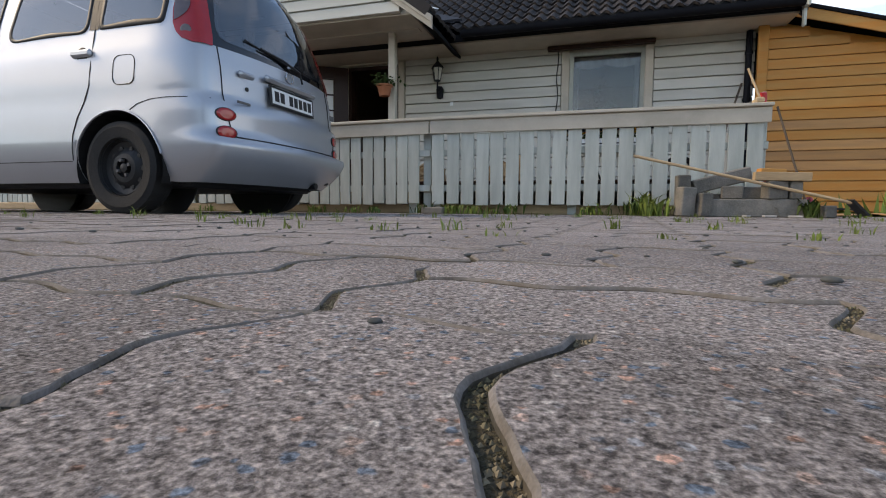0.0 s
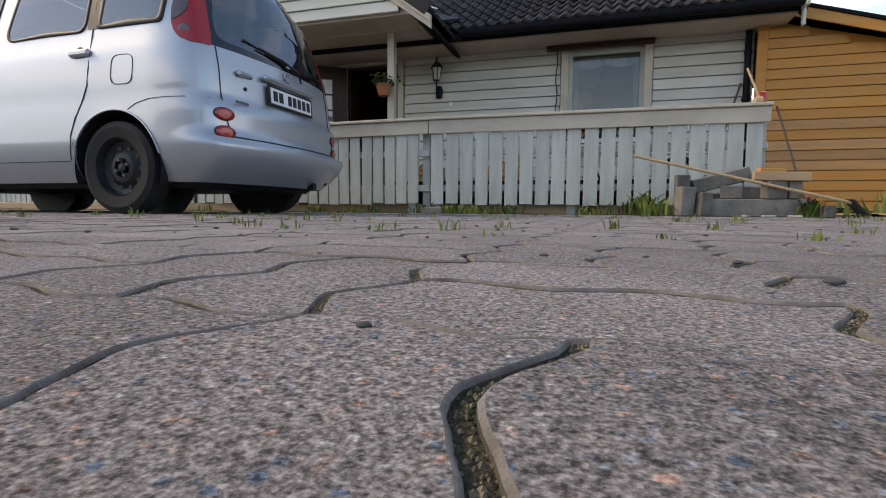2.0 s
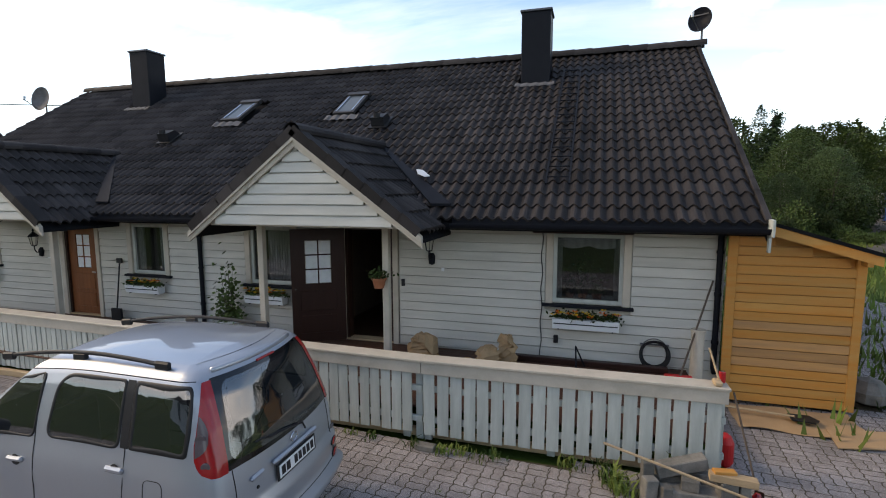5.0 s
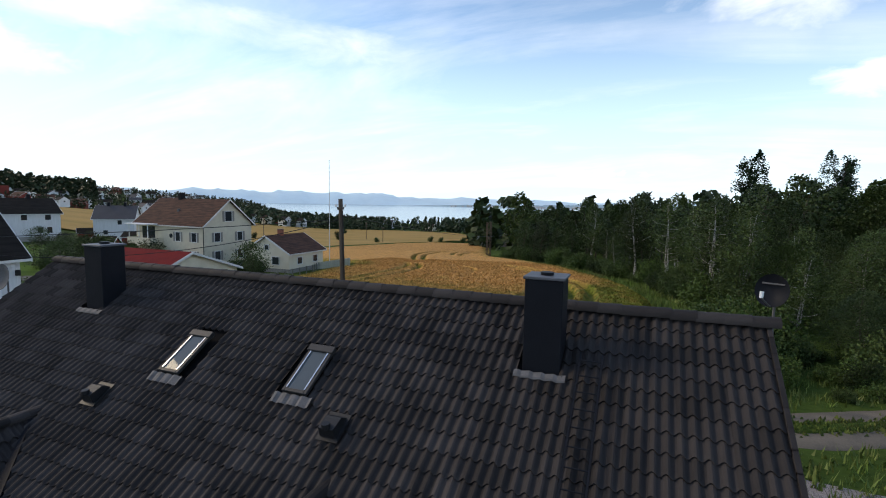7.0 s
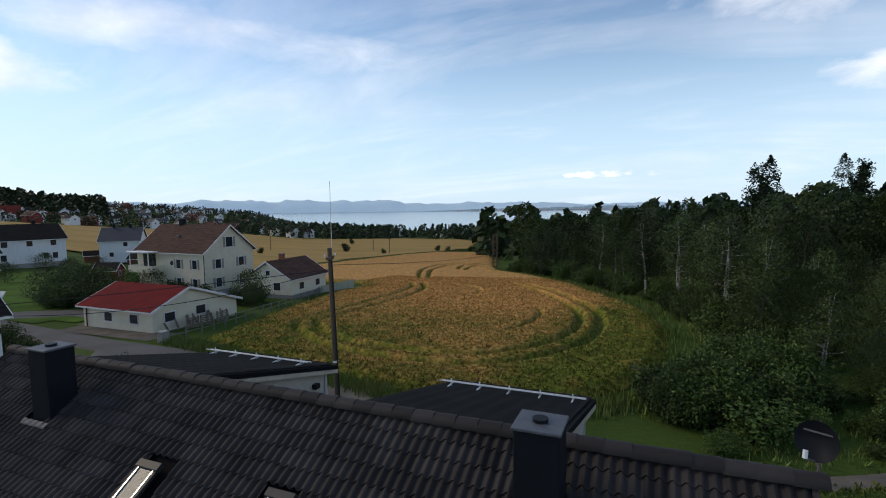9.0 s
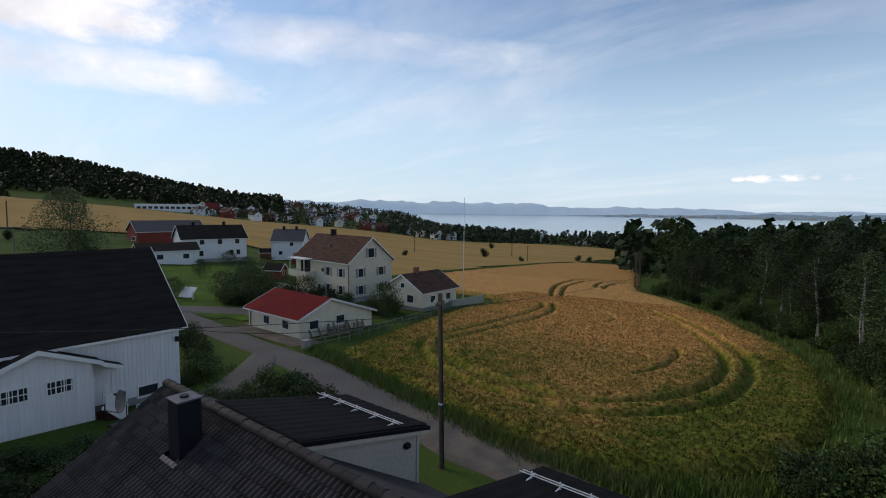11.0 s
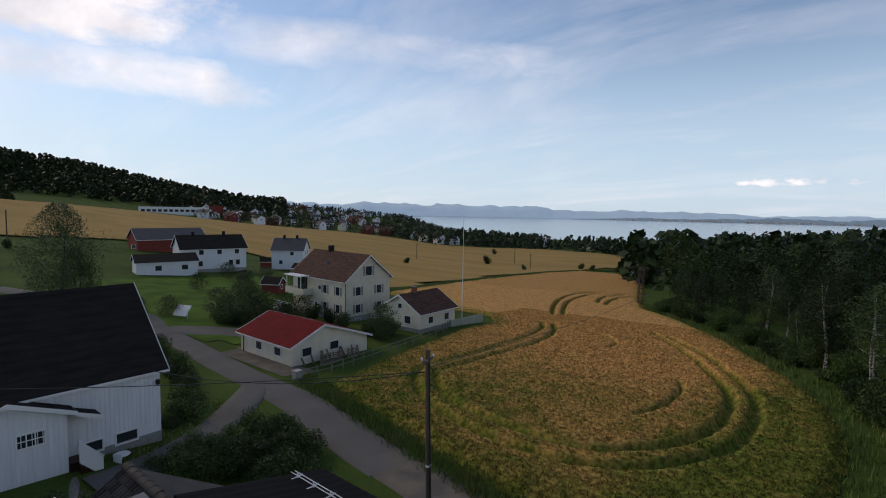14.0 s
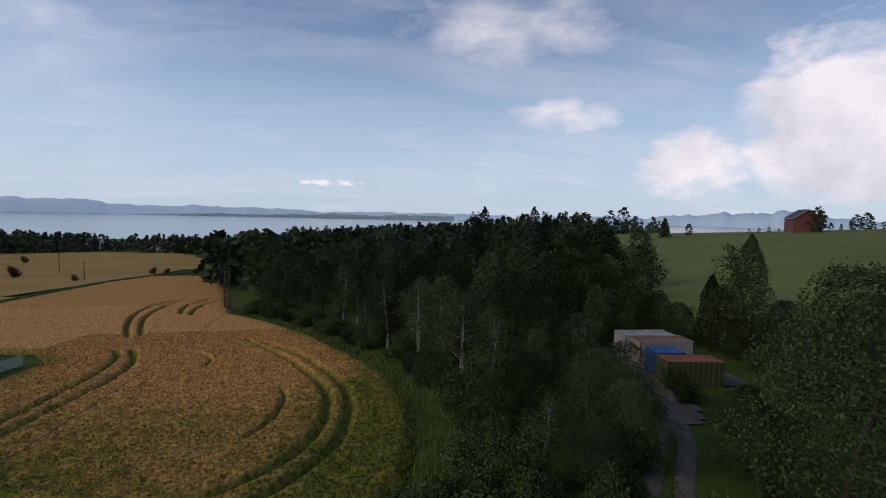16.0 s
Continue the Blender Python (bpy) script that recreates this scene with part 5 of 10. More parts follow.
def lantern(x, z, label):
    o = (x, HY0 - 0.03, z)
    l = thing("wall_lantern", label, "wall lamp", o, group="wall lanterns")
    part("bracket", Geo().lathe([(0.0, -0.20), (0.05, -0.18), (0.06, -0.05), (0.03, 0.0)], 12, Matrix.Translation((0, -0.02, -0.02))).tube([(0, -0.03, -0.1), (0, -0.12, -0.12), (0, -0.16, -0.05), (0, -0.16, 0.02)], 0.013, 8), BLACKM, l)
    part("cage", Geo().lathe([(0.035, 0.02), (0.05, 0.03), (0.052, 0.04)], 6, Matrix.Translation((0, -0.16, 0))), BLACKM, l)
    part("glass", Geo().lathe([(0.048, 0.042), (0.078, 0.22)], 6, Matrix.Translation((0, -0.16, 0))), LAMPGL, l)
    part("roof", Geo().lathe([(0.10, 0.222), (0.085, 0.25), (0.03, 0.31), (0.012, 0.33), (0.02, 0.36), (0.002, 0.40)], 6, Matrix.Translation((0, -0.16, 0))), BLACKM, l, "pointed black lantern roof")
    for k in range(6):
        a = k * math.pi / 3
        part("rib", Geo().cyl((0.05 * math.cos(a), -0.16 + 0.05 * math.sin(a), 0.04), (0.08 * math.cos(a), -0.16 + 0.08 * math.sin(a), 0.225), 0.006, n=5), BLACKM, l)


lantern(-2.32, 1.98, "black iron lantern on the white wall")
lantern(-11.14, 1.80, "black lantern beside the reddish door")
solo("wall_cable", Geo().tube([(-0.53 + 0.012 * math.sin(i * 1.3), HY0 - 0.058, 2.36 - 0.108 * i) for i in range(20)], 0.008, 5), BLACKP, "thin black cable running down the siding", "cable")
solo("wall_socket", Geo().box(-0.33, HY0 - 0.09, 0.62, -0.26, HY0 - 0.03, 0.74, 0.008), BLACKP, "small grey outdoor socket on the siding", "socket")
solo("doorbell", Geo().box(-2.86, HY0 - 0.06, 1.38, -2.80, HY0 - 0.03, 1.50, 0.006), BLACKP, "small dark doorbell box by the door", "doorbell")
solo("number_sign", Geo().box(-2.16, HY0 - 0.036, 1.60, -2.11, HY0 - 0.03, 1.73).box(-11.0, HY0 - 0.036, 1.55, -10.80, HY0 - 0.03, 1.65), PLATEW, "plain pale sign bar on the siding", "sign")


def petals(g, p, s, q):
    for k in range(5):
        a = k * 1.256 + q.random()
        g.add([p, (p[0] + s * math.cos(a), p[1] + s * math.sin(a), p[2] + s * 0.4), (p[0] + s * math.cos(a + 0.8), p[1] + s * math.sin(a + 0.8), p[2] + s * 0.4)], [(0, 1, 2)])


def leaves(g, c, spread, n, size, q, up=0.0):
    for _ in range(n):
        p = Vector(c) + Vector((q.gauss(0, spread[0]), q.gauss(0, spread[1]), abs(q.gauss(0, spread[2])) + up))
        d = Vector((q.gauss(0, 1), q.gauss(0, 1), q.gauss(0, 0.7))).normalized() * size * q.uniform(0.6, 1.3)
        e = d.orthogonal().normalized() * size * 0.35
        g.add([p, p + d * 0.5 + e, p + d, p + d * 0.5 - e], [(0, 1, 2, 3)])


def flower_box(x0, x1, z, yy, label, seed):
    q = rng(seed)
    o = ((x0 + x1) / 2, yy, z)
    b = thing("flower_box", label, "flower box", o, group="window boxes")
    part("box", Geo().extr([(x0, yy - 0.085, z), (x0, yy + 0.06, z), (x0, yy + 0.08, z + 0.15), (x0, yy - 0.115, z + 0.15)], (x1 - x0, 0, 0)), PLATEW, b, "white plastic box", at=o)
    part("bracket", Geo().box(x0 + 0.08, yy - 0.09, z - 0.015, x0 + 0.1, HY0 - 0.03, z - 0.002).box(x1 - 0.1, yy - 0.09, z - 0.015, x1 - 0.08, HY0 - 0.03, z - 0.002), BLACKM, b, at=o)
    part("stripe", Geo().box(x0 + 0.02, yy - 0.108, z + 0.075, x1 - 0.02, yy - 0.10, z + 0.09), BLACKM, b, at=o)
    g, fy, fo = Geo(), Geo(), Geo()
    for i in range(16):
        leaves(g, (x0 + (x1 - x0) * (i + 0.5) / 16, yy, z + 0.14), (0.04, 0.05, 0.05), 26, 0.06, q)
    for i in range(26):
        petals(fy if q.random() < 0.6 else fo, (q.uniform(x0, x1), yy - 0.06 + q.gauss(0, 0.04), z + 0.19 + abs(q.gauss(0, 0.05))), 0.050, q)
    part("leaves", g, LEAF_A, b, at=o, fix=False, kind="stuff")
    part("yellow_blossoms", fy, YELLOWF, b, at=o, fix=False, kind="stuff")
    part("orange_blossoms", fo, ORANGEF, b, at=o, fix=False, kind="stuff")


flower_box(-0.34, 0.62, 0.90, HY0 - 0.16, "white window box with yellow and orange pansies", 1)
flower_box(-5.86, -5.06, 0.94, HY0 - 0.16, "white window box with a few orange flowers", 2)
flower_box(-8.66, -7.84, 0.98, HY0 - 0.16, "white window box full of yellow flowers", 3)
flower_box(-13.25, -12.55, 1.02, HY0 - 0.16, "small window box with red and orange flowers", 4)


def pot_plant(loc, r0, r1, h, mater, label, seed, n, spread, size, stem=0.0):
    q = rng(seed)
    p = thing("potted_plant", label, "potted plant", loc)
    part("pot", Geo().lathe([(r0, 0), (r1, h * 0.82), (r1 * 1.12, h * 0.84), (r1 * 1.12, h), (r1 * 0.95, h), (r1 * 0.9, h * 0.8)], 20), mater, p, smooth=False)
    g = Geo()
    leaves(g, (0, 0, h), spread, n, size, q)
    part("leaves", g, LEAF_A, p, fix=False)
    if stem:
        s = Geo()
        for k in range(4):
            a = k * 1.57 + 0.4
            s.cyl((0.02 * math.cos(a), 0.02 * math.sin(a), h), (0.10 * math.cos(a), 0.10 * math.sin(a), h + stem), 0.008, 0.004, 5)
        part("stems", s, BARK, p)
    return p


pot_plant((-6.15, 6.9, DECK_Z), 0.13, 0.17, 0.26, PLATEW, "white pot with a tall leafy climber on the deck", 5, 420, (0.11, 0.11, 0.42), 0.085, 0.9)
hp = pot_plant((-2.74, 6.0, 1.58), 0.07, 0.10, 0.15, TERRA, "terracotta pot with trailing plant hung on the porch post", 6, 120, (0.07, 0.06, 0.06), 0.055)
part("hanger", Geo().tube([(0, 0.12, 0.12), (0, 0.20, 0.30), (0, 0.14, 0.14)], 0.006, 5), BLACKM, hp)


def sack(loc, w, d, h, seed, label):
    """A slumped paper sack with a rolled neck."""
    q = rng(seed)
    rows = []
    for k in range(9):
        t = k / 8
        s = (1 - 0.55 * t ** 3) * (0.9 + 0.15 * math.sin(3 * t))
        rows.append([(w * s * math.copysign(abs(math.cos(a)) ** 0.6, math.cos(a)) / 2 + 0.026 * q.gauss(0, 1), d * s * math.copysign(abs(math.sin(a)) ** 0.6, math.sin(a)) / 2 + 0.02 * q.gauss(0, 1), h * t + 0.012 * q.gauss(0, 1)) for a in np.linspace(0, 6.2832, 17)[:-1]])
    g = Geo().grid(rows, True)
    g.f.append(tuple(range(len(g.v) - 16, len(g.v))))
    ob = solo("paper_sack", g, CARDB, label, "paper sack", "paper sacks", loc=loc)
    ob.rotation_euler = (0, 0, q.uniform(-0.4, 0.4))
    return ob


sack((-2.32, 6.75, DECK_Z), 0.46, 0.34, 0.36, 3, "crumpled brown paper sack on the deck")
sack((-1.22, 6.45, DECK_Z), 0.36, 0.28, 0.34, 4, "upright brown paper sack on the deck")
sack((-0.98, 6.70, DECK_Z), 0.26, 0.22, 0.46, 9, "brown paper sack leaning on the wall")
solo("paper_crumple", Geo().lathe([(0.02, 0), (0.09, 0.03), (0.07, 0.09), (0.01, 0.11)], 7), CARDB, "crumpled bit of packing paper", "paper", loc=(-1.55, 6.55, DECK_Z))

# hose coil on its hanger
h = thing("garden_hose", "black garden hose coiled on a wall hanger", "garden hose", (1.13, HY0 - 0.1, 0.58))
for k in range(4):
    g = Geo()
    rr_ = 0.17 + 0.012 * k
    g.tube([(rr_ * math.cos(a), -0.02 * k + 0.01 * math.sin(a * 3), rr_ * 1.05 * math.sin(a)) for a in np.linspace(0, 6.2832, 29)], 0.011, 6)
    part("coil", g, BLACKP, h)
part("loose_end", Geo().tube([(-0.12, -0.03, -0.14), (-0.2, -0.05, -0.2), (-0.35, -0.2, -0.21), (-0.42, -0.5, -0.21)], 0.011, 6), BLACKP, h)
part("hanger", Geo().tube([(0.19 * math.cos(a), 0.04, 0.02 + 0.2 * math.sin(a)) for a in np.linspace(-0.5, 3.7, 16)], 0.008, 5).box(-0.2, 0.03, 0.12, 0.2, 0.06, 0.14), LEAD, h, "white wire hanger")
# leaning tools
b = thing("floor_broom", "red push broom leaning on the corner of the house", "broom", (1.42, 6.72, DECK_Z))
part("handle", Geo().cyl((0, 0, 0.06), (0.42, 0.38, 1.36), 0.013, n=8), POLEW, b)
part("head", Geo().box(-0.2, -0.05, 0.0, 0.16, 0.05, 0.08, 0.015), RED, b, "red plastic broom head")
solo("drain_pipe_piece", Geo().cyl((1.66, 6.95, DECK_Z), (1.66, 6.95, 1.02), 0.085, n=18).cyl((1.66, 6.95, 1.02), (1.66, 6.95, 1.05), 0.095, n=18), TRIM, "short beige pipe standing on the deck", "pipe")
for (a, bb, nm) in (((0.05, 6.3), (0.15, 6.9), "metal_bar"),):
    solo(nm, Geo().tube([(a[0], a[1], DECK_Z + 0.02), (0.02, 6.75, 0.72), (bb[0], bb[1], DECK_Z + 0.02)], 0.012, 6), BLACKM, "bent black metal bar lying on the deck", "bar")
solo("timber_beam", Geo().box(-0.9, 6.92, DECK_Z, 1.3, 7.02, DECK_Z + 0.09, 0.01), BROWN, "dark timber lying along the wall", "timber")
hm = thing("mallet", "worn wooden mallet head and handle on the fence rail", "mallet", (1.46, 4.88, 1.03))
part("head", Geo().box(-0.04, -0.07, 0.0, 0.04, 0.06, 0.055, 0.015), RAWWOOD, hm)
part("handle", Geo().cyl((0.02, 0.0, 0.04), (-0.07, 0.10, 0.35), 0.011, n=8), RAWWOOD, hm)
cn = thing("drink_can", "red and silver drink can standing on the fence rail", "can", (1.52, 4.96, 1.03))
part("body", Geo().lathe([(0.027, 0.0), (0.033, 0.008), (0.033, 0.105), (0.027, 0.118)], 16), RED, cn)
part("lid", Geo().lathe([(0.026, 0.118), (0.026, 0.121)], 16), CHROME, cn, "bright lid")
sp = thing("long_spade", "rusty long-handled spade leaning on the fence end", "spade", (1.74, 4.60, 0.0))
part("shaft", Geo().cyl((0.08, 0, 0.03), (-0.14, 0.22, 0.99), 0.010, n=8), POLEW, sp)
part("blade", Geo().extr([(0.03, -0.01, 0), (0.13, 0.0, 0), (0.12, 0, 0.10), (0.04, 0, 0.11)], (0, 0.008, 0)), BROWN, sp, "rusty blade")
solo("gas_bottle", Geo().lathe([(0.07, 0), (0.09, 0.04), (0.09, 0.26), (0.06, 0.33), (0.02, 0.36)], 18), RED, "red gas bottle behind the fence end", "gas bottle", loc=(1.66, 5.25, 0.0), smooth=False)
# shovel of the neighbouring dwelling
s = thing("snow_shovel", "black shovel leaning on the wall beside the window", "shovel", (-9.0, 7.05, DECK_Z))
part("shaft", Geo().cyl((0, 0, 0.2), (0.05, 0.1, 1.18), 0.014, n=8), BLACKP, s)
part("grip", Geo().box(-0.02, 0.08, 1.17, 0.12, 0.12, 1.27, 0.01), BLACKP, s)
part("blade", Geo().box(-0.14, -0.03, 0.0, 0.14, 0.02, 0.26, 0.02), BLACKP, s)
ch = thing("folding_lounger", "white folding garden chair lying on the deck", "chair", (-8.5, 6.3, DECK_Z))
for i in range(7):
    part("tube", Geo().cyl((-0.5 + i * 0.15, -0.25, 0.05 + 0.02 * (i % 2)), (-0.45 + i * 0.15, 0.25, 0.06), 0.012, n=6), PLATEW, ch)
part("side_tube", Geo().cyl((-0.55, -0.25, 0.05), (0.5, -0.25, 0.05), 0.014, n=6), PLATEW, ch)
part("side_tube", Geo().cyl((-0.5, 0.25, 0.06), (0.55, 0.25, 0.06), 0.014, n=6), PLATEW, ch)

# cardboard and shovel before the shed
g = Geo().grid([[(2.05 + 0.145 * i, 6.22 + 0.085 * j + 0.03 * math.sin(i * 0.8) * (j == 0), 0.012 + 0.012 * math.sin(i * 1.1 + j) + 0.012) for i in range(11)] for j in range(10)])
solo("cardboard_sheet", g, CARDB, "flattened cardboard lying on the paving by the shed", "cardboard", smooth=True)
g = Geo().extr([(3.0, 5.95, 0.015), (3.75, 6.1, 0.02), (3.7, 6.5, 0.04), (3.05, 6.4, 0.03)], (0, 0, 0.012))
solo("cardboard_flap", g, CARDB, "loose flap of cardboard on the paving", "cardboard")
s = thing("round_shovel", "rusty round-point shovel lying on the cardboard", "shovel", (2.65, 6.55, 0.05))
part("shaft", Geo().cyl((-0.75, 0.12, 0.05), (0.10, 0.0, 0.05), 0.016, n=8), RAWWOOD, s)
part("blade", Geo().extr([(0.05, -0.09, 0.03), (0.30, -0.11, 0.02), (0.38, 0.0, 0.01), (0.30, 0.11, 0.02), (0.05, 0.09, 0.03)], (0, 0, 0.02)), STEEL, s)

# the heap of kerb stones
PALE_CHIP = mat("pale_stone_chip", (0.42, 0.40, 0.37), 0.9, var=0.2, scale=20, bump=0.4, fine=120)
STN = mat("weathered_kerb_stone", (0.20, 0.182, 0.155), 0.9, var=0.25, scale=7, bump=0.6, fine=70, col2=(0.12, 0.115, 0.10), rnd=0.25)
for (x, y, z, lx, ly, lz, rz, rx, ry, lab) in (
        (1.34, 4.40, 0.075, 0.74, 0.19, 0.15, 3, 0, 0, "long grey kerb stone lying on the paving"), (1.10, 4.50, 0.315, 0.48, 0.14, 0.12, 10, 0, -15, "slanting grey kerb stone on the heap"),
        (1.02, 4.53, 0.10, 0.36, 0.14, 0.20, 6, 0, 0, "dark kerb stone under the heap"), (1.34, 4.53, 0.205, 0.30, 0.10, 0.11, -4, 0, 0, "dark kerb stone across the heap"),
        (0.80, 4.30, 0.125, 0.13, 0.11, 0.25, 24, 0, 4, "upright pale concrete block"), (0.94, 4.29, 0.10, 0.10, 0.12, 0.20, 18, 0, 3, "upright pale concrete block"),
        (0.79, 4.41, 0.18, 0.11, 0.09, 0.36, 12, 0, 0, "tall pale block behind the others"),
        (1.17, 4.38, 0.205, 0.16, 0.12, 0.11, -8, 0, 0, "grey concrete paver on the heap"), (1.48, 4.36, 0.225, 0.16, 0.12, 0.15, 14, 0, 0, "dark concrete block on the heap"),
        (1.625, 4.38, 0.225, 0.09, 0.12, 0.15, 4, 0, 0, "small dark concrete block on the heap"),
        (1.84, 4.34, 0.05, 0.11, 0.12, 0.10, 25, 0, 0, "small reddish block beside the heap"), (-1.58, 4.62, 0.035, 0.24, 0.11, 0.07, -4, 0, 0, "single pale paver lying by the fence")):
    ob = solo("kerb_stone", Geo().box(-lx / 2, -ly / 2, -lz / 2, lx / 2, ly / 2, lz / 2, 0.009), STN, lab, "stone block", "kerb stone heap")
    ob.matrix_basis = pose(x, y, z, rx, ry, rz)
ob = solo("board_offcut", Geo().box(-0.20, -0.05, -0.035, 0.20, 0.05, 0.035, 0.004), RAWWOOD, "pale sawn board offcut on the stones", "board")
ob.matrix_basis = pose(1.52, 4.34, 0.335, 0, 2, -3)
ob = solo("board_offcut", Geo().box(-0.10, -0.04, -0.015, 0.10, 0.04, 0.015, 0.004), PINE, "short yellow board offcut on the stones", "board")
ob.matrix_basis = pose(1.45, 4.36, 0.386, 0, 2, 12)
ob = solo("red_rag", Geo().lathe([(0.05, 0.0), (0.06, 0.05), (0.045, 0.13), (0.02, 0.17), (0.0, 0.175)], 9), TAILRED, "crumpled red plastic beside the stones", "plastic", loc=(1.76, 4.45, 0.0))
for x, y, a in ((1.42, 4.24, 10), (1.25, 4.22, 60), (1.60, 4.23, -20)):
    ob = solo("stone_chip", Geo().box(-0.05, -0.02, 0, 0.05, 0.02, 0.018, 0.005), PALE_CHIP, "pale broken stone chip on the paving", "stone chip", "stone chips")
    ob.matrix_basis = pose(x, y, 0.0, 0, 0, a)
rk = thing("garden_hoe", "long-handled hoe lying across the stone heap", "hoe", (1.17, 4.27, 0.33))
part("handle", Geo().cyl((-0.80, 0.05, 0.20), (0.81, -0.02, -0.21), 0.013, n=8), RAWWOOD, rk)
part("blade", Geo().extr([(0.79, -0.08, -0.19), (0.90, -0.08, -0.31), (0.90, 0.08, -0.31), (0.79, 0.08, -0.19)], (0.012, 0, 0.008)), STEEL, rk, "dark steel blade")

# house plants on the kitchen sill
for x, h_ in ((-0.12, 0.30), (0.08, 0.42), (0.30, 0.22)):
    pot_plant((x, 7.50, 1.24), 0.05, 0.07, 0.12, TERRA, "dark leafy house plant behind the kitchen window", int(x * 100) + 50, 90, (0.07, 0.05, h_ * 0.6), 0.07, h_)

# ---- the parked car ----
CAR_Z = [0.20, 0.27, 0.34, 0.41, 0.45, 0.48, 0.55, 0.62, 0.68, 0.715, 0.76, 0.84, 0.92, 0.98, 1.03, 1.085] + [1.085 + 0.0175 * i for i in range(1, 30)] + [1.61, 1.63, 1.645, 1.655, 1.66]
BELT = 15        # the row of the belt line


def car_half(z):
    return float(np.interp(z, [0.2, 0.27, 0.36, 0.45, 0.60, 0.72, 0.84, 0.98, 1.08, 1.2, 1.35, 1.5, 1.58, 1.63, 1.66], [0.77, 0.805, 0.835, 0.845, 0.845, 0.838, 0.84, 0.825, 0.80, 0.775, 0.74, 0.70, 0.665, 0.61, 0.52]))


def car_rear(z):
    return float(np.interp(z, [0.2, 0.28, 0.36, 0.41, 0.45, 0.48, 0.55, 0.68, 0.715, 0.9, 1.08, 1.3, 1.5, 1.60, 1.64, 1.66], [0.12, 0.02, -0.055, -0.07, -0.062, 0.006, 0.012, 0.016, 0.05, 0.065, 0.095, 0.165, 0.255, 0.32, 0.38, 0.46]))


def car_nose(z):
    return float(np.interp(z, [0.2, 0.3, 0.55, 0.70, 0.80, 0.88, 0.96, 1.03, 1.10, 1.3, 1.5, 1.6, 1.66], [3.70, 3.80, 3.84, 3.80, 3.66, 3.40, 3.08, 2.86, 2.72, 2.42, 2.12, 1.95, 1.80]))


def car_point(u, z, side):
    """A point of the flank: u from the tail (0) to the nose (1)."""
    if u < 0.12:
        x = car_rear(z) + (0.5 - car_rear(z)) * u / 0.12
    elif u < 0.55:
        x = 0.5 + 1.25 * (u - 0.12) / 0.43
    else:
        x = 1.75 + (car_nose(z) - 1.75) * (u - 0.55) / 0.45
    taper = 1 - 0.13 * (1 - math.sqrt(1 - (1 - min(u / 0.10, 1.0)) ** 2)) - 0.13 * smoothstep(0.86, 1.0, u)
    return Vector((x, side * car_half(z) * taper, z))


WHEELS = (0.66, 3.16)
AX_Z, ARCH = 0.29, 0.345


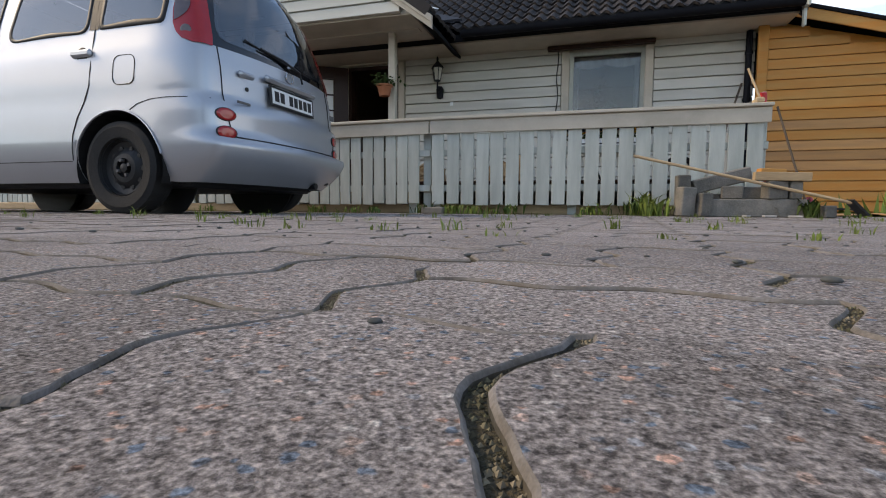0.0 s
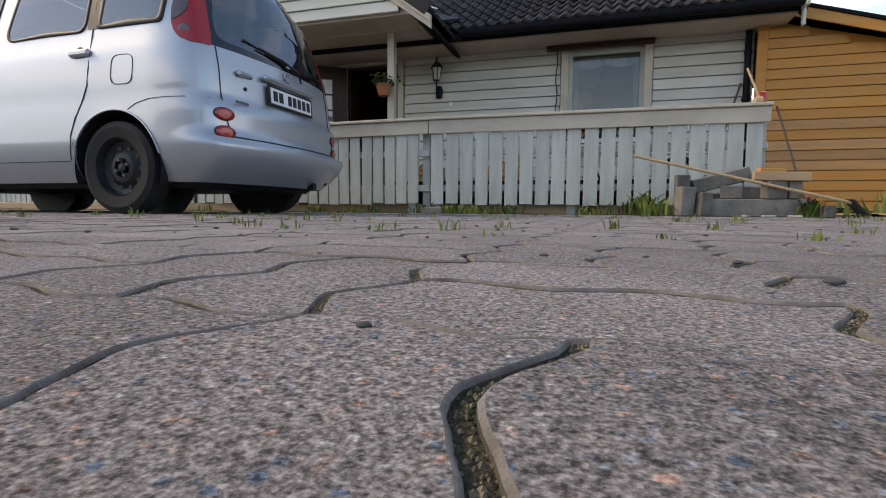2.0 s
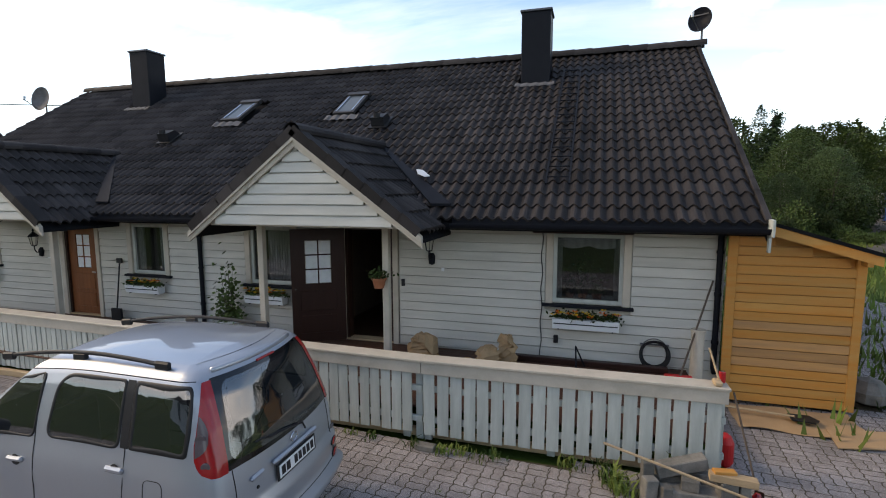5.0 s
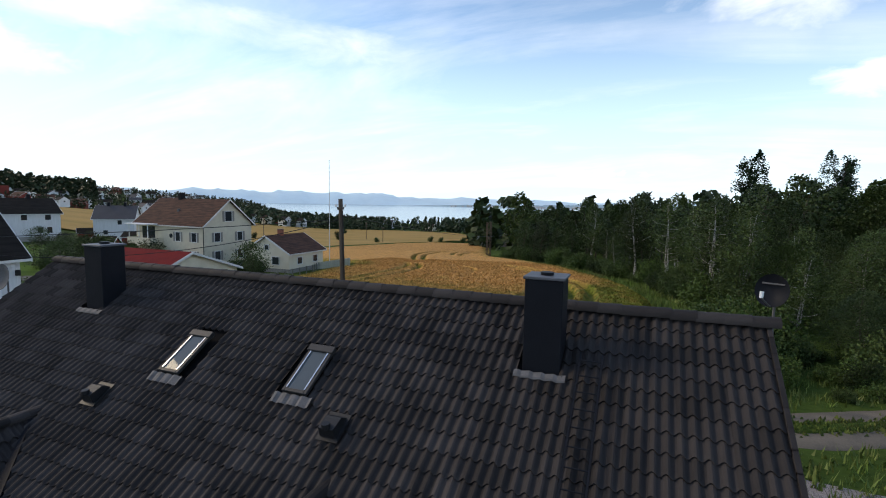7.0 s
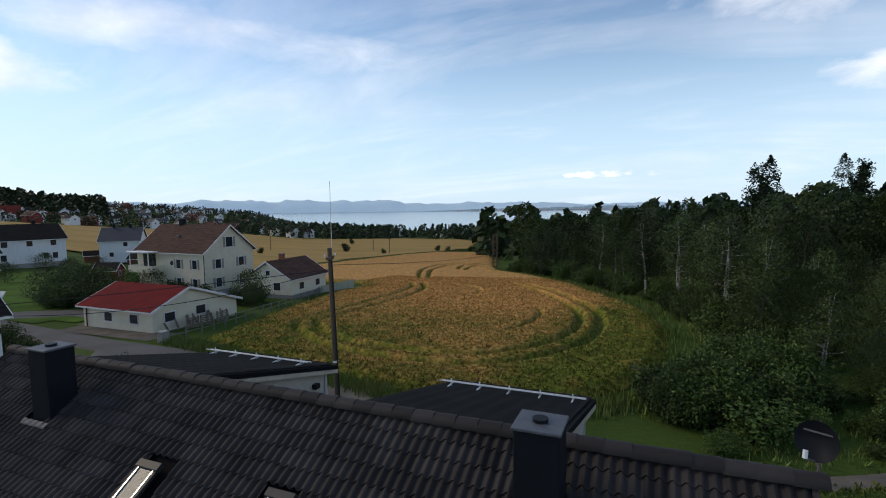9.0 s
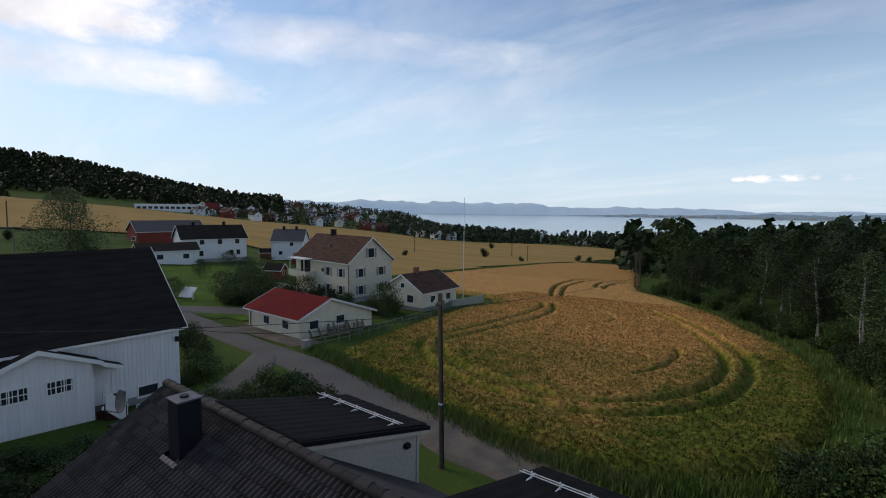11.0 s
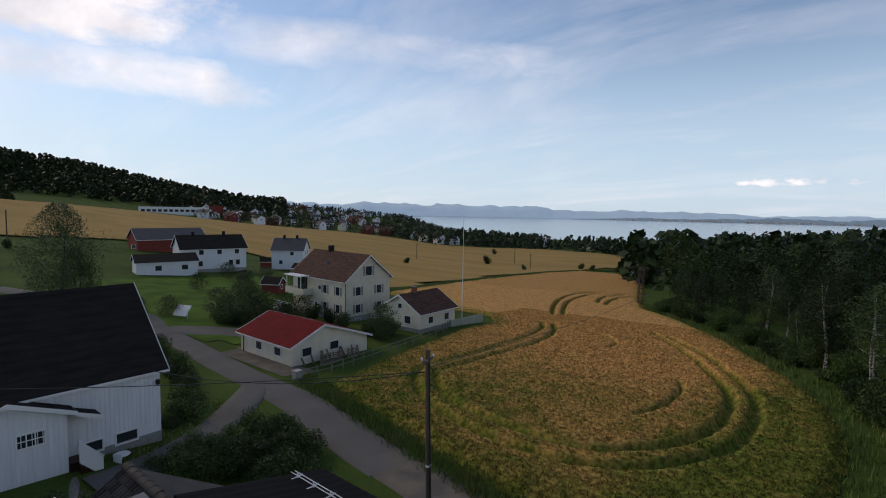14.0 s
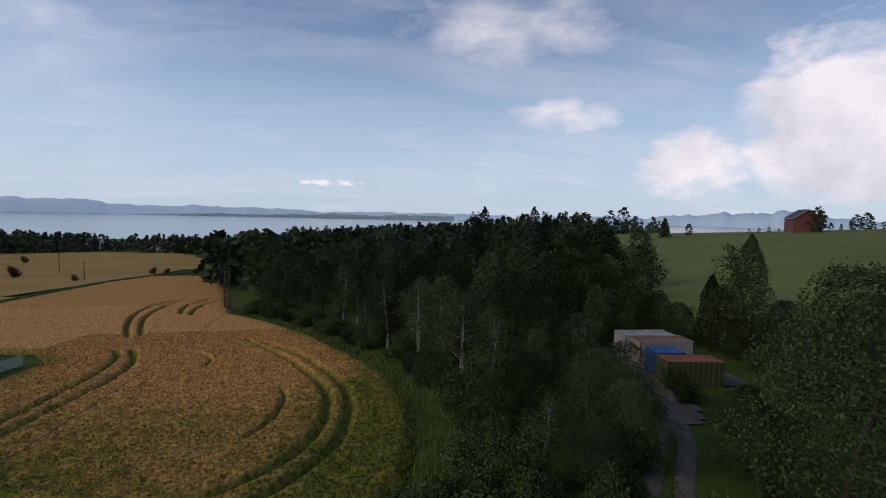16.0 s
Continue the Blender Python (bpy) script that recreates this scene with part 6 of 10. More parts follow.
def build_car(loc, rz):
    car = thing("car", "silver small family car with dark glass and black roof rails", "car", loc, rz=rz)
    marks = [0, 0.045, 0.06, 0.2335, 0.251, 0.512, 0.545, 0.92, 1.0]
    US = [0.0, 0.006, 0.012, 0.018, 0.024, 0.030, 0.038]
    for a, b in zip(marks[:-1], marks[1:]):
        k = max(1, round((b - a) / 0.013))
        US += [a + (b - a) * i / k for i in range(1, k + 1)] if a > 0 else [b]
    body, glassg = Geo(), {}
    UF = sorted(set(US + [(p + q) / 2 for p, q in zip(US[:-1], US[1:]) if p >= 0.03]))
    LONG = 2.9                       # metres along the flank for each unit of u

    def rounded(corners):
        """An even closed outline through corners (s, z, radius)."""
        line = []
        for k, (x, z, rad) in enumerate(corners):
            p = Vector((x, z))
            a_, b_ = Vector(corners[k - 1][:2]) - p, Vector(corners[(k + 1) % len(corners)][:2]) - p
            a_, b_ = p + a_.normalized() * min(rad, a_.length * 0.45), p + b_.normalized() * min(rad, b_.length * 0.45)
            line += [a_ * (1 - t) ** 2 + p * 2 * t * (1 - t) + b_ * t * t for t in np.linspace(0, 1, 8)]
        steps = [(line[(k + 1) % len(line)] - line[k]).length for k in range(len(line))]
        total, out, k, run = sum(steps), [], 0, 0.0
        for i in range(96):
            d = total * i / 96
            while run + steps[k] < d:
                run += steps[k]
                k += 1
            out.append(line[k].lerp(line[(k + 1) % len(line)], (d - run) / max(steps[k], 1e-9)))
        return out

    def inset(outline, d):
        mid = sum(outline, Vector((0, 0))) / len(outline)
        return [p + (mid - p).normalized() * min(d, (mid - p).length * 0.98) for p in outline], mid

    def pane(name, outline, place, seal, parent, material=None):
        """A curved pane with its black seal, laid on the body's surface."""
        if seal:
            rows = [[tuple(place(p.x, p.y, lift)) for p in inset(outline, d)[0]] for d, lift in ((0.0, 0.0), (0.004, 0.006), (seal * 0.8, 0.006), (seal, 0.001))]
            part("window_seal", Geo().grid(rows, True), BLACKP, parent, "black window seal", smooth=True)
        edge, mid = inset(outline, seal * 0.95)
        rows = [[tuple(place(*(mid + (p - mid) * k), 0.002)) for p in edge] for k in (1.0, 0.8, 0.6, 0.4, 0.2, 0.02)]
        return part(name, Geo().grid(rows, True), material or CARGLASS, parent, "dark glossy glass", smooth=True)

    def on_flank(side):
        return lambda x, z, lift: car_point(x / LONG, z, side) + Vector((0, side * lift, 0))

    outlines = {
        "quarter_window": rounded([(0.064 * LONG, 1.135, 0.03), (0.232 * LONG, 1.135, 0.02), (0.233 * LONG, 1.572, 0.02), (0.027 * LONG, 1.572, 0.05)]),
        "rear_door_window": rounded([(0.262 * LONG, 1.125, 0.07), (0.516 * LONG, 1.125, 0.10), (0.488 * LONG, 1.572, 0.16), (0.258 * LONG, 1.572, 0.04)]),
        "front_door_window": rounded([(0.556 * LONG, 1.115, 0.06), (0.90 * LONG, 1.10, 0.05), (0.925 * LONG, 1.20, 0.15), (0.90 * LONG, 1.54, 0.16), (0.535 * LONG, 1.572, 0.05)])}
    holes = [inset(o, 0.012)[0] for o in outlines.values()]

    def cut(u, z):
        return any(bool(inside([tuple(p) for p in h], np.array(u * LONG), np.array(z))) for h in holes)

    rear_outline = rounded([(-0.655, 1.075, 0.09), (0.0, 1.055, 0.3), (0.655, 1.075, 0.09), (0.60, 1.56, 0.08), (-0.60, 1.56, 0.08)])
    rear_hole = [tuple(p) for p in inset(rear_outline, 0.012)[0]]
    TAIL_W = 0.72

    for side in (-1, 1):
        for columns, r0, r1 in ((US, 0, BELT), (UF, BELT, len(CAR_Z) - 1)):
            grid, out = {}, {}
            for i, u in enumerate(columns):
                for j in range(r0, r1 + 1):
                    p = car_point(u, CAR_Z[j], side)
                    for wx in WHEELS:
                        dx, dz = p.x - wx, p.z - AX_Z
                        d = math.hypot(dx, dz)
                        if ARCH - 0.045 < d < ARCH + 0.035:
                            p.x, p.z = wx + dx / d * ARCH, max(0.2, AX_Z + dz / d * ARCH)
                    grid[i, j] = p
                    out[i, j] = r0 == BELT and cut(u, CAR_Z[j])
            for i in range(len(columns) - 1):
                for j in range(r0, r1):
                    keys = ((i, j), (i + 1, j), (i + 1, j + 1), (i, j + 1))
                    q = [grid[k] for k in keys]
                    c = sum(q, Vector()) / 4
                    if all(out[k] for k in keys) or any(math.hypot(c.x - wx, c.z - AX_Z) < ARCH - 0.004 for wx in WHEELS):
                        continue
                    body.add(q, [(0, 1, 2, 3) if side < 0 else (3, 2, 1, 0)])
    # tail and nose
    for u, sgn in ((0.0, -1), (1.0, 1)):
        V = np.linspace(-1, 1, 43)

        def cap(v, z):
            p = car_point(u, z, 1)
            bulge = (0.09 if sgn < 0 else 0.16) * (1 - abs(v) ** 2.2)
            if sgn > 0 and z > 1.04:
                bulge = 0.12 * (1 - v * v)
            return Vector((p.x + sgn * bulge, p.y * v, z))

        for i in range(len(V) - 1):
            for j in range(len(CAR_Z) - 1):
                q = [cap(V[i], CAR_Z[j]), cap(V[i + 1], CAR_Z[j]), cap(V[i + 1], CAR_Z[j + 1]), cap(V[i], CAR_Z[j + 1])]
                vm, zm = abs(V[i] + V[i + 1]) / 2, (CAR_Z[j] + CAR_Z[j + 1]) / 2
                if sgn < 0 and 1.03 < zm < 1.60 and vm < 0.955:
                    if all(bool(inside(rear_hole, np.array(V[a_] * TAIL_W), np.array(CAR_Z[b_]))) for a_, b_ in ((i, j), (i + 1, j), (i + 1, j + 1), (i, j + 1))):
                        continue
                    gg = glassg.setdefault(("rear_surround", 0), Geo())
                elif sgn > 0 and 1.10 < zm < 1.60 and vm < 0.92:
                    gg = glassg.setdefault(("windscreen", 0), Geo())
                else:
                    gg = body
                gg.add(q, [(0, 1, 2, 3) if sgn > 0 else (3, 2, 1, 0)])
    # roof: crowned sheet between the upper edges
    rows = []
    for u in US:
        a, b = car_point(u, 1.66, -1), car_point(u, 1.66, 1)
        rows.append([(a.x + (0.12 * (1 - v * v) * smoothstep(0.8, 1, u) - 0.09 * (1 - abs(v) ** 2.2) * (1 - smoothstep(0, 0.15, u))), a.y * -v, 1.66 + 0.035 * (1 - v * v) * smoothstep(-0.05, 0.2, u) * (1 - smoothstep(0.8, 1.05, u))) for v in np.linspace(-1, 1, 13)])
    body.grid(rows)
    bm = bmesh.new()
    me = bpy.data.meshes.new("body")
    me.from_pydata([tuple(p) for p in body.v], [], body.f)
    bm.from_mesh(me)
    bmesh.ops.remove_doubles(bm, verts=bm.verts, dist=0.0008)
    bmesh.ops.recalc_face_normals(bm, faces=bm.faces)
    bm.to_mesh(me)
    bm.free()
    me.polygons.foreach_set("use_smooth", [True] * len(me.polygons))
    me.materials.append(SILVER)
    shell = part("body", me, SILVER, car, "silver painted body")
    for (nm, side), gg in glassg.items():
        bm = bmesh.new()
        me = bpy.data.meshes.new(nm)
        me.from_pydata([tuple(p) for p in gg.v], [], gg.f)
        bm.from_mesh(me)
        bmesh.ops.remove_doubles(bm, verts=bm.verts, dist=0.0008)
        bm.to_mesh(me)
        bm.free()
        me.polygons.foreach_set("use_smooth", [True] * len(me.polygons))
        dark = GLASSEDGE if nm == "rear_surround" else CARGLASS
        me.materials.append(dark)
        part(nm, me, dark, shell, "glossy black edge of the rear window" if nm == "rear_surround" else "dark glossy glass")
    for side in (-1, 1):
        for nm, outline in outlines.items():
            pane(nm, outline, on_flank(side), 0.040 if nm == "quarter_window" else 0.030, shell)
        rows = [[tuple(car_point(u, z, side) + Vector((0, side * 0.003, 0))) for u in np.linspace(0.233, 0.259, 4)] for z in np.linspace(1.14, 1.572, 14)]
        part("pillar_trim", Geo().grid(rows), BLACKP, shell, "black pillar trim", smooth=True)

    def on_tail(x, z, lift):
        p, v = car_point(0, z, 1), x / TAIL_W
        return Vector((p.x - 0.09 * (1 - abs(v) ** 2.2) - lift, p.y * v, z))

    pane("rear_window", rear_outline, on_tail, 0.0, shell)

    def lamp_patch(side, z0, z1, reach, inner, lift, start=lambda t: 0.006):
        """A curved lens wrapped round the rear corner; reach(t) is how far it runs along the flank."""
        rows = []
        for t in np.linspace(0, 1, 27):
            z = z0 + (z1 - z0) * t
            row = []
            for w in np.linspace(0, 1, 15):
                if w < 0.25 and inner < 1:
                    v = inner + (1 - inner) * w / 0.25
                    p = car_point(0, z, 1)
                    p = Vector((p.x - 0.09 * (1 - v ** 2.2) - lift, side * p.y * v, z))
                else:
                    u0 = 0.0 if inner < 1 else start(t)
                    ww = (w - 0.25) / 0.75 if inner < 1 else w
                    p = car_point(u0 + (max(reach(t), u0 + 0.001) - u0) * ww, z, side) + Vector((-lift, side * lift, 0))
                row.append(tuple(p))
            rows.append(row if side > 0 else row[::-1])
        return Geo().grid(rows)

    for side in (-1, 1):
        def reach(t):
            return float(np.interp(t, [0, 0.03, 0.1, 0.2, 0.35, 0.55, 0.8, 1.0], [0.014, 0.030, 0.042, 0.047, 0.045, 0.034, 0.018, 0.005]))

        lens = part("tail_light", lamp_patch(side, 1.025, 1.585, reach, 0.94, 0.004), TAILRED, car, "tall curved red tail light", smooth=True, fix=False)

        def mid_t(t):
            return (1.15 + 0.25 * t - 1.025) / 0.56

        part("smoked_panel", lamp_patch(side, 1.15, 1.40, lambda t: reach(mid_t(t)) * 0.96, 1.0, 0.007, lambda t: reach(mid_t(t)) * (0.30 + 0.62 * abs(2 * t - 1) ** 3)), TAILCLEAR, lens, "smoky grey lens panel", smooth=True, fix=False)
        for zc, uu, rr in ((1.09, 0.024, 0.034), (1.25, 0.028, 0.042)):
            p = car_point(uu, zc, side)
            d = (car_point(uu + 0.004, zc, side) - p).cross(Vector((0, 0, 1))).normalized()
            d = d if d.y * side > 0 else -d
            rot = Vector((0, 0, 1)).rotation_difference(d).to_matrix().to_4x4()
            part("lens", Geo().lathe([(rr, -0.004), (rr, 0.003), (rr * 0.8, 0.006), (0.0, 0.006)], 18, Matrix.Translation(p) @ rot), TAILCLEAR, lens, "smoky round lens")
    # underside, wells, bumper lip
    part("underbody", Geo().box(0.25, -0.70, 0.17, 3.6, 0.70, 0.26, 0.02), BLACKP, car)
    for wx in WHEELS:
        for side in (-1, 1):
            rows = [[(wx + (ARCH + 0.004) * math.cos(a), side * yy, max(0.19, AX_Z + (ARCH + 0.004) * math.sin(a))) for a in np.linspace(-0.35, math.pi + 0.35, 22)] for yy in (0.55, 0.835)]
            part("wheel_well", Geo().grid(rows), BLACKP, car, fix=False)
            part("well_wall", Geo().lathe([(ARCH, 0), (ARCH, 0.01)], 22, Matrix.Translation((wx, side * 0.54, AX_Z)) @ Matrix.Rotation(radians(90), 4, "X")), BLACKP, car)
            lip = [(wx + (ARCH + 0.006) * math.cos(a), side * (car_half(min(0.7, max(0.3, AX_Z + ARCH * math.sin(a)))) + 0.004), max(0.2, AX_Z + (ARCH + 0.006) * math.sin(a))) for a in np.linspace(0.22, math.pi - 0.22, 20)]
            part("arch_lip", Geo().tube(lip, 0.006, 6), SILVER, car)
    # wheels
    for wx in WHEELS:
        for side in (-1, 1):
            w = new("wheel")
            w.parent = car
            w.matrix_basis = Matrix.Translation((wx, side * 0.75, AX_Z)) @ Matrix.Rotation(radians(-90 * side), 4, "X")
            w.empty_display_size = 0.1
            part("tyre", Geo().lathe([(0.185, -0.075), (0.25, -0.085), (0.285, -0.07), (0.29, -0.03), (0.29, 0.03), (0.285, 0.07), (0.25, 0.085), (0.185, 0.075), (0.18, 0.06), (0.18, -0.06)], 40), RUBBER, w, smooth=False)
            part("rim", Geo().lathe([(0.18, -0.06), (0.182, 0.055), (0.172, 0.06), (0.165, 0.03), (0.13, 0.02), (0.09, 0.045), (0.06, 0.05), (0.055, 0.02), (0.02, 0.02)], 32), STEEL, w, smooth=False)
            for k in range(10):
                a = k * math.pi / 5
                part("vent_hole", Geo().cyl((0.125 * math.cos(a), 0.125 * math.sin(a), 0.015), (0.125 * math.cos(a), 0.125 * math.sin(a), 0.028), 0.016, n=8), BLACKP, w)
            for k in range(4):
                a = k * math.pi / 2 + 0.4
                part("wheel_nut", Geo().cyl((0.05 * math.cos(a), 0.05 * math.sin(a), 0.03), (0.05 * math.cos(a), 0.05 * math.sin(a), 0.058), 0.011, n=6), LEAD, w)
            part("hub", Geo().lathe([(0.03, 0.02), (0.028, 0.05), (0.0, 0.056)], 14), BLACKP, w)
    # shut lines
    def flank(path, side, name, r=0.0035):
        pts = [car_point(u, z, side) + Vector((0, side * 0.0015, 0)) for u, z in path]
        part(name, Geo().tube(pts, r, 4), BLACKP, car)

    for side in (-1, 1):
        flank([(0.55, z) for z in np.linspace(0.33, 1.55, 14)], side, "door_gap")
        flank([(0.243, 1.55), (0.243, 1.3), (0.243, 1.11), (0.243, 0.9), (0.246, 0.80), (0.262, 0.70), (0.282, 0.60), (0.297, 0.50), (0.302, 0.42), (0.306, 0.34)], side, "door_gap")
        flank([(0.86, 1.02), (0.80, 0.85), (0.77, 0.7), (0.765, 0.5), (0.765, 0.33)], side, "door_gap")
        flank([(u, 0.335) for u in np.linspace(0.31, 0.765, 20)], side, "door_gap")
        flank([(0.0, 0.70), (0.03, 0.70), (0.06, 0.70), (0.09, 0.692), (0.115, 0.67), (0.135, 0.635)], side, "bumper_gap", 0.0028)
        flank([(u, 1.592) for u in np.linspace(0.02, 0.9, 24)], side, "roof_gutter", 0.004)
        for u, zh in ((0.268, 1.0), (0.61, 0.95)):
            p = car_point(u, zh, side)
            part("door_handle", Geo().box(-0.085, -0.018, -0.022, 0.085, 0.018, 0.022, 0.014, Matrix.Translation(p + Vector((0, side * 0.01, 0)))), SILVER, car, "silver pull handle")
            part("handle_recess", Geo().lathe([(0.05, 0), (0.045, 0.004)], 16, Matrix.Translation(p + Vector((0, side * 0.002, -0.012))) @ Matrix.Rotation(radians(-90 * side), 4, "X")), BLACKP, car)
        p = car_point(0.85, 1.08, side)
        m = part("mirror", Geo().lathe([(0.02, -0.11), (0.07, -0.09), (0.085, 0.0), (0.07, 0.09), (0.02, 0.11)], 12, Matrix.Translation(p + Vector((0, side * 0.12, 0.05))) @ Matrix.Rotation(radians(90), 4, "X")), BLACKP, car, "black door mirror", smooth=True)
        # roof rails on their feet
        pts = [Vector((0.62 + 1.75 * t, side * (0.585 - 0.03 * t), 1.640 + 0.050 * math.sin(math.pi * min(1, max(0, t))) ** 0.35)) for t in np.linspace(0.0, 1.0, 18)]
        rail = part("roof_rail", Geo().tube(pts, 0.015, 10), BLACKP, car, "black roof rail")
        for t in (0.03, 0.5, 0.97):
            x = 0.62 + 1.75 * t
            part("rail_foot", Geo().box(x - 0.07, side * (0.585 - 0.03 * t) - 0.018, 1.63, x + 0.07, side * (0.585 - 0.03 * t) + 0.018, 1.69, 0.012), BLACKP, rail)
        for zc in (0.505, 0.615):
            q_ = car_point(0, zc, 1)
            p = Vector((q_.x - 0.09 * (1 - 0.90 ** 2.2), side * q_.y * 0.90, zc))
            turn = Matrix.Translation(p) @ Matrix.Rotation(radians(side * -16), 4, "Z") @ Matrix.Rotation(radians(-90), 4, "Y") @ Matrix.Diagonal((0.56, 1, 1, 1))
            part("reflector_rim", Geo().lathe([(0.074, -0.03), (0.073, 0.006), (0.066, 0.008)], 22, turn), BLACKP, car)
            part("reflector", Geo().lathe([(0.066, -0.03), (0.065, 0.009), (0.045, 0.014), (0, 0.016)], 22, turn), TAILRED, car, "oval red bumper lamp")
        p = car_point(0.985, 0.74, side)
        part("headlight", Geo().lathe([(0.12, -0.03), (0.11, 0.03), (0.0, 0.06)], 16, Matrix.Translation(p + Vector((-0.06, -side * 0.10, 0))) @ Matrix.Rotation(radians(90), 4, "Y") @ Matrix.Diagonal((0.7, 1.1, 1, 1))), TAILCLEAR, car, "clear headlight")
    side = 1
    p = car_point(0.15, 0.88, side)
    fl = [(0.085 * math.copysign(abs(math.cos(a)) ** 0.5, math.cos(a)), 0.09 * math.copysign(abs(math.sin(a)) ** 0.5, math.sin(a))) for a in np.linspace(0, 6.2832, 29)]
    part("fuel_flap_gap", Geo().tube([(p.x + a, car_half(0.90 + b) + 0.002, p.z + b) for a, b in fl], 0.0035, 4), BLACKP, car)
    # tailgate furniture
    def tail(v, z, out=0.0):
        q = car_point(0, z, 1)
        return Vector((q.x - 0.09 * (1 - abs(v) ** 2.2) - out, q.y * v, z))

    gap = [tail(v, z, 0.002) for v, z in [(-0.9, 1.03), (-0.88, 0.9), (-0.88, 0.75), (-0.88, 0.6), (-0.84, 0.50)] + [(v, 0.485) for v in np.linspace(-0.8, 0.8, 15)] + [(0.84, 0.50), (0.88, 0.6), (0.88, 0.75), (0.88, 0.9), (0.9, 1.03)]]
    part("tailgate_gap", Geo().tube(gap, 0.004, 4), BLACKP, car)
    m0 = Matrix.Translation(tail(0.0, 0.815, 0.012)) @ Matrix.Rotation(radians(4), 4, "Y")
    plate = part("number_plate", Geo().box(-0.004, -0.275, -0.07, 0.004, 0.275, 0.07, 0.003, m0), BLACKP, car, "black plate holder")
    part("plate_face", Geo().box(-0.008, -0.25, -0.052, -0.004, 0.25, 0.052, 0.0, m0), PLATEW, plate, "white plate")
    for y0, w in ((0.20, 0.05), (0.135, 0.05), (0.03, 0.045), (-0.03, 0.045), (-0.09, 0.045), (-0.15, 0.045), (-0.21, 0.045)):
        part("plate_bar", Geo().box(-0.0095, y0 - w / 2, -0.035, -0.008, y0 + w / 2, 0.035, 0.0, m0), BLACKP, plate)
    part("plate_garnish", Geo().box(-0.02, -0.31, 0.085, 0.02, 0.31, 0.125, 0.015, m0), SILVER, car, "silver garnish over the plate")
    part("tailgate_handle", Geo().box(-0.018, -0.075, -0.02, 0.018, 0.075, 0.02, 0.014, Matrix.Translation(tail(0.62, 0.90, 0.004))), SILVER, car, "silver tailgate handle")
    part("lock", Geo().cyl(tail(0.62, 0.81, -0.01), tail(0.62, 0.81, 0.006), 0.014, n=12), BLACKP, car)
    ring = [tail(0.0, 0.985, 0.010) + Vector((0, 0.045 * math.cos(a), 0.032 * math.sin(a))) for a in np.linspace(0, 6.2832, 21)]
    part("badge", Geo().tube(ring, 0.006, 6), CHROME, car, "plain oval chrome badge")
    part("model_bar", Geo().box(-0.003, 0.46, 0.70, 0.003, 0.58, 0.715, 0, Matrix.Translation((tail(0.6, 0.7).x - 0.006, 0, 0))), LEAD, car, "illegible chrome lettering bar")
    part("model_bar", Geo().box(-0.003, -0.62, 0.78, 0.003, -0.56, 0.82, 0, Matrix.Translation((tail(0.6, 0.7).x - 0.006, 0, 0))), LEAD, car)
    wp = part("wiper", Geo().tube([tail(-0.22, 0.985, 0.02), tail(-0.16, 1.05, 0.035), tail(0.1, 1.085, 0.025), tail(0.42, 1.105, 0.02)], 0.008, 6), BLACKP, car, "black rear wiper")
    part("blade", Geo().tube([tail(0.0, 1.07, 0.012), tail(0.6, 1.125, 0.012)], 0.006, 5), BLACKP, wp)
    part("spoiler_lip", Geo().tube([tail(v, 1.625, 0.02) + Vector((0.02, 0, 0)) for v in np.linspace(-0.9, 0.9, 15)], 0.022, 8), SILVER, car, smooth=True)
    part("brake_light", Geo().box(-0.01, -0.11, -0.008, 0.012, 0.11, 0.008, 0.004, Matrix.Translation(tail(0, 1.595, 0.006))), TAILRED, car)
    part("exhaust", Geo().cyl((-0.02, -0.35, 0.22), (0.5, -0.35, 0.24), 0.026, n=12), STEEL, car)
    part("tow_eye", Geo().box(0.02, -0.62, 0.24, 0.12, -0.56, 0.31, 0.01), BLACKP, car)
    for x in (1.15, 1.95):
        for yy in (-0.36, 0.36):
            part("seat_back", Geo().box(x - 0.06, yy - 0.24, 0.6, x + 0.08, yy + 0.24, 1.18, 0.05), BLACKP, car)
            part("head_rest", Geo().box(x - 0.05, yy - 0.13, 1.22, x + 0.04, yy + 0.13, 1.40, 0.04), BLACKP, car)
    # a tall greenhouse over the belt line
    for ob in car.children_recursive:
        if ob.type == "MESH" and ob.parent.name.split(".")[0] != "wheel":
            for v in ob.data.vertices:
                if v.co.z > 0.98:
                    v.co.z = 0.98 + (v.co.z - 0.98) * 1.09
                fall = smoothstep(1.2, 2.9, v.co.x)        # belt and roof sink towards the bonnet
                v.co.z -= fall * (0.05 * min(1.0, max(0.0, (v.co.z - 0.7) / 0.3)) + 0.07 * min(1.0, max(0.0, (v.co.z - 1.1) / 0.5)))
    return car


build_car((-2.13, 2.82, 0.0), 180)

# ---- neighbouring houses, garages and fences ----
WHITE2 = mat("white_board_wall", (0.72, 0.725, 0.735), 0.6, var=0.05, scale=1.5, bump=0.2, fine=20, col2=(0.64, 0.645, 0.65), rnd=0.03, stretch=(4, 4, 0.3))
BEIGE = mat("beige_board_wall", (0.66, 0.60, 0.455), 0.65, var=0.05, scale=1.5, bump=0.2, fine=20, col2=(0.60, 0.54, 0.41))
CREAM = mat("cream_render", (0.71, 0.655, 0.51), 0.75, var=0.06, scale=1.2, bump=0.2, fine=25, col2=(0.66, 0.60, 0.46))
BARNRED = mat("red_barn_boards", (0.20, 0.035, 0.025), 0.75, var=0.15, scale=1.5, bump=0.3, fine=12)
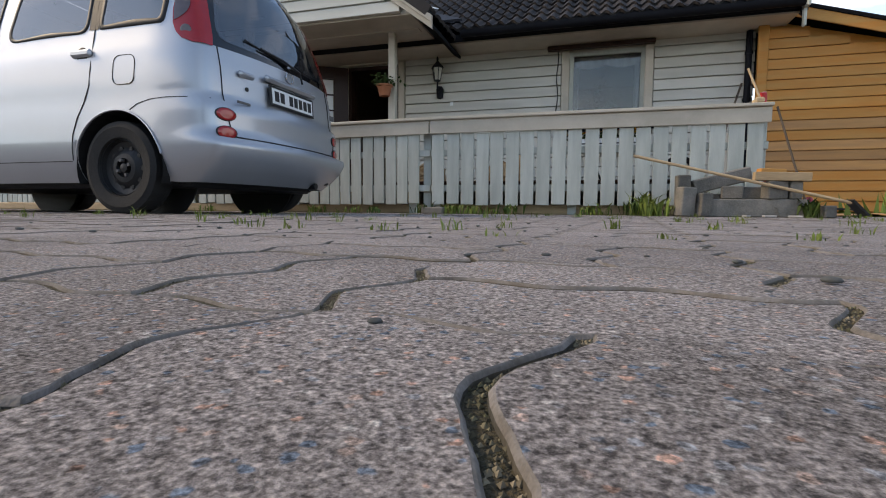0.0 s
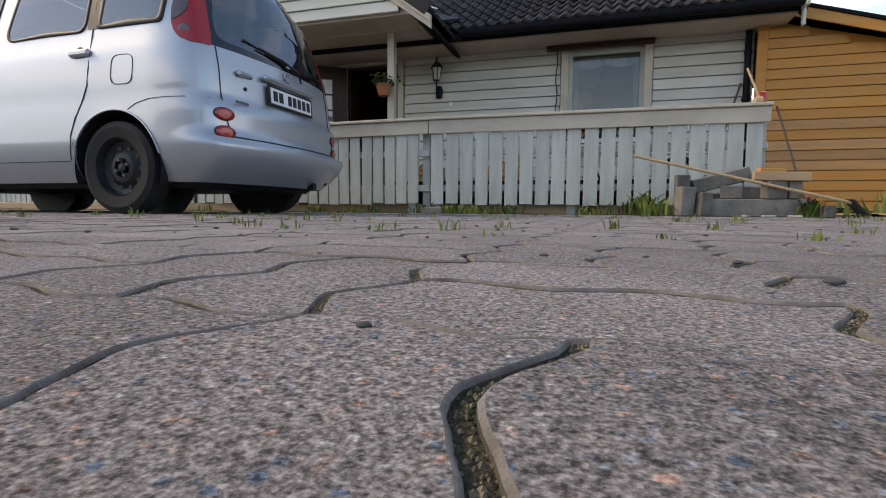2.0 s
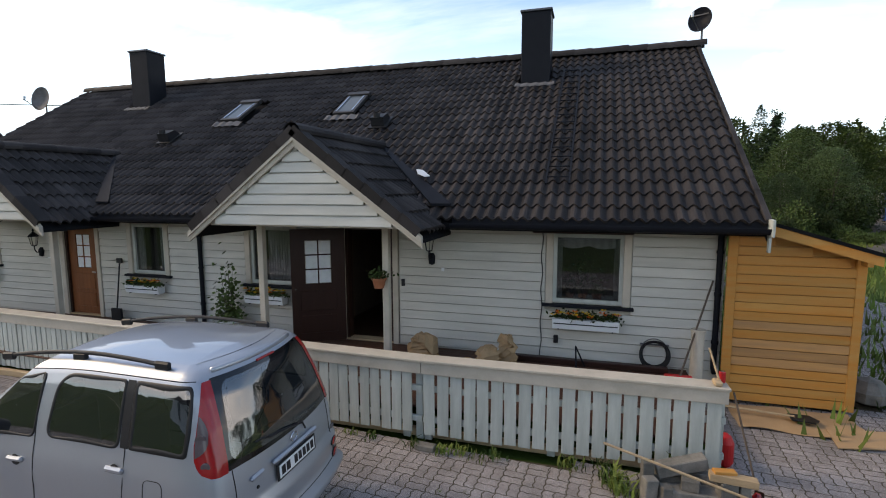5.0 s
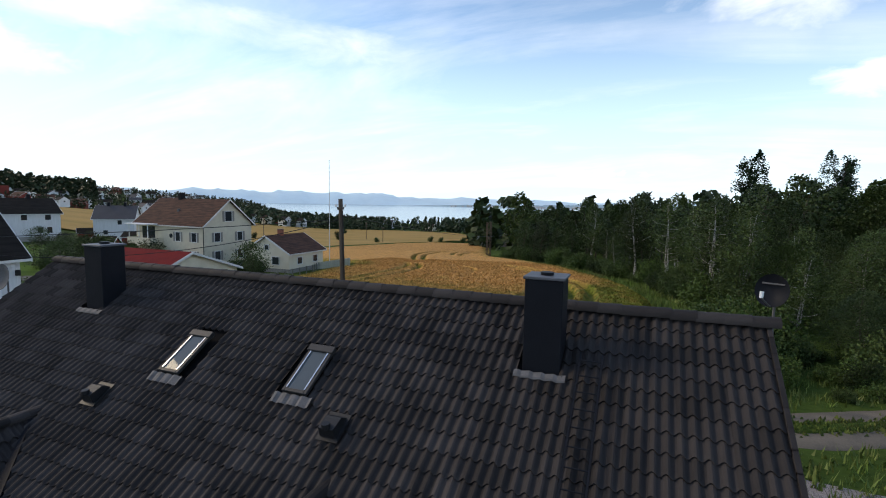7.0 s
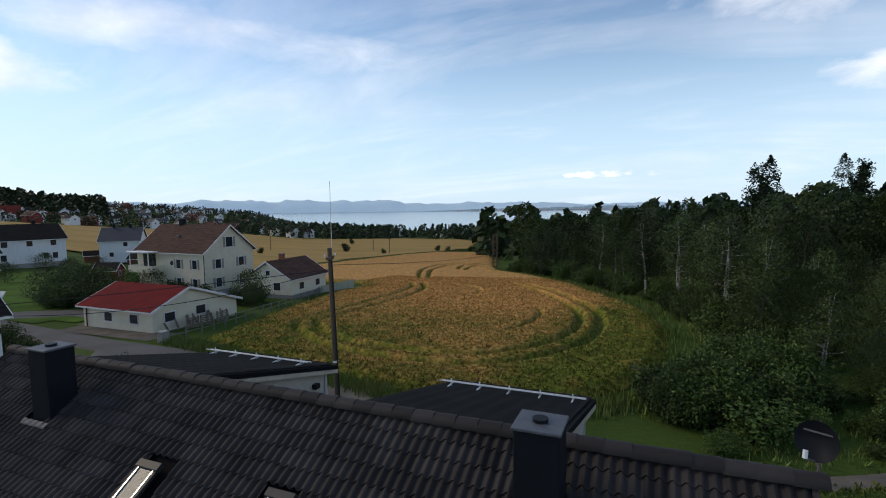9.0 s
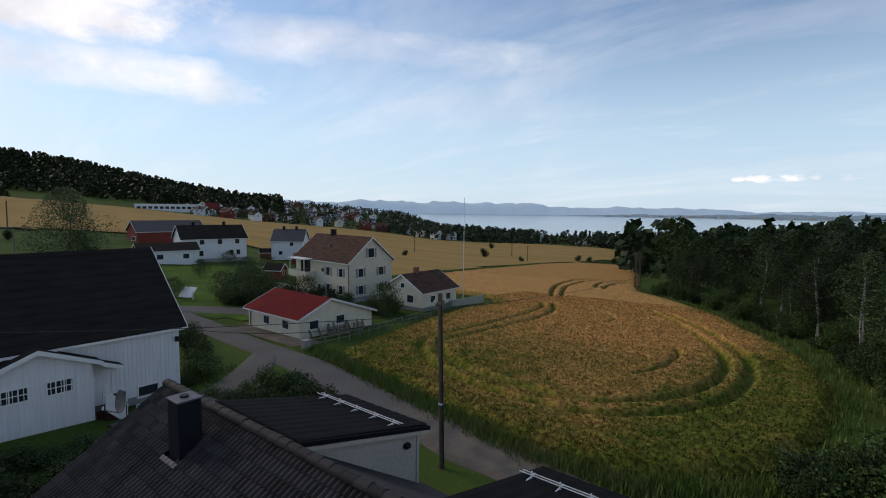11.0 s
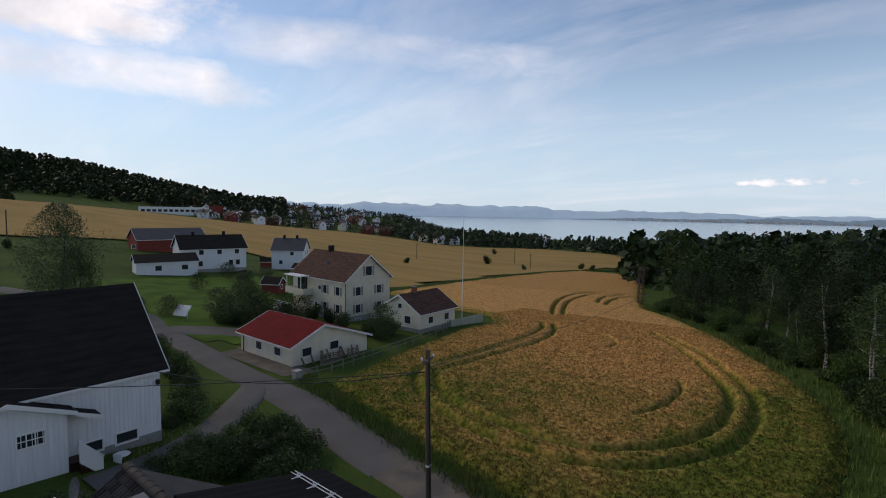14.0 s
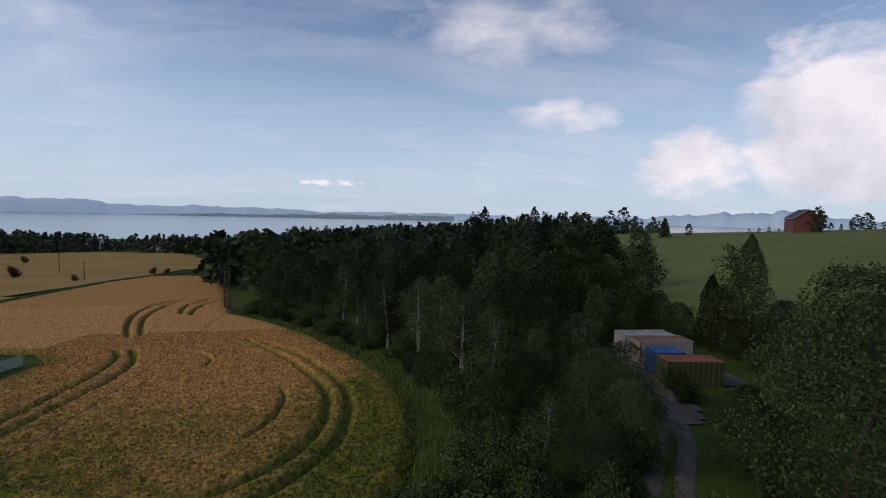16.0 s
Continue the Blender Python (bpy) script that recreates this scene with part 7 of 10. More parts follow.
BARNOLD = mat("faded_red_boards", (0.19, 0.075, 0.068), 0.8, var=0.2, scale=1.0, bump=0.3, fine=10)
ROOFBR = mat("brown_roof_tile", (0.105, 0.055, 0.038), 0.85, spec=0.1, var=0.2, scale=0.8, bump=0.4, fine=8, col2=(0.058, 0.035, 0.027), stretch=(1, 4, 1))
ROOFRED = mat("red_roof_sheet", (0.155, 0.012, 0.011), 0.85, spec=0.08, var=0.12, scale=0.7, bump=0.2, fine=12, col2=(0.115, 0.010, 0.011))
ROOFBK = mat("black_slate_roof", (0.026, 0.022, 0.019), 0.85, var=0.3, scale=0.8, bump=0.4, fine=10, stretch=(1, 4, 1), spec=0.08)
ROOFGR = mat("grey_roof", (0.062, 0.060, 0.066), 0.7, var=0.15, scale=0.6, bump=0.3, fine=8)
WINDK = mat("dark_window_pane", (0.03, 0.035, 0.04), 0.08, var=0.1, scale=3, bump=0, coat=0.6)
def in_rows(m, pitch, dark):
    """Courses of tiles: lap shade painted into the colour, every pitch up the slope."""
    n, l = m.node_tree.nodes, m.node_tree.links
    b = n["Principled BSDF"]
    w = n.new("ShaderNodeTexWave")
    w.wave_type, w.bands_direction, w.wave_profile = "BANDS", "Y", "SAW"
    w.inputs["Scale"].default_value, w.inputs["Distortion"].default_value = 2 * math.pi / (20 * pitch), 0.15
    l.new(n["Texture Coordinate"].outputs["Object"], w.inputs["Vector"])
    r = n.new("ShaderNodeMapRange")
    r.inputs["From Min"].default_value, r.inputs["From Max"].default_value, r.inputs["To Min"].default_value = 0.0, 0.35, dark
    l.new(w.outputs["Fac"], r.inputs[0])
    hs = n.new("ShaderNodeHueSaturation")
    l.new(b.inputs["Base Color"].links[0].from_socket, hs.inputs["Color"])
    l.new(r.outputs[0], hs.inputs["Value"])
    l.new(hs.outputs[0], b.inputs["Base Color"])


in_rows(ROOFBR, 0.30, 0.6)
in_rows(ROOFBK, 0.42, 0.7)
WTRIM = mat("white_window_trim", (0.70, 0.70, 0.68), 0.5, var=0.04, scale=3, bump=0.05)
SHUT = mat("grey_shutter", (0.26, 0.25, 0.22), 0.7, var=0.1, scale=3, bump=0.2)
OLDWOOD = mat("grey_weathered_wood", (0.20, 0.165, 0.125), 0.8, var=0.25, scale=4, bump=0.3, fine=30, rnd=0.3, col2=(0.13, 0.105, 0.08))
BRICKR = mat("red_brick_stack", (0.24, 0.09, 0.06), 0.85, var=0.2, scale=6, bump=0.4, fine=20)


def put_window(parent, p, wdt, hgt, face, trim=WTRIM, shutter=None, bars=0):
    """A window on a wall of a house, face: outward axis and sign."""
    ax, s = face
    w = new("window")
    w.parent, w.empty_display_size = parent, 0.1
    rz = {("x", 1): 90, ("x", -1): -90, ("y", 1): 180, ("y", -1): 0}[ax, s]
    w.matrix_basis = pose(*p, 0, 0, rz)
    f = 0.08
    g = Geo().box(-wdt / 2 - f, -0.06, -f, -wdt / 2, 0.02, hgt + f).box(wdt / 2, -0.06, -f, wdt / 2 + f, 0.02, hgt + f)
    g.box(-wdt / 2, -0.06, -f, wdt / 2, 0.02, 0).box(-wdt / 2, -0.06, hgt, wdt / 2, 0.02, hgt + f)
    for i in range(1, bars + 1):
        x = -wdt / 2 + wdt * i / (bars + 1)
        g.box(x - 0.025, -0.04, 0, x + 0.025, 0.0, hgt)
    if bars:
        g.box(-wdt / 2, -0.035, hgt / 2 - 0.02, wdt / 2, -0.005, hgt / 2 + 0.02)
    part("window_frame", g, trim, w)
    part("pane", Geo().box(-wdt / 2, -0.012, 0, wdt / 2, 0.01, hgt), WINDK, w)
    if shutter:
        for sx in (-1, 1):
            part("shutter", Geo().box(sx * (wdt / 2 + 0.10), -0.05, -0.05, sx * (wdt / 2 + 0.46), 0.0, hgt + 0.05, 0.01), shutter, w, "grey wooden shutter")
    return w


def gable_house(name, label, loc, rz, L, Wd, base, eave, apex, wall_m, roof_m, over=0.4, cat="house", ya=None, plinth=None, eave2=None, group=""):
    """Ridge along local x from 0 to -L; front eave at -y. base: depth of the wall below the origin; ya: where the ridge lies across."""
    h = thing(name, label, cat, loc, rz=rz, group=group)
    ya = Wd / 2 if ya is None else ya
    e2 = eave if eave2 is None else eave2
    t = 0.16
    sec = [(-0.0, -base), (Wd, -base), (Wd, e2), (ya, apex), (0.0, eave)]
    g = Geo()
    pts = lambda x, ins: [(x, min(max(y, ins), Wd - ins), z - (0.02 if z > 0 else 0)) for y, z in sec]
    g.extr(pts(0, 0), (-t, 0, 0))
    part("gable_wall", g, wall_m, h)
    part("gable_wall", Geo().extr(pts(-L + t, 0), (-t, 0, 0)), wall_m, h)
    part("front_wall", Geo().box(-L + t, 0, -base, -t, t, eave), wall_m, h)
    part("back_wall", Geo().box(-L + t, Wd - t, -base, -t, Wd, e2), wall_m, h)
    if plinth:
        part("plinth", Geo().box(-L - 0.03, -0.03, -base - 0.2, 0.03, Wd + 0.03, -base + plinth), CONC, h, "grey concrete plinth")
    for y0, z0, sgn in ((0.0, eave, -1), (Wd, e2, 1)):
        k = (apex - z0) / abs(ya - y0)
        yo = y0 + sgn * over
        zo = z0 - k * over
        a, b = Vector((0, yo, zo + 0.04)), Vector((0, ya, apex + 0.04))
        g = Geo().extr([(over, a.y, a.z), (over, b.y, b.z), (over, b.y, b.z + 0.10), (over, a.y, a.z + 0.10)], (-L - 2 * over, 0, 0))
        roof = part("roof", g, roof_m, h)
        for x in (over, -L - over - 0.04):
            part("barge_board", Geo().extr([(x, a.y, a.z - 0.10), (x, b.y, b.z - 0.10), (x, b.y, b.z + 0.12), (x, a.y, a.z + 0.12)], (0.04, 0, 0)), WTRIM, h, "white barge board")
        part("fascia", Geo().box(-L - over, min(a.y, a.y + sgn * 0.03), a.z - 0.06, over, max(a.y, a.y + sgn * 0.03), a.z + 0.07), WTRIM, h)
    return h


def stack(h, x, y, z0, z1, m=BLACKM, w=0.5):
    c = part("chimney", Geo().box(x - w / 2, y - w / 2, z0, x + w / 2, y + w / 2, z1, 0.01), m, h, "square chimney")
    part("cap", Geo().box(x - w / 2 - 0.05, y - w / 2 - 0.05, z1, x + w / 2 + 0.05, y + w / 2 + 0.05, z1 + 0.07), LEAD, c)


# beige house: gable towards +x
BZ = -1.7
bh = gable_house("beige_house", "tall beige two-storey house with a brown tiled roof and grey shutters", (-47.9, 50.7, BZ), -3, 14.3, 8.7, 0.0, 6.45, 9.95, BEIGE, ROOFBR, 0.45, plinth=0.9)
for zz in (1.35, 4.0):
    for y in (2.3, 6.4):
        put_window(bh, (0.005, y, zz), 0.95, 1.25, ("x", 1), shutter=SHUT)
put_window(bh, (0.005, 4.35, 6.9), 1.2, 1.4, ("x", 1), shutter=SHUT)
for x in (-1.9, -5.2):
    for zz in (1.35, 4.0):
        put_window(bh, (x, -0.005, zz), 0.95, 1.25, ("y", -1), shutter=SHUT)
put_window(bh, (-7.6, -0.005, 1.6), 0.6, 0.7, ("y", -1))
put_window(bh, (0.005, 2.3, 0.05), 0.8, 0.45, ("x", 1))
put_window(bh, (0.005, 6.0, 0.05), 0.8, 0.45, ("x", 1))
part("downpipe", Geo().cyl((0.06, -0.08, 0), (0.06, -0.08, 6.3), 0.05, n=8), BLACKM, bh)
stack(bh, -9.8, 4.4, 9.3, 10.9, BLACKM, 0.7)
part("roof_vent", Geo().box(-7.8, 1.9, 8.0, -7.4, 2.3, 8.55, 0.03), LEAD, bh)
part("round_window", Geo().lathe([(0.32, 0), (0.32, 0.05)], 18, Matrix.Translation((-6.6, -0.04, 4.7)) @ Matrix.Rotation(radians(90), 4, "X")), WINDK, bh)
bal = part("balcony", Geo().box(-13.6, -1.9, 3.35, -8.4, 0.0, 3.6, 0.02), BEIGE, bh, "deep balcony on the garden side")
part("parapet", Geo().box(-13.6, -1.9, 3.6, -8.4, -1.8, 4.35).box(-13.6, -1.8, 3.6, -13.5, 0, 4.35).box(-8.5, -1.8, 3.6, -8.4, 0, 4.35), BEIGE, bal)
part("canopy", Geo().box(-13.8, -2.0, 6.2, -9.0, 0.0, 6.35, 0.02), WTRIM, bal)
for x in (-13.4, -11.2, -9.3):
    part("balcony_post", Geo().box(x, -1.8, 4.35, x + 0.1, -1.7, 6.2), WTRIM, bal)
part("glass_door", Geo().box(-12.9, -0.03, 3.65, -10.1, 0.01, 5.9), WINDK, bal)
part("garden_wall", Geo().box(-16.2, -2.6, 0, -10.0, -2.4, 1.9), WTRIM, bh, "white garden terrace wall")

# red-roofed garage
RZ0 = -0.85
bh.matrix_basis = pose(-50.2, 49.3, -1.2, 0, 0, -3) @ Matrix.Scale(0.89, 4)
rg = gable_house("garage", "cream garage with a low red sheet roof", (-37.4, 32.5, RZ0), 0, 8.7, 9.0, 0.0, 2.38, 3.8, CREAM, ROOFRED, 0.4, "garage", ya=3.4, eave2=1.9)
put_window(rg, (0.005, 1.6, 1.2), 1.0, 0.75, ("x", 1))
put_window(rg, (0.005, 4.75, 1.25), 1.0, 0.75, ("x", 1))
put_window(rg, (-2.2, -0.005, 1.15), 1.0, 0.75, ("y", -1))
put_window(rg, (-5.4, -0.005, 1.15), 1.0, 0.75, ("y", -1))
part("downpipe", Geo().cyl((-8.2, -0.08, 0), (-8.2, -0.08, 2.2), 0.05, n=8), BLACKM, rg)
part("gable_board", Geo().extr([(0.02, 0.5, 2.42), (0.02, 7.4, 2.35), (0.02, 3.4, 3.66)], (0.02, 0, 0)), CREAM, rg)
q = rng(41)
for i in range(9):
    y = 33.6 + 0.78 * i + q.uniform(-0.25, 0.25)
    b = solo("leaning_board", Geo().box(-0.03, -0.09, 0, 0.03, 0.09, q.uniform(0.7, 1.25), 0.01), OLDWOOD, "worn wooden board leaning on the garage", "board", "boards by the garage")
    b.matrix_basis = pose(-36.85 + q.uniform(-0.1, 0.25), y, th(-36.8, y), q.uniform(-20, 20), -16, q.uniform(-12, 12))
for y in (35.2, 36.6, 38.4):
    pl_ = thing("pallet", "upright wooden pallet by the garage wall", "pallet", (-36.0, y, th(-36.0, y)), group="pallets", rz=85)
    for k in range(6):
        part("slat", Geo().box(-0.6, -0.02, 0.04 + k * 0.16, 0.6, 0.02, 0.14 + k * 0.16), OLDWOOD, pl_)
    for x in (-0.55, 0, 0.5):
        part("bearer", Geo().box(x, 0.02, 0, x + 0.08, 0.1, 1.0), OLDWOOD, pl_)

# small house
sh = gable_house("small_house", "small cream house with a brown tiled roof", (-40.9, 54.2, -1.3), -90, -0.0 + 7.0, 6.6, 0.0, 2.45, 4.35, CREAM, ROOFBR, 0.35, plinth=0.5)
sh.matrix_basis = pose(-45.5, 51.3, -1.0, 0, 0, -89)
put_window(sh, (0.005, 3.3, 2.75), 0.6, 0.55, ("x", 1))
put_window(sh, (0.005, 4.6, 1.0), 1.0, 0.9, ("x", 1))
put_window(sh, (-2.0, 6.605, 1.0), 0.9, 0.8, ("y", 1))
put_window(sh, (-5.2, 6.605, 1.0), 0.9, 0.8, ("y", 1))
stack(sh, -2.6, 3.3, 4.0, 5.1, BRICKR, 0.55)
# its picket fence and the walled platform with the flagpole
FENG = mat("grey_green_fence", (0.15, 0.155, 0.12), 0.7, var=0.1, scale=2, bump=0.2, rnd=0.05)
SCREEN = mat("pale_green_screen", (0.42, 0.42, 0.33), 0.7, var=0.1, scale=2, bump=0.2, rnd=0.05)
pf = thing("platform_screen", "pale green boarded screen round a small terrace", "fence", (-36, 62, -1.75))
pts = [(-40.4, 56.8), (-38.8, 57.4), (-38.2, 63.8)]
for (x0, y0), (x1, y1) in zip(pts[:-1], pts[1:]):
    n = int(math.hypot(x1 - x0, y1 - y0) / 0.32)
    for i in range(n):
        x, y = x0 + (x1 - x0) * (i + 0.5) / n, y0 + (y1 - y0) * (i + 0.5) / n
        part("board", Geo().box(-0.14, -0.02, 0, 0.14, 0.02, 1.5, 0.006, pose(x + 36, y - 62, 0, 0, 0, math.degrees(math.atan2(y1 - y0, x1 - x0)))), SCREEN, pf)
fp = thing("flagpole", "tall slim white flagpole", "flagpole", (-39.4, 60.5, -1.3))
part("pole", Geo().cyl((0, 0, 0), (0, 0, 14.4), 0.055, 0.03, 10), WTRIM, fp)
part("finial", Geo().lathe([(0.0, 14.4), (0.07, 14.46), (0.07, 14.52), (0.0, 14.6)], 10), CHROME, fp)
fn = thing("garden_fence", "low grey rail fence along the field edge", "fence", (-35, 42, -0.6), group="field fences")
line = [(-33.6, 30.9), (-33.6, 34.0), (-34.3, 39.5), (-35.6, 46.6), (-37.1, 53.6), (-38.9, 57.2)]
for (x0, y0), (x1, y1) in zip(line[:-1], line[1:]):
    n = int(math.hypot(x1 - x0, y1 - y0) / 1.8) + 1
    for i in range(n):
        a = [(x0 + (x1 - x0) * k / n, y0 + (y1 - y0) * k / n) for k in (i, i + 1)]
        z = [th(*p) for p in a]
        part("post", Geo().box(a[0][0] - 0.05, a[0][1] - 0.05, z[0] - 0.1, a[0][0] + 0.05, a[0][1] + 0.05, z[0] + 0.95), FENG, fn, at=(-35, 42, -0.6))
        for dz in (0.45, 0.85):
            part("rail", Geo().cyl((*a[0], z[0] + dz), (*a[1], z[1] + dz), 0.035, n=6), FENG, fn, at=(-35, 42, -0.6))
solo("gate_post", Geo().box(-34.1, 30.3, -0.5, -33.5, 30.9, 0.55, 0.02).box(-34.15, 30.25, 0.55, -33.45, 30.95, 0.62, 0.01), CONC, "square pale stone gate post at the lane", "gate post")

# white neighbour house: eave towards +x, ridge along y
nz = 0.7
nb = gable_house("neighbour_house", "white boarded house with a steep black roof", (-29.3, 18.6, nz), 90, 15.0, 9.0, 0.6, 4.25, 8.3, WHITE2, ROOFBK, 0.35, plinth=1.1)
nb.matrix_basis = pose(-28.9, 18.2, nz, 0, 0, 90)
for x in (-1.75, -3.4):
    put_window(nb, (x, -0.005, 0.45), 1.0, 0.55, ("y", -1))
q = rng(17)
for i in range(22):
    part("board_batten", Geo().box(-4.6 + i * 0.21, -0.02, 1.1, -4.57 + i * 0.21, 0.0, 4.2), WHITE2, nb)
part("wall_lamp", Geo().box(-0.25, -0.18, 3.2, -0.05, 0, 3.5, 0.03), BLACKP, nb)
stack(nb, -9.2, 4.5, 8.0, 9.4, BLACKM, 0.6)
part("antenna", Geo().tube([(-6.4, 4.5, 8.2), (-6.4, 4.5, 9.9)], 0.025, 6).tube([(-7.3, 4.5, 9.85), (-5.5, 4.5, 9.85)], 0.02, 5), LEAD, nb)
wg = gable_house("neighbour_wing", "white gabled wing with two small paned windows", (-28.15, 9.1, nz), 0, 6.0, 4.55, 0.5, 3.18, 4.12, WHITE2, ROOFBK, 0.35, ya=2.3, plinth=0.45)
for y in (1.38, 3.14):
    put_window(wg, (0.005, y, 1.95), 1.0, 0.6, ("x", 1), bars=2)
for i in range(22):
    y = 0.1 + i * 0.205
    part("board_batten", Geo().box(0.0, y, 0.0, 0.02, y + 0.03, 3.12 + 0.40 * min(y, 4.55 - y)), WHITE2, wg)
part("porch_roof", Geo().extr([(0.35, 4.85, 3.00), (0.35, 5.95, 2.55), (0.35, 5.95, 2.65), (0.35, 4.85, 3.10)], (-2.2, 0, 0)), ROOFBK, wg, "black porch roof beside the wing")
part("porch_barge", Geo().extr([(0.36, 4.85, 2.92), (0.36, 5.98, 2.46), (0.36, 5.98, 2.68), (0.36, 4.85, 3.14)], (0.04, 0, 0)), WTRIM, wg, "white barge board")
part("entry_wall", Geo().box(-1.5, 4.56, -0.4, -1.4, 6.0, 2.6), BEIGE, wg, "beige boards of the entry")
part("porch_floor", Geo().box(-1.4, 4.58, -0.35, 0.1, 5.3, 0.55), BROWN, wg, "brown stained porch floor")
st = thing("entry_stair", "white boarded stair beside the wing", "stair", (-27.6, 14.0, nz - 0.5))
for k in range(5):
    part("step", Geo().box(-0.85, 0.18 * k, 0.0, 0.0, 0.18 * k + 0.20, 0.95 - 0.18 * k, 0.01), BROWN, st)
part("side_panel", Geo().extr([(0.0, -0.05, 1.15), (0.0, 0.95, 0.10), (0.0, 0.95, 1.10), (0.0, -0.05, 2.25)], (0.05, 0, 0)), WTRIM, st, "white boarded stair side")
part("hand_rail", Geo().extr([(-0.02, -0.08, 2.25), (-0.02, 0.98, 1.10), (-0.02, 0.98, 1.17), (-0.02, -0.08, 2.32)], (0.09, 0, 0)), WTRIM, st)
tb = thing("garden_table", "small round white garden table", "table", (-28.0, 15.9, nz - 0.5))
part("top", Geo().lathe([(0.38, 0.7), (0.4, 0.72), (0.38, 0.74)], 20), WTRIM, tb)
part("leg", Geo().cyl((0, 0, 0), (0, 0, 0.7), 0.03, n=8), WTRIM, tb)
gc = thing("garden_chair", "white plastic garden chair", "chair", (-27.6, 15.4, nz - 0.5), rz=30)
part("seat", Geo().box(-0.24, -0.24, 0.40, 0.24, 0.24, 0.44, 0.015), WTRIM, gc)
part("backrest", Geo().box(-0.24, 0.22, 0.44, 0.24, 0.27, 0.92, 0.015), WTRIM, gc)
for x in (-0.2, 0.2):
    for y in (-0.2, 0.2):
        part("leg", Geo().cyl((x, y, 0), (x, y, 0.4), 0.02, n=6), WTRIM, gc)

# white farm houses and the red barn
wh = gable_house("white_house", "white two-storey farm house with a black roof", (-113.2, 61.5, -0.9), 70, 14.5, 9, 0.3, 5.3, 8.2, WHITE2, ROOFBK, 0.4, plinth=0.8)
wh.matrix_basis = pose(-114.3, 71.3, -1.2, 0, 0, 78.2)
for x in (-2.2, -6.2, -10.2):
    put_window(wh, (x, -0.005, 3.9), 1.0, 1.1, ("y", -1))
for x in (-2.0, -3.6, -10.4, -11.8):
    put_window(wh, (x, -0.005, 1.2), 0.9, 1.2, ("y", -1))
stack(wh, -4.0, 4.5, 7.8, 9.1, BLACKM, 0.6)
stack(wh, -11.0, 4.5, 7.8, 9.1, BLACKM, 0.6)
wx_ = gable_house("farm_annex", "low white annex with a dark roof", (-109.5, 58.5, -0.9), 76, 11.5, 6, 0.3, 2.9, 4.3, WHITE2, ROOFBK, 0.35)
wx_.matrix_basis = pose(-109.2, 57.1, -0.7, 0, 0, 78)
put_window(wx_, (-2.5, -0.005, 1.1), 1.2, 1.0, ("y", -1))
put_window(wx_, (-7.5, -0.005, 1.1), 1.2, 1.0, ("y", -1))
bn = gable_house("red_barn", "red boarded barn with a grey roof", (-157, 66, 0), 80, 19, 11, 0.5, 4.6, 7.6, BARNRED, ROOFGR, 0.4, "barn")
bn.matrix_basis = pose(-156.7, 81.6, -0.6, 0, 0, 84)
put_window(bn, (-20, -0.005, 2.2), 1.0, 1.0, ("y", -1))
w3 = gable_house("white_house", "narrow white house with a grey roof", (0, 0, 0), 0, 8.5, 8, 0.3, 5.0, 8.0, WHITE2, ROOFGR, 0.35)
w3.matrix_basis = pose(-115.3, 88.5, -2.6, 0, 0, 42.3)
put_window(w3, (0.005, 2.5, 3.6), 0.9, 1.0, ("x", 1))
put_window(w3, (0.005, 5.5, 3.6), 0.9, 1.0, ("x", 1))
put_window(w3, (-3, -0.005, 3.6), 0.9, 1.0, ("y", -1))
put_window(w3, (-6, -0.005, 1.2), 0.9, 1.0, ("y", -1))
stack(w3, -2.5, 4, 7.5, 8.9, BLACKM, 0.6)
stack(w3, -6.0, 4, 7.5, 8.9, BLACKM, 0.6)
for x, y, a in [(*swung(x, y), a) for x, y, a in ((-103, 86, 20), (-122, 90, 60), (-76, 60, 30))]:
    s_ = gable_house("garden_shed", "small red garden shed with white trim", (0, 0, 0), 0, 3.2, 2.6, 0.3, 1.9, 2.9, BARNRED, ROOFBK, 0.25, "shed", group="red sheds")
    s_.matrix_basis = pose(x, y, th(x, y), 0, 0, a)
    put_window(s_, (0.005, 1.3, 0.9), 0.6, 0.7, ("x", 1))
solo("tilted_panel", Geo().box(-1.1, -0.03, 0, 1.1, 0.03, 1.6, 0.01, pose(0, 0, 0.3, -40, 0, 20)).box(-1.0, 0.3, -0.1, -0.9, 0.4, 1.2).box(0.9, 0.6, -0.1, 1.0, 0.7, 1.2), WTRIM, "pale tilted panel standing on the lawn", "panel", loc=(-65.4, 34.6, th(-65.4, 34.6)))

# barn and sheds beyond the wood
rb = gable_house("hill_barn", "faded red barn on the hill top", (0, 0, 0), 0, 12, 10, 1.0, 6.0, 9.5, BARNOLD, ROOFGR, 0.5, "barn")
rb.matrix_basis = pose(177.9, 198.6, th(177.9, 198.6) - 0.5, 0, 0, 63.7)
put_window(rb, (-5, -0.005, 3.0), 1.4, 1.6, ("y", -1))
put_window(rb, (-10, -0.005, 3.0), 1.4, 1.6, ("y", -1))
kb = gable_house("hill_cabin", "dark brown cabin with a white gable window on the hill", (0, 0, 0), 0, 12, 8, 1.0, 2.6, 6.0, BROWN, ROOFBK, 0.5, "cabin")
kb.matrix_basis = pose(222.4, 180.3, th(222.4, 180.3) + 0.2, 0, 0, -24.5)
put_window(kb, (-3, -0.005, 1.0), 1.6, 1.2, ("y", -1))
ps = gable_house("field_shed", "grey shed with a pale lean-to at the wood's edge", (0, 0, 0), 0, 12, 9, 0.5, 3.2, 5.6, ROOFGR, ROOFGR, 0.4, "shed")
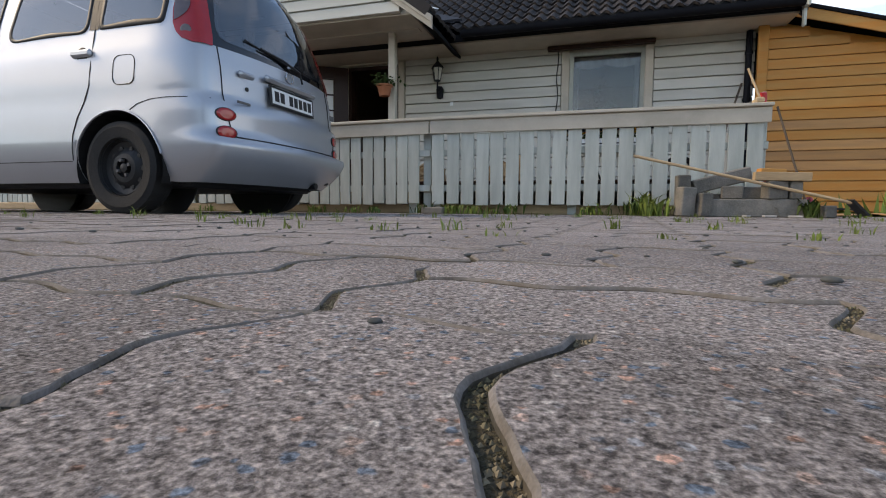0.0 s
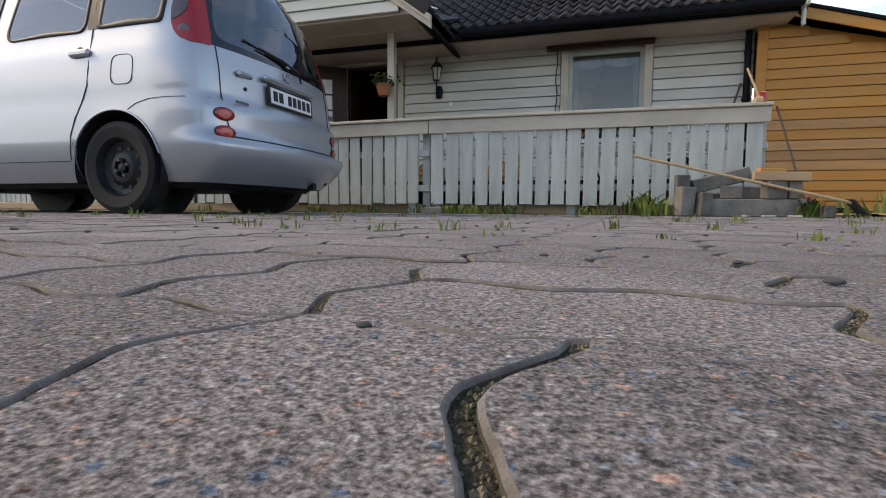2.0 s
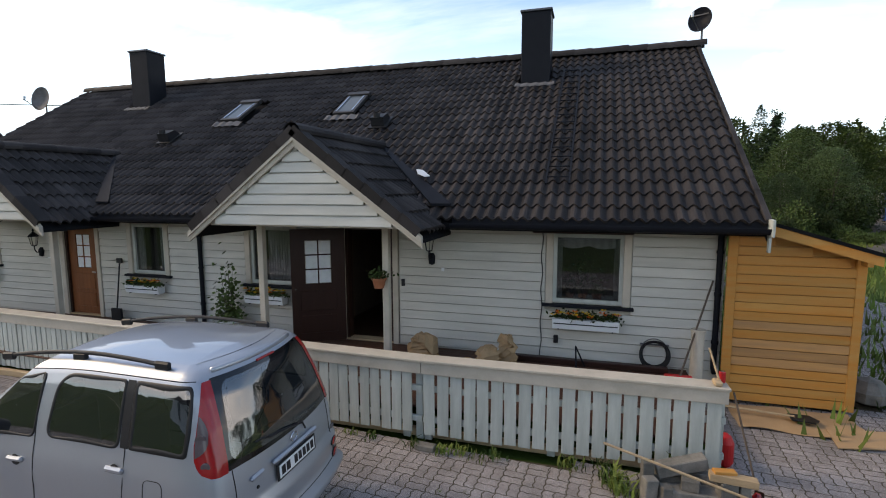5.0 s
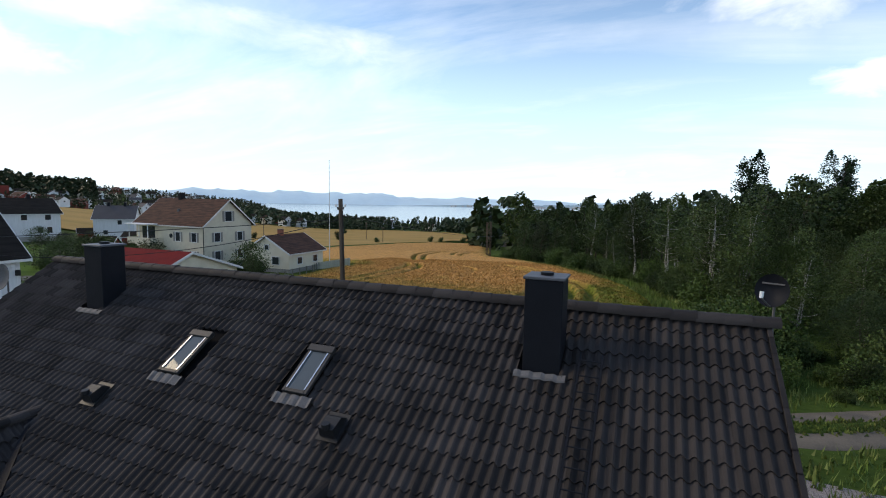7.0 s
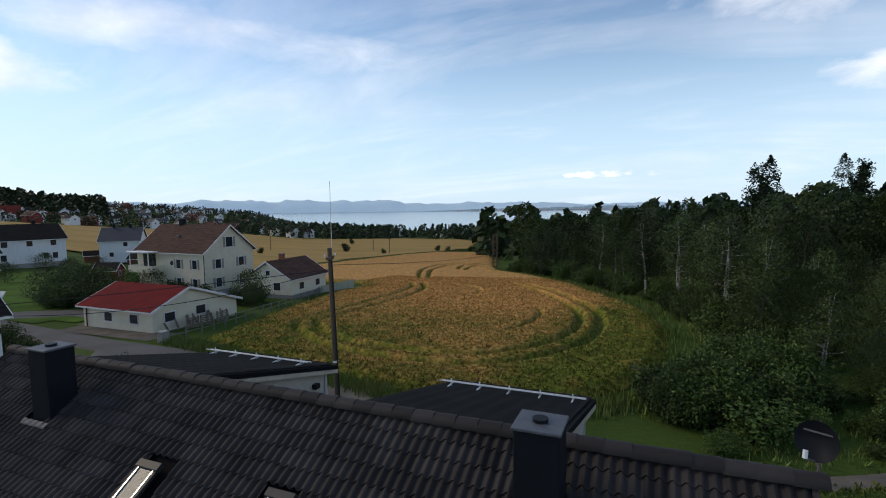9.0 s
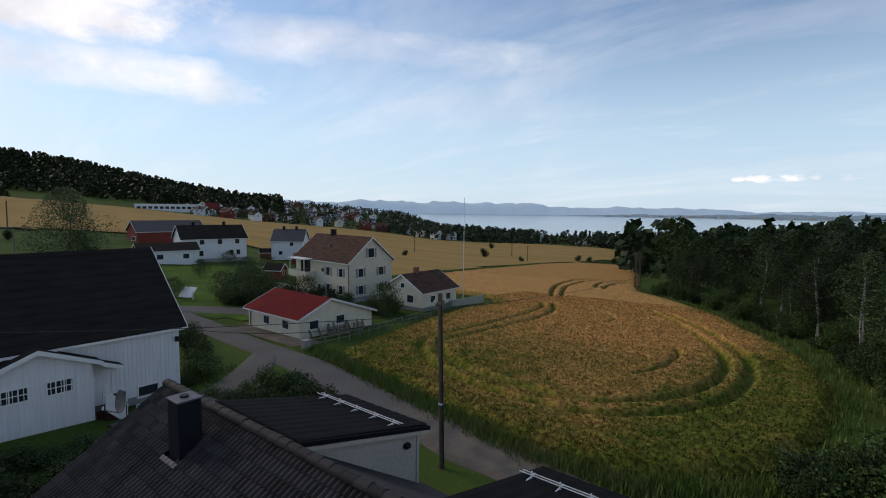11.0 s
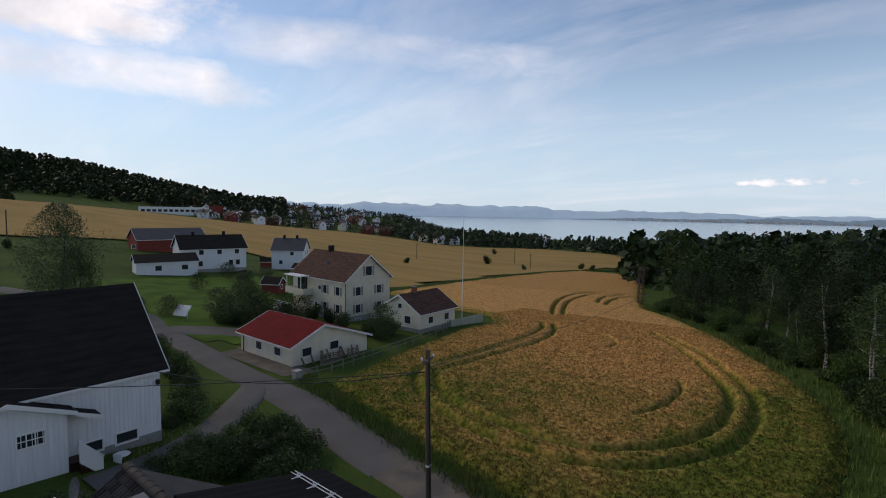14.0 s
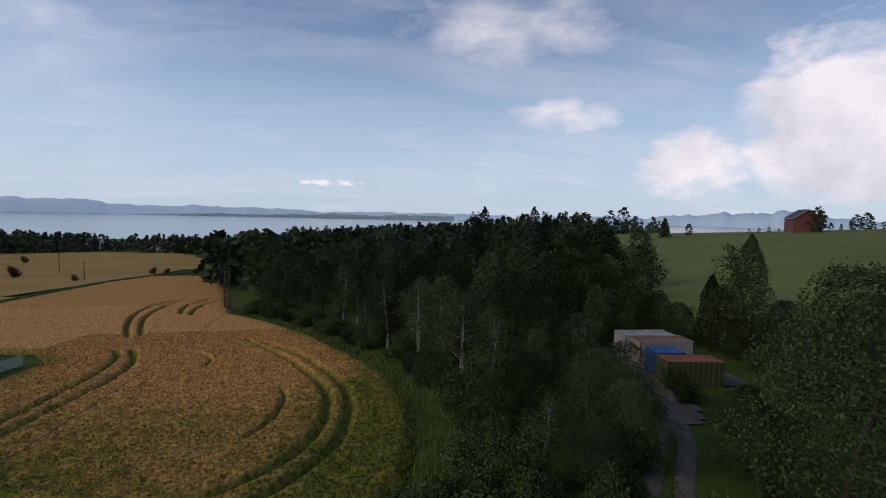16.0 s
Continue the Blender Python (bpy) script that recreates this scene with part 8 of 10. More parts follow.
ps.matrix_basis = pose(-38.7, 193.5, th(-38.7, 193.5), 0, 0, 74.5)
part("lean_to", Geo().box(-10, -3.0, 0, -1, -0.1, 2.2), BROWN, ps)
part("lean_to_roof", Geo().extr([(-10.4, -3.4, 2.1), (-10.4, 0.3, 3.0), (-10.4, 0.3, 3.1), (-10.4, -3.4, 2.2)], (10, 0, 0)), WTRIM, ps)
latt = thing("lattice_stand", "narrow dark timber lattice tower at the field edge", "lattice tower", (-30.4, 106.5, th(-30.4, 106.5)))
for x in (-0.4, 0.4):
    for y in (-0.4, 0.4):
        part("leg", Geo().box(x - 0.06, y - 0.06, 0, x + 0.06, y + 0.06, 7.5), POLEW, latt)
for k in range(8):
    z = 0.6 + k * 0.9
    part("brace", Geo().cyl((-0.4, -0.45, z), (0.4, -0.45, z + 0.8 * (1 if k % 2 else -0.4)), 0.05, n=5), POLEW, latt)
    part("crossbar", Geo().box(-0.5, -0.5, z, 0.5, -0.42, z + 0.12), POLEW, latt)

# power pole and its wires
pp = thing("power_pole", "weathered wooden power pole with a crossarm", "power pole", (-12.55, 22.6, -0.1))
pp.matrix_basis = pose(-12.5, 22.6, -0.1, 0, -1.5, 0)
part("pole", Geo().cyl((0, 0, -0.3), (0, 0, 8.15), 0.125, 0.10, 14), POLEW, pp)
part("crossarm", Geo().box(-0.10, -0.45, 7.65, 0.10, 0.45, 7.77, 0.01, pose(0, 0, 0, 0, 0, 25)), POLEW, pp)
for y in (-0.38, 0.0, 0.38):
    part("insulator", Geo().lathe([(0.03, 7.77), (0.05, 7.83), (0.03, 7.90)], 10, pose(0, y, 0, 0, 0, 0)), PLATEW, pp)
part("conduit", Geo().cyl((0.16, -0.05, 0.2), (0.13, -0.05, 7.6), 0.025, n=6), BLACKP, pp)
part("band", Geo().cyl((0, 0, 3.05), (0, 0, 3.15), 0.121, n=14), PLATEW, pp, "white band")


def wire(a, b, sag, r=0.022, label="black overhead cable from pole to house"):
    a, b = Vector(a), Vector(b)
    pts = [a.lerp(b, t) - Vector((0, 0, 4 * sag * t * (1 - t))) for t in np.linspace(0, 1, 22)]
    solo("overhead_wire", Geo().tube(pts, r, 4), BLACKP, label, "wire", "overhead wires")


wire((-12.7, 22.6, 7.1), (-29.2, 17.2, 5.0), 0.7)
wire((-12.7, 22.6, 7.1), (-52, -12, 7.8), 1.2, 0.02, "thin overhead line leaving the pole")
wire((-12.7, 22.6, 7.3), (-37.5, 196, 4.0), 4.0, 0.018, "thin overhead line crossing the field")
for x, y, hh in [(*swung(x, y), hh) for x, y, hh in ((-150, 36, 9), (-118, 235, 9), (-150, 190, 8), (-90, 196, 7), (-230, 330, 9))]:
    p = thing("far_power_pole", "thin power pole standing in the far field", "power pole", (x, y, th(x, y)), group="far poles")
    part("pole", Geo().cyl((0, 0, 0), (0, 0, hh), 0.16, 0.12, 8), POLEW, p)
    part("crossarm", Geo().box(-0.8, -0.06, hh - 0.6, 0.8, 0.06, hh - 0.45), POLEW, p)

# containers in the clearing
def container(loc, rz, col, roofc, label, Lc=6.06):
    cm = mat("painted_steel_container", col, 0.55, 0.1, var=0.1, scale=0.8, bump=0.2, fine=8, col2=tuple(0.75 * c for c in col))
    rm_ = mat("weathered_container_roof", roofc, 0.7, 0.1, var=0.25, scale=0.9, bump=0.3, fine=6, col2=tuple(0.6 * c for c in roofc))
    c = thing("container", label, "container", loc, group="steel containers", rz=rz)
    wc, hc = 2.44, 2.55
    n = 44
    for y, s in ((0, -1), (wc, 1)):
        rows = [[(Lc * i / n, y - s * (0.035 if (i // 2) % 2 else 0.0) , z) for i in range(n + 1)] for z in (0.15, hc - 0.1)]
        part("side_wall", Geo().grid(rows), cm, c, fix=False)
    part("end_wall", Geo().box(Lc - 0.04, 0.03, 0.15, Lc - 0.01, wc - 0.03, hc - 0.1), cm, c)
    for y in (0.06, wc / 2 + 0.01):
        d = part("door", Geo().box(0.0, y, 0.18, 0.05, y + wc / 2 - 0.07, hc - 0.12, 0.01), cm, c)
        for k in (0.3, 0.75):
            part("lock_rod", Geo().cyl((-0.02, y + k * wc / 2, 0.2), (-0.02, y + k * wc / 2, hc - 0.15), 0.02, n=6), LEAD, d)
    part("roof", Geo().box(0.02, 0.02, hc - 0.06, Lc - 0.02, wc - 0.02, hc - 0.02), rm_, c)
    part("floor_frame", Geo().box(0, 0, 0, Lc, wc, 0.15), cm, c)
    for x in (0, Lc - 0.12):
        for y in (0, wc - 0.12):
            part("corner_post", Geo().box(x, y, 0, x + 0.12, y + 0.12, hc, 0.008), cm, c)
    for y in (0, wc - 0.1):
        part("top_rail", Geo().box(0.12, y, hc - 0.10, Lc - 0.12, y + 0.1, hc, 0.008), cm, c)


cz = th(28, 56)
container((26.0, 60.0, cz), 1, (0.55, 0.55, 0.54), (0.42, 0.41, 0.40), "white steel container with a dirty pale roof")
container((26.4, 57.3, cz), 0, (0.45, 0.41, 0.35), (0.30, 0.15, 0.10), "beige steel container with a rusty roof")
container((25.7, 52.8, cz), -3, (0.03, 0.09, 0.28), (0.05, 0.13, 0.36), "short blue steel container half hidden behind another", 3.0)
container((25.1, 49.9, cz), -5, (0.105, 0.115, 0.05), (0.30, 0.10, 0.045), "olive steel container with a rust-red roof", 5.4)

# hillside village, far off
VILL = [("red_roofed", BARNRED, ROOFBR), ("white", WHITE2, ROOFBK), ("cream", CREAM, ROOFBR), ("white", WHITE2, ROOFGR)]
protos = []
for i, (nm, wm, rm2) in enumerate(VILL):
    h = gable_house("village_house", f"small {nm.replace('_', '-')} house on the far hillside".replace("red-roofed", "red-walled"), (0, 0, 0), 0, 11, 8, 2.0, 4.2, 7.0, wm, rm2, 0.4, group="hillside village")
    for x in (-2.5, -7.5):
        put_window(h, (x, -0.005, 2.0), 1.4, 1.3, ("y", -1))
    put_window(h, (0.005, 4, 2.4), 1.3, 1.3, ("x", 1))
    protos.append(h)
q = rng(77)
spots = []
while len(spots) < 86:
    az = q.uniform(34, 64)
    d = (500 + 360 * q.random()) if az > 44 else (430 + 240 * q.random())
    az = radians(az)
    x, y = swung(-math.sin(az) * d, math.cos(az) * d)
    if th(x, y) > SEA_Z + 5 and not inside(FIELD_B, np.array(x), np.array(y)) and all(math.hypot(x - a, y - b) > 17 for a, b in spots):
        spots.append((x, y))
spots += [swung(*p) for p in ((-160, 470), (150, 420), (-220, 500), (-120, 480))]
for i, (x, y) in enumerate(spots):
    m = pose(x, y, th(x, y) + 2.0, 0, 0, q.uniform(-30, 60)) @ Matrix.Scale(q.uniform(0.85, 1.2), 4)
    if i < len(protos):
        protos[i].matrix_basis = m
    else:
        copy_thing(protos[q.choice((0, 1, 1, 1, 2, 2, 3, 3))], m)
sc = thing("school_building", "long flat white and red building on the hillside", "building", (-545, 234, th(-545, 234) + 1), rz=66)
part("block", Geo().box(-32, -6, -2, 32, 6, 6.5), WTRIM, sc)
part("red_block", Geo().box(32, -7, -2, 46, 7, 8.5), BARNRED, sc)
for i in range(12):
    part("window", Geo().box(-30 + i * 5, -6.06, 1.5, -26.5 + i * 5, -6.0, 4.0), WINDK, sc)

# the houses across the yard, behind the walk's start
for x in (-2.0, 16.0):
    oh = gable_house("opposite_house", "white row house across the paved yard", (0, 0, 0), 0, 14, 8, 0.4, 3.0, 5.6, WHITE2, ROOFBK, 0.4, "house", group="houses across the yard")
    oh.matrix_basis = pose(x, -21.0, 0, 0, 0, 0)
    for k in (-2.5, -6.5, -10.5):
        put_window(oh, (k, 8.005, 1.3), 1.5, 1.2, ("y", 1))

# ---- trees and shrubs ----
def leaf_quad(g, p, d, e):
    k = len(g.v)
    g.v += [tuple(p - d), tuple(p + e), tuple(p + d), tuple(p - e)]
    g.f.append((k, k + 1, k + 2, k + 3))


def cluster(g, c, rad, n, size, q, flat=0.8):
    for _ in range(n):
        p = Vector((q.gauss(0, 1), q.gauss(0, 1), q.gauss(0, flat)))
        p = Vector(c) + p.normalized() * rad * (q.random() ** 0.45)
        d = Vector((q.gauss(0, 1), q.gauss(0, 1), q.gauss(0, 0.8))).normalized()
        e = d.orthogonal().normalized()
        e.rotate(Matrix.Rotation(q.random() * 6.28, 3, d))
        s = size * q.uniform(0.6, 1.35)
        leaf_quad(g, p, d * s, e * s * 0.62)


def tree_proto(name, label, h, crown_w, crown_lo, bark, leaf, seed, nl=2400, size=0.16, stems=1, lean=0.0, shape="oval", fill=0):
    """Tapered trunk with limbs, each limb ending in sprays of leaves."""
    q = rng(seed)
    t = thing(name, label, "tree", (0, 0, -500), group=label)
    wood, crown = Geo(), Geo()
    tips = []
    for s in range(stems):
        base = Vector((q.uniform(-0.3, 0.3), q.uniform(-0.3, 0.3), 0)) * (stems > 1)
        dirv = Vector((q.gauss(0, 0.05 + lean), q.gauss(0, 0.05 + lean), 1)).normalized()
        pts = [base]
        n = 8
        for i in range(n):
            dirv = (dirv + Vector((q.gauss(0, 0.06), q.gauss(0, 0.06), 0.05))).normalized()
            pts.append(pts[-1] + dirv * h * 0.93 / n)
        r0 = 0.017 * h / (stems ** 0.4)
        for i in range(n):
            wood.cyl(pts[i], pts[i + 1], r0 * (1 - i / n * 0.85), r0 * (1 - (i + 1) / n * 0.85), 8, False)
        m = int(26 / stems) + 4
        for i in range(m):
            f = crown_lo + (0.98 - crown_lo) * (i + q.random() * 0.7) / m
            k = min(n - 1, int(f * n))
            p = pts[k].lerp(pts[k + 1], f * n - k)
            u = (f - crown_lo) / (1 - crown_lo)
            if shape == "oval":
                w = crown_w * (math.sin(math.pi * min(1, 0.16 + 0.80 * u)) ** 0.7)
            elif shape == "column":
                w = crown_w * (0.55 + 0.6 * math.sin(math.pi * (0.12 + 0.8 * u))) * (1 - 0.5 * u * u)
            else:
                w = crown_w * (1.02 - u) ** 0.9
            w *= q.uniform(0.6, 1.15)
            a = q.random() * 6.28
            tip = p + Vector((math.cos(a) * w, math.sin(a) * w, w * q.uniform(0.1, 0.55)))
            mid = p.lerp(tip, 0.5) + Vector((0, 0, -0.08 * w))
            wood.cyl(p, mid, r0 * 0.32 * (1 - 0.6 * f), r0 * 0.2 * (1 - 0.6 * f), 5, False)
            wood.cyl(mid, tip, r0 * 0.2 * (1 - 0.6 * f), r0 * 0.06, 5, False)
            tips += [(tip, 0.34 * w + 0.35), (mid, 0.30 * w + 0.3)]
            if q.random() < 0.7:
                tips.append((p.lerp(tip, 0.75) + Vector((q.gauss(0, 0.3), q.gauss(0, 0.3), q.gauss(0, 0.4))) * w * 0.5, 0.28 * w + 0.25))
        tips.append((pts[-1], 0.5 + 0.02 * h))
        for f in (0.62, 0.74, 0.85, 0.94):
            k = min(n - 1, int(f * n))
            tips.append((pts[k] + Vector((q.gauss(0, 0.2), q.gauss(0, 0.2), 0)), 0.36 * crown_w * (1.25 - f) + 0.45))
    wt = sum(r ** 2 for _, r in tips)
    ph = [q.random() * 6.28 for _ in range(5)]
    for _ in range(fill):
        u, a = q.random() ** 0.85, q.random() * 6.28
        if shape == "column":
            w = crown_w * (0.62 + 0.5 * math.sin(math.pi * (0.08 + 0.62 * u))) * (1 - u ** 2.2) ** 0.7
        else:
            w = crown_w * 1.05 * math.sin(math.pi * min(1, 0.22 + 0.74 * u)) ** 0.75
        w *= 1 + 0.16 * math.sin(3 * a + ph[0] + 7 * u) + 0.13 * math.sin(5 * a + ph[1] - 11 * u) + 0.12 * math.sin(17 * u + ph[2] + 2 * a)
        w *= 1 - 0.5 * q.random() ** 2.2
        p = Vector((math.cos(a) * w, math.sin(a) * w, h * (crown_lo + (1.0 - crown_lo) * u) + q.gauss(0, 0.15)))
        d = Vector((q.gauss(0, 1), q.gauss(0, 1), q.gauss(0, 0.7))).normalized()
        s_ = size * q.uniform(0.7, 1.35)
        leaf_quad(crown, p, d * s_, d.orthogonal().normalized() * s_ * 0.62)
    for c, r in tips:
        cluster(crown, c, r, max(8, int(nl * r * r / wt)), size, q, 0.7)
    part("trunk", wood, bark, t, fix=False)
    part("crown", crown, leaf, t, fix=False)
    return t


def spruce_proto(h, seed, label):
    q = rng(seed)
    t = thing("spruce", label, "tree", (0, 0, -500), group="spruces")
    part("trunk", Geo().cyl((0, 0, 0), (0, 0, h), 0.02 * h, 0.02, 8), BARK, t)
    g = Geo()
    z = 0.12 * h
    while z < h:
        u = (z - 0.12 * h) / (0.88 * h)
        w = (0.185 * h) * (1 - u) ** 0.55 + 0.3
        for k in range(max(5, int(10 * (1 - u) + 4))):
            a = q.random() * 6.28
            L = w * q.uniform(0.65, 1.12)
            for j in range(7):
                f = (j + 0.6) / 7
                p = Vector((math.cos(a) * L * f, math.sin(a) * L * f, z - 0.28 * L * f * f + 0.1 * L))
                d = Vector((math.cos(a + q.gauss(0, 0.5)), math.sin(a + q.gauss(0, 0.5)), -0.35)).normalized()
                e = Vector((-d.y, d.x, q.gauss(0, 0.5))).normalized()
                s = 0.16 + 0.14 * (1 - f)
                leaf_quad(g, p, d * s * 1.7, e * s)
        z += 0.30 + 0.25 * (1 - u)
    part("crown", g, NEEDLE, t, fix=False)
    return t


PROTO = {
    "broad": tree_proto("broadleaf_tree", "dense dark green broadleaf tree in the wood", 11, 3.0, 0.16, BARK, LEAF_B, 1, 2600, 0.13, fill=2600),
    "alder": tree_proto("broadleaf_tree", "green leafy tree at the edge of the wood", 9.5, 2.6, 0.12, BARK, LEAF_A, 2, 2600, 0.125, 2, fill=2400),
    "birch": tree_proto("birch_tree", "slender birch with pale stems", 12, 2.3, 0.30, BIRCH, LEAF_A, 3, 3600, 0.115, 2, 0.07, fill=900),
    "aspen": tree_proto("broadleaf_tree", "tall green tree with an uneven crown", 13, 2.5, 0.22, BARK, LEAF_B, 5, 2600, 0.13, fill=2600),
    "column": tree_proto("columnar_tree", "tall narrow green tree beside the containers", 14, 2.3, 0.06, BARK, LEAF_A, 6, 3500, 0.13, 1, 0, "column", fill=8000),
    "dense": tree_proto("broadleaf_tree", "broad dense leafy tree reaching to the ground", 11, 4.0, 0.04, BARK, LEAF_A, 31, 3200, 0.135, fill=6200),
    "nearby": tree_proto("broadleaf_tree", "broad dark leafy tree with small leaves beside the track", 11, 4.0, 0.03, BARK, LEAF_B, 37, 6000, 0.088, fill=11500),
    "pine": tree_proto("pine_tree", "tall pine with a ragged crown above the wood", 17.0, 1.55, 0.42, BARK, NEEDLE, 52, 3600, 0.15, 1, 0, "column", fill=1500),
    "thicket": tree_proto("broadleaf_tree", "dark leafy tree deep in the wood", 12, 2.8, 0.2, BARK, LEAF_B, 41, 1100, 0.20, fill=1300),
    "backwood": tree_proto("broadleaf_tree", "green leafy tree deep in the wood", 11, 2.9, 0.18, BARK, LEAF_A, 43, 1100, 0.20, fill=1200),
    "garden": tree_proto("garden_tree", "small round garden tree", 4.2, 1.9, 0.12, BARK, LEAF_A, 7, 1300, 0.09, 3, fill=900),
}
SHRUB = []
for sd, lf, lab in ((11, LEAF_B, "dense dark green shrub beside the grass"), (12, LEAF_A, "leafy green shrub at the wood edge"), (13, LEAF_C, "light green wild shrub among grass")):
    t = thing("shrub", lab, "shrub", (0, 0, -500), group="shrubs")
    q = rng(sd)
    wood, g = Geo(), Geo()
    for k in range(9):
        a = q.random() * 6.28
        tip = Vector((math.cos(a) * q.uniform(0.3, 1.1), math.sin(a) * q.uniform(0.3, 1.1), q.uniform(0.7, 1.9)))
        wood.cyl((0, 0, 0), tip, 0.035, 0.012, 5)
        cluster(g, tip * 0.92, 0.62, 230, 0.066, q)
        cluster(g, tip * 0.5, 0.55, 150, 0.066, q)
    part("stem", wood, BARK, t)
    part("foliage", g, lf, t, fix=False)
    SHRUB.append(t)
SPRUCE = [spruce_proto(15, 21, "dark conical spruce standing in the wood"), spruce_proto(17.5, 22, "tall dark spruce rising over the wood")]
placed = set()


def plant(proto, x, y, s=1.0, sz=None, dz=-0.15, plan=True):
    if plan:
        x, y = swung(x, y)
    q_ = rng(int(x * 131 + y * 977))
    m = pose(x, y, th(x, y) + dz, 0, 0, q_.uniform(0, 360)) @ Matrix.Diagonal((s, s, sz or s, 1))
    if proto.name in placed:
        if proto not in SHRUB:      # copies take over the scale of the first tree
            m = m @ Matrix.Diagonal((*(1 / c for c in proto.scale), 1))
        return copy_thing(proto, m)
    placed.add(proto.name)
    proto.matrix_basis = m
    return proto


# the wood beside the field
SIZE = {"broad": 0.65, "alder": 0.62, "birch": 0.72, "aspen": 0.73, "dense": 0.66, "thicket": 0.88, "backwood": 1.1}
WOOD = [(8.5, 33), (9.5, 45), (8.5, 55), (4, 69), (-4, 87), (-17, 103), (-20, 130), (-12, 150), (40, 150), (66, 118), (58, 92), (46, 70), (33, 67), (27.5, 56), (21, 44), (15, 34)]
q = rng(101)
spots = []
tries = 0
while len(spots) < 132 and tries < 30000:
    tries += 1
    x, y = q.uniform(-22, 72), q.uniform(32, 150)
    if not inside(WOOD, np.array(x), np.array(y)):
        continue
    gap = 4.6 if y < 75 else 6.0
    if all(math.hypot(x - a, y - b) > gap for a, b in spots):
        spots.append((x, y))
for x, y in spots:
    kind = q.choice(("broad", "broad", "aspen", "alder", "alder", "birch", "dense"))
    if y > 66:
        kind = q.choice(("thicket", "thicket", "backwood", "birch" if y < 90 else "thicket"))
    edge = min(math.hypot(x - a, y - b) for a, b in ((6, 50), (0, 72), (-12, 95), (28, 58), (8, 38)))
    s = q.uniform(0.68, 1.12) if y > 66 and edge >= 9 else q.uniform(0.55, 0.74) if edge < 9 or y < 62 else q.uniform(0.80, 1.02)
    if kind == "birch":
        s *= 0.88
    if y > 90:
        s *= 1.08
    s *= SIZE[kind] * (1.28 if y < 66 else 1.0)
    plant(PROTO[kind], x, y, s, s * q.uniform(0.92, 1.1))
plant(PROTO["pine"], 24.6, 91.9, 1.15, 1.09)
plant(PROTO["pine"], 36.5, 97.5, 1.15, 1.08)
plant(SPRUCE[1], 40.5, 101.0, 0.95)
for x, y, s in ((34, 116, 0.85), (20, 112, 0.75), (52, 112, 0.85), (12, 120, 0.7)):
    plant(SPRUCE[0], x, y, s)
# single trees nearer by
plant(PROTO["column"], 46.5, 56.4, 1.02, 0.99)
plant(PROTO["column"], 43.2, 58.2, 0.66)
for x, y, s, sz in ((25.5, 28.0, 1.1, 1.2), (20.8, 40.8, 0.72, 0.56), (23.8, 32.6, 0.5, 0.5), (13.8, 33.0, 0.40, 0.36), (16.0, 37.0, 0.55, 0.62), (13.0, 41.5, 0.5, 0.52), (17.0, 34.5, 0.5, 0.5)):
    plant(PROTO["nearby"], x, y, s, sz)
for x, y, s, sz in ((44.3, 55.0, 0.5, 0.42), (49.5, 53.5, 0.6, 0.5), (41.5, 61.5, 0.55, 0.5), (49.0, 46.0, 0.75, 0.68), (55.0, 50.0, 0.8, 0.7),
                    (37.5, 66.0, 0.8, 0.86), (34.5, 70.0, 0.9, 1.05), (30.5, 68.0, 0.85, 0.98), (40.0, 63.5, 0.6, 0.6), (30.8, 24.5, 0.95, 1.05), (36.5, 31.0, 0.95, 0.95), (42.0, 41.0, 0.85, 0.75), (53.5, 58.0, 0.6, 0.5)):
    plant(PROTO["dense"], x, y, s, sz)
for kind, x, y, s in (("alder", 28.0, 33.5, 0.85), ("aspen", 31.0, 20.5, 0.66), ("alder", 24.5, 21.0, 0.7), ("broad", 40.0, 36.5, 0.85),
                      ("dense", 18.5, 46.0, 0.72), ("birch", 13.0, 52.0, 0.9), ("birch", 14.5, 43.5, 0.8), ("birch", 17.3, 41.5, 0.7), ("birch", 9.6, 47.2, 1.08), ("birch", 7.6, 58.2, 1.1), ("birch", 9.4, 52.3, 1.0), ("birch", 10.4, 43.6, 0.98), ("birch", 4.8, 66.0, 1.1), ("birch", -0.5, 78.0, 1.1),
                      ("birch", 25.0, 12.0, 0.62), ("aspen", 27.0, 14.0, 0.6), ("broad", 24, 4, 0.6)):
    plant(PROTO[kind], x, y, s * SIZE[kind])
plant(PROTO["nearby"], -82, 28.5, 1.0, 1.25)
plant(PROTO["alder"], -84, 31, 0.8)
